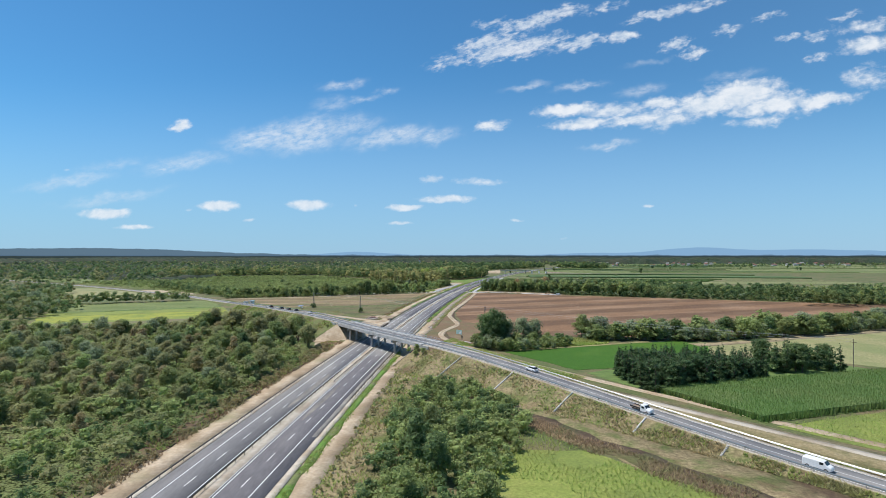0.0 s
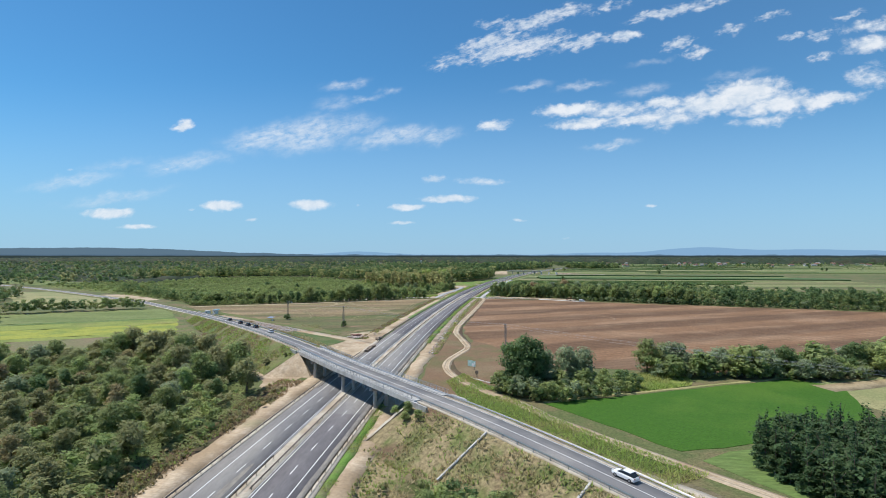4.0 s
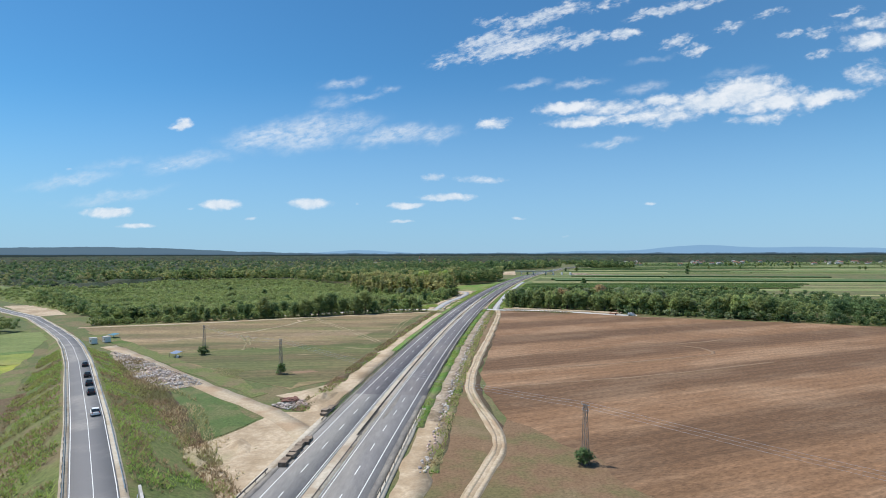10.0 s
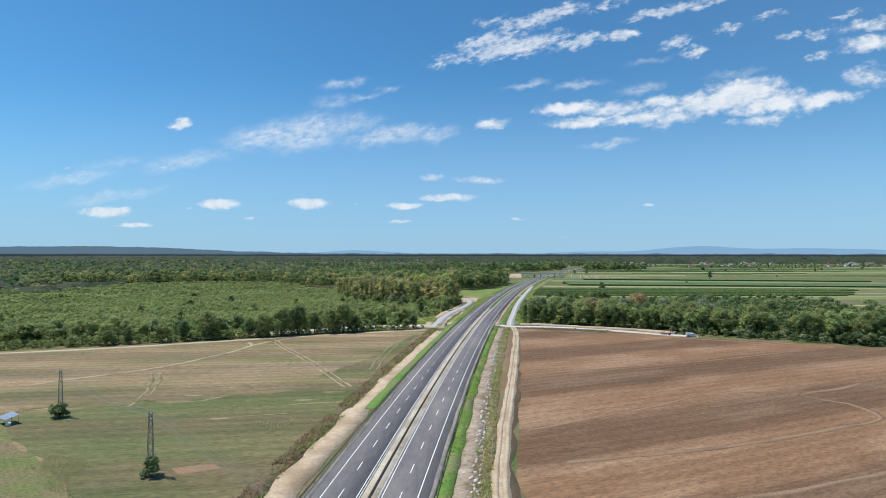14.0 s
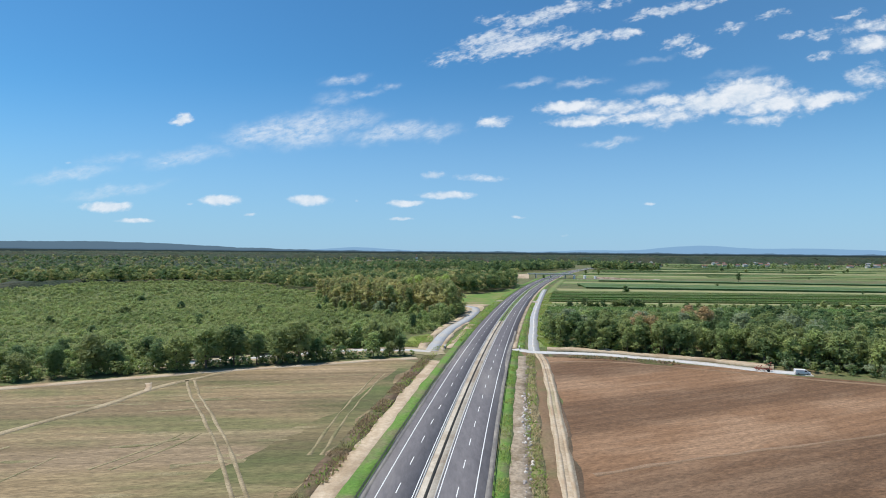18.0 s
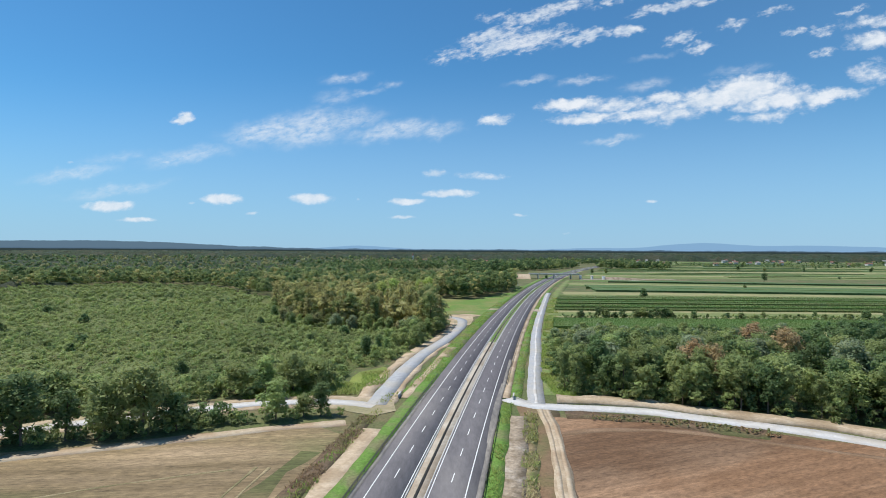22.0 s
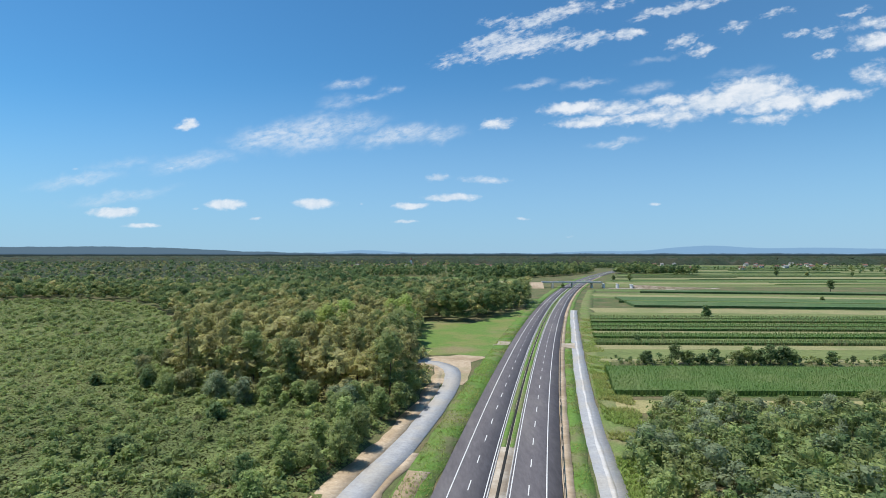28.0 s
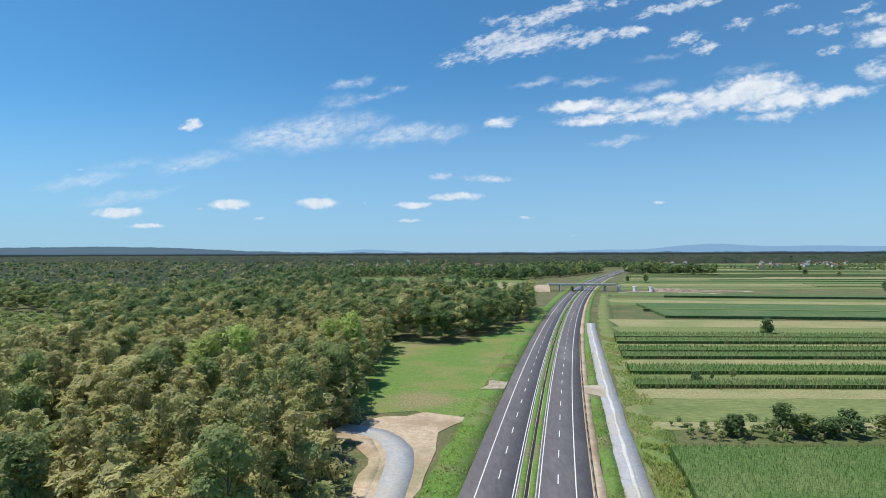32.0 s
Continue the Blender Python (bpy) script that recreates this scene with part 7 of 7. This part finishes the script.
for (x0, y0), (x1, y1) in zip(PYLONS, PYLONS[1:] + [(150, 194)]):
    for o, z in ((-.88, 11.9), (.88, 11.9), (.69, 10.8)):
        ax, ay = .67 * o, .74 * o
        wire((x0 + ax, y0 + ay, z), (x1 + ax, y1 + ay, z if x1 < 100 else z - 1.5), 1.6)
# added pole, mostly out of view, so that the wires have an end
end = empty("wooden_pole", Matrix.Translation((150, 194, 0)) @ Matrix.Rotation(.74, 4, "Z"), "plain wooden power pole behind the spruces", "pole")
bm = bmesh.new()
tube(bm, (0, 0, -.3), (0, 0, 10.5), .16, .11, 8)
part("shaft", bm, M["timber"], end)
bm = bmesh.new()
box(bm, -.06, .06, -1, 1, 9.2, 9.35)
part("cross_arm", bm, M["timber"], end)


# site boards
def board(x, y, rz, w, h, z0, mat, label, torn=True):
    ob = empty("sign_board", Matrix.Translation((x, y, 0)) @ Matrix.Rotation(rz, 4, "Z"), label, "sign")
    for k in (-.36, .36):
        bm = bmesh.new()
        box(bm, k * w - .06, k * w + .06, -.05, .05, -.2, z0 + h * .9)
        part("post", bm, M["timber"], ob)
    bm = bmesh.new()
    box(bm, -w / 2, w / 2, -.11, -.06, z0, z0 + h, bevel=.01)
    panel = part("panel", bm, mat, ob, "faded panel")
    if torn:
        for i, (a, b, c, d) in enumerate(((.02, .30, .05, .55), (.28, .42, .35, .8), (-.40, -.05, .74, .80), (-.40, -.1, .60, .65))):
            bm = bmesh.new()
            box(bm, a * w, b * w, -.122, -.112, z0 + c * h, z0 + d * h)
            part("pale_bar", bm, M["white_paint"], panel)
    return ob


board(8.2, 268.8, -.75, 3.6, 2.1, 1.1, M["teal"], "faded teal site board with torn white patches on two posts")
def shelter(x, y, rz, w, d, h, mat, label):
    """A sagging sheet over four thin posts."""
    ob = empty("tarp_shelter", Matrix.Translation((x, y, 0)) @ Matrix.Rotation(rz, 4, "Z"), label, "shelter", "shelters of the building site")
    for a, b, k in ((-1, -1, .72), (1, -1, .78), (1, 1, 1.0), (-1, 1, .96)):
        bm = bmesh.new()
        tube(bm, (a * w * .46, b * d * .46, -.1), (a * w * .46, b * d * .46, h * k), .05, n=6)
        part("post", bm, M["timber"], ob)
    bm = bmesh.new()
    n = 9
    for lift in (0, -.03):
        g = [[bm.verts.new(((i / (n - 1) - .5) * w, (j / (n - 1) - .5) * d, h * (.86 + .14 * (j / (n - 1) * 2 - 1)) + lift - .22 * math.sin(math.pi * i / (n - 1)) * math.sin(math.pi * j / (n - 1)) + .07 * noise.noise((i * .9, j * .9, x)))) for j in range(n)] for i in range(n)]
        for i in range(n - 1):
            for j in range(n - 1):
                bm.faces.new((g[i][j], g[i + 1][j], g[i + 1][j + 1], g[i][j + 1]))
    part("sheet", bm, mat, ob, "faded sagging sheet")
    return ob


shelter(-110, 409.5, -.55, 4.4, 3.0, 2.2, M["blue_board"], "grey blue sheet over four posts beside the site road")
shelter(-165, 458, -.5, 5.2, 3.2, 2.0, M["teal_sheet"], "teal sheet over four posts beside the site cabins")
stand = empty("marker_stand", Matrix.Translation((9.2, 256.2, 0)), "small brown wooden marker with a round board", "marker")
for x, y in ((-.4, 0), (.4, 0), (0, .4)):
    bm = bmesh.new()
    tube(bm, (x, y, -.1), (x * .3, y * .3, 1.3), .05, n=5)
    part("leg", bm, M["timber"], stand)
bm = bmesh.new()
bmesh.ops.create_cone(bm, cap_ends=True, segments=16, radius1=.6, radius2=.6, depth=.06, matrix=Matrix.Translation((0, -.1, 1.75)) @ Matrix.Rotation(1.35, 4, "X"))
part("round_board", bm, M["timber"], stand)
for i in range(11):
    bm = bmesh.new()
    vs = bmesh.ops.create_icosphere(bm, subdivisions=1, radius=.32)["verts"]
    for v in vs:
        v.co = Vector((v.co.x * 1.5, v.co.y * .8, v.co.z * .7)) * (.8 + .3 * noise.noise(v.co * 3 + Vector((i, 0, 0))))
    ob = part("white_stone", bm, M["white_paint"])
    ob.matrix_basis = Matrix.Translation((7.6 + i * .55, 255 - i * .66, .15)) @ Matrix.Rotation(-.8, 4, "Z")
    tagged(ob, "whitewashed stone in a row beside the dirt track", "stone", "row of white stones")
bm = bmesh.new()
box(bm, -.5, .5, -.35, .35, 0, 1.0, Matrix.Translation((-108.6, 407.6, 0)) @ Matrix.Rotation(.3, 4, "Y"), bevel=.08)
tagged(part("white_sack", bm, M["white_paint"]), "white bulk sack leaning by the site board", "sack")

# site cabins
for i, (x, y) in enumerate(((-163.5, 440.5), (-160.0, 444.6))):
    ob = empty("site_cabin", Matrix.Translation((x, y, .05)) @ Matrix.Rotation(-.72, 4, "Z"), "white metal site cabin beside the country road", "cabin", "site cabins")
    bm = bmesh.new()
    box(bm, -1.8, 1.8, -1.2, 1.2, .15, 2.6, bevel=.05)
    part("body", bm, M["white_paint"], ob)
    bm = bmesh.new()
    box(bm, -1.9, 1.9, -1.3, 1.3, 2.6, 2.75, bevel=.03)
    part("roof", bm, M["concrete"], ob)
    bm = bmesh.new()
    box(bm, -1.5, -.6, -1.24, -1.18, .2, 2.2)
    part("door", bm, M["concrete"], ob)
    bm = bmesh.new()
    box(bm, .3, 1.4, -1.24, -1.18, 1.1, 2.0)
    part("window", bm, M["glass_dark"], ob)


# heaps of broken stone
def rubble(poly, gap, r, label, seed, height=.5, mat="stone"):
    X, Y = scatter(poly, gap, seed)
    rng = random.Random(seed)
    V, F, k = [], [], 0
    base = bmesh.new()
    bmesh.ops.create_icosphere(base, subdivisions=1, radius=1)
    bv, bf = np.array([v.co[:] for v in base.verts]), np.array([[v.index for v in f.verts] for f in base.faces])
    base.free()
    g = np.random.default_rng(seed)
    for x, y in zip(X, Y):
        q = g.uniform(*r)
        z = max(0, height * (.6 + noise.noise((x * .25, y * .25, 3))))
        V.append(bv * g.uniform(.6, 1.25, bv.shape) * (q, q, q * .75) + (x, y, z))
        F.append(bf + k)
        k += len(bv)
    return tagged(new("rubble_heap", raw_mesh("rubble_heap", np.concatenate(V), np.concatenate(F), M[mat])), label, "rubble", kind="stuff")


RUB = [(-143, 421), (-130, 412.5), (-110, 395), (-92, 379), (-79, 366), (-85, 358.5), (-105, 373), (-124, 397)]
area("rubble_soil", RUB, .11, M["rubble_soil"], "stony soil under the rubble", 1.6, "soil", seed=81)
rubble(RUB, .9, (.12, .42), "spread of broken grey and reddish stone beside the site road", 7, .42)
rubble([(-112, 390), (-100, 384), (-88, 371), (-84, 362), (-96, 366), (-108, 378)], 1.3, (.3, .62), "larger broken slabs among the rubble", 17, .5)
rubble([(-48, 346), (-42, 347), (-40, 342), (-44, 338), (-50, 341)], .7, (.2, .5), "small heap of grey stone debris", 8, .4)
rubble([(-49, 347), (-45, 348.5), (-43, 345), (-47, 343)], .6, (.25, .5), "small heap of reddish brick debris", 9, .9, "roof_tile")
X, Y = strip_points(300, 520, 16.3, 18.3, 420)
g9 = np.random.default_rng(9)
ico = bmesh.new()
bmesh.ops.create_icosphere(ico, subdivisions=1, radius=1)
IV, IF = np.array([v.co[:] for v in ico.verts]), np.array([[v.index for v in f.verts] for f in ico.faces])
ico.free()
V = np.concatenate([IV * g9.uniform(.6, 1.2, IV.shape) * g9.uniform(.15, .5) + (x, y, .12) for x, y in zip(X, Y)])
F = np.concatenate([IF + i * len(IV) for i in range(len(X))])
tagged(new("loose_stones", raw_mesh("loose_stones", V, F, M["stone"])), "loose pale stones along the verge", "stones", kind="stuff")


# soil heaps: low, uneven mounds
def mound(name, x, y, lx, ly, h, rz, mat, label):
    bm = bmesh.new()
    n, rings = 22, 7
    rows = []
    for r in range(rings + 1):
        t = r / rings
        row = []
        for i in range(n):
            a = 2 * math.pi * i / n
            k = 1 + .22 * noise.noise((math.cos(a) * 1.7 + x, math.sin(a) * 1.7 + y, 2))
            z = h * (1 - t) ** 1.1 * (1 + .45 * noise.noise((math.cos(a) * t * 3 + x, math.sin(a) * t * 3, 5))) - .08 * t
            row.append(bm.verts.new((math.cos(a) * lx * t * k + (0 if r else i * 1e-4), math.sin(a) * ly * t * k, z if r else h)))
        rows.append(row)
    for A, B in zip(rows[1:], rows[2:]):
        for i in range(n):
            bm.faces.new((A[i], A[(i + 1) % n], B[(i + 1) % n], B[i]))
    bm.faces.new(rows[1])
    for v in rows[0]:
        bm.verts.remove(v)
    ob = part(name, bm, mat)
    ob.matrix_basis = Matrix.Translation((x, y, 0)) @ Matrix.Rotation(rz, 4, "Z")
    return tagged(ob, label, "soil heap")


mound("soil_mound", -38, 349, 9, 3.2, 1.6, 1.3, M["sand"], "long heap of sandy soil beside the motorway")
mound("soil_mound", -47, 312, 7, 2.6, 1.1, 2.1, M["sand"], "low heap of dug sandy soil beside the motorway")
mound("soil_mound", -52, 303, 6, 2.2, .9, 2.3, M["sand"], "low heap of dug sandy soil beside the motorway")
mound("soil_mound", 49, 587.5, 8, 2.6, 1.3, -.1, M["sand"], "pale dug soil heap along the gravel road")
mound("soil_mound", 64, 583.5, 8, 2.4, 1.2, -.25, M["sand"], "pale dug soil heap along the gravel road")
mound("soil_mound", 82, 575, 9, 2.2, 1.1, -.45, M["sand"], "pale dug soil heap along the gravel road")
mound("soil_mound", -60, 304, 9, 2.2, 1.5, 2.2, M["sand"], "steep cut of pale sandy soil below the bank")


# stacked timber and pallets on the carriageway's edge
def timber_stack(p, rz, n, label):
    ob = empty("timber_stack", Matrix.Translation(p) @ Matrix.Rotation(rz, 4, "Z"), label, "timber", "stacks on the hard shoulder")
    r = random.Random(n)
    for i in range(n):
        bm = bmesh.new()
        l, h = r.uniform(1.4, 2.2), r.uniform(.45, .95)
        m_ = Matrix.Translation(((i - n / 2) * 2.0, r.uniform(-.35, .35), 0)) @ Matrix.Rotation(r.uniform(-.25, .25), 4, "Z")
        box(bm, -l / 2, l / 2, -.75, .75, 0, h * .3, m_)
        bundle = part("bundle", bm, M["timber"], ob)
        for j in (1, 2):
            bm = bmesh.new()
            box(bm, -l / 2, l / 2, -.75, .75, h * (j - .02) / 3, h * (j + .9) / 3, m_ @ Matrix.Rotation(r.uniform(-.05, .05), 4, "Z"))
            part("layer", bm, M["timber"], bundle)
    return ob


def heading(y):
    return math.atan2(1, (hw(y + 1) - hw(y - 1)) / 2)


timber_stack((*hwo(308, -9.9), ROAD_Z), heading(308), 8, "row of stacked timber bundles on the hard shoulder")
timber_stack((*hwo(336, -12.6), .25), heading(336), 4, "short row of stacked timber on bare soil")

# rusty machine at the end of the gravel road
mach = empty("farm_machine", Matrix.Translation((108.5, 549.5, .1)) @ Matrix.Rotation(-.4, 4, "Z"), "rusty red farm machine with a raised arm", "machine")
rm = random.Random(3)
bm = bmesh.new()
for y in (-.8, .8):
    box(bm, -3, 2.4, y - .1, y + .1, .7, .95)
for x in (-2.6, -.4, 2.0):
    box(bm, x - .1, x + .1, -1.1, 1.1, .7, .95)
part("frame", bm, M["red_steel"], mach)
for i in range(10):
    bm = bmesh.new()
    x, y = rm.uniform(-2.8, 2), rm.choice((-1, -.4, .4, 1))
    tube(bm, (x, y, .85), (x - .3, y, 0), .06, n=5)
    part("tine", bm, M["red_steel"], mach)
for a, b in (((1.5, 0, .9), (2.2, 0, 3.2)), ((2.2, 0, 3.2), (.2, 0, 2.0)), ((-1.5, -.6, .9), (-.8, -.4, 2.1)), ((-2.6, .5, .9), (-1.5, .6, 1.8))):
    bm = bmesh.new()
    tube(bm, a, b, .13, .1, 6)
    part("arm", bm, M["red_steel"], mach)
for x, y in ((1.2, -1.2), (1.2, 1.2)):
    w_ = child("wheel", WHEEL_TYRE, mach, Matrix.Translation((x, y, .5)) @ Matrix.Scale(1.55, 4))
    child("rim", WHEEL_RIM, w_, Matrix.Translation((0, .08, 0)))

# concrete head walls of the culverts beside the service roads
for x, y, rz, lb in ((28.2, 588, 1.4, "pale concrete culvert head wall at the junction"), (-3.2, 589, 1.45, "pale concrete culvert head wall at the service road")):
    bm = bmesh.new()
    box(bm, -1.8, 1.8, -.15, .15, -.1, 1.0, bevel=.03)
    box(bm, -1.9, 1.9, -.22, .22, 1.0, 1.12, bevel=.02)
    ob = part("culvert_wall", bm, M["concrete"])
    ob.matrix_basis = Matrix.Translation((x, y, 0)) @ Matrix.Rotation(rz, 4, "Z")
    tagged(ob, lb, "wall")

# pale dusty soil carried across the motorway
for o0, o1, lb in ((-18, -11.2, "pale soil patch beside the crossing"), (11.2, 17.5, "pale soil patch beside the crossing")):
    area("soil_patch", [hwo(795, o0), hwo(806, o0 + 1), hwo(805, o1), hwo(797, o1)] if o0 < 0 else [hwo(797, o0), hwo(805, o0), hwo(808, o1), hwo(794, o1)], .26, M["sand_pale"], lb, 1.9, "soil")
M["dust"] = material("dusty_asphalt", ((.205, .190, .170), (.160, .149, .140), (.25, .228, .198)), .7, .25, rough=.9, bump=.1, stretch=(1, .3, 1), fine=1.2, famp=.3)
def smear(y0, y1, a, b, seed):
    """A drift of dust with thinning ends."""
    rows_ = [(math.sin(math.pi * (i + .5) / 11) ** .6, y0 + (y1 - y0) * i / 10) for i in range(11)]
    mid, half = (a + b) / 2, (b - a) / 2
    area("dust_patch", [hwo(y, mid + half * k) for k, y in rows_] + [hwo(y, mid - half * k) for k, y in rows_[::-1]], ROAD_Z + .006, M["dust"], "pale dust on the asphalt", 1.5, "dust", seed=seed, depth=.004)


for y0, y1, a, b in ((142, 182, -4.6, -3.0), (132, 168, 2.8, 4.2), (330, 352, 2.6, 3.8), (555, 605, 9.2, 10.4)):
    smear(y0, y1, a, b, int(y0))
for a, b, y0, y1 in ((9.9, 10.95, 360, 640), (-10.95, -9.9, 240, 600), (9.6, 10.95, 120, 352)):
    ribbon("dusty_shoulder", along(y0, y1, 5), a, b, ROAD_Z + .005, M["dust"], .2, "pale dust on the hard shoulder", "dust", depth=.004, seed=int(y0 + 3))


# far villages
def house(x, y, rz, w, d, h, mat, label):
    ob = empty("house", Matrix.Translation((x, y, 0)) @ Matrix.Rotation(rz, 4, "Z"), label, "house", "houses of the far villages")
    bm = bmesh.new()
    box(bm, -w / 2, w / 2, -d / 2, d / 2, 0, h)
    part("wall", bm, M["plaster"], ob)
    bm = bmesh.new()
    e = .5
    A = [bm.verts.new(v) for v in ((-w / 2 - e, -d / 2 - e, h), (-w / 2 - e, d / 2 + e, h), (-w / 2 - e, 0, h + d * .42))]
    B = [bm.verts.new(v) for v in ((w / 2 + e, -d / 2 - e, h), (w / 2 + e, d / 2 + e, h), (w / 2 + e, 0, h + d * .42))]
    bm.faces.new(A)
    bm.faces.new(B[::-1])
    for i, j in ((0, 1), (1, 2), (2, 0)):
        bm.faces.new((A[i], B[i], B[j], A[j]))
    roof = part("roof", bm, mat, ob)
    bm = bmesh.new()
    box(bm, w * .2, w * .2 + .7, -.35, .35, h + d * .2, h + d * .5)
    part("chimney", bm, M["plaster"], roof)
    for k in (-.28, .1, .34):
        bm = bmesh.new()
        box(bm, k * w, k * w + 1.1, -d / 2 - .04, -d / 2 + .02, h * .35, h * .7)
        part("window", bm, M["glass_dark"], ob)
    return ob


rh = random.Random(17)
for i in range(66):
    far = i % 3 == 0
    x, y = (rh.uniform(-260, 220), rh.uniform(1900, 2250)) if far else (rh.uniform(620, 1800), rh.uniform(1880, 2420))
    house(x, y, rh.uniform(-.6, .6), rh.uniform(9, 15), rh.uniform(8, 10), rh.uniform(3.5, 6.5), M["roof_tile"] if rh.random() < .75 else M["concrete_dark"], "distant pale house with a pitched roof")
tower = empty("church_tower", Matrix.Translation((-95, 2150, 0)), "distant white church tower with a pointed spire", "church")
bm = bmesh.new()
box(bm, -3, 3, -3, 3, 0, 20)
part("shaft", bm, M["white_paint"], tower)
bm = bmesh.new()
bmesh.ops.create_cone(bm, cap_ends=True, segments=8, radius1=3.4, radius2=.1, depth=11, matrix=Matrix.Translation((0, 0, 25.5)))
part("spire", bm, M["roof_tile"], tower)
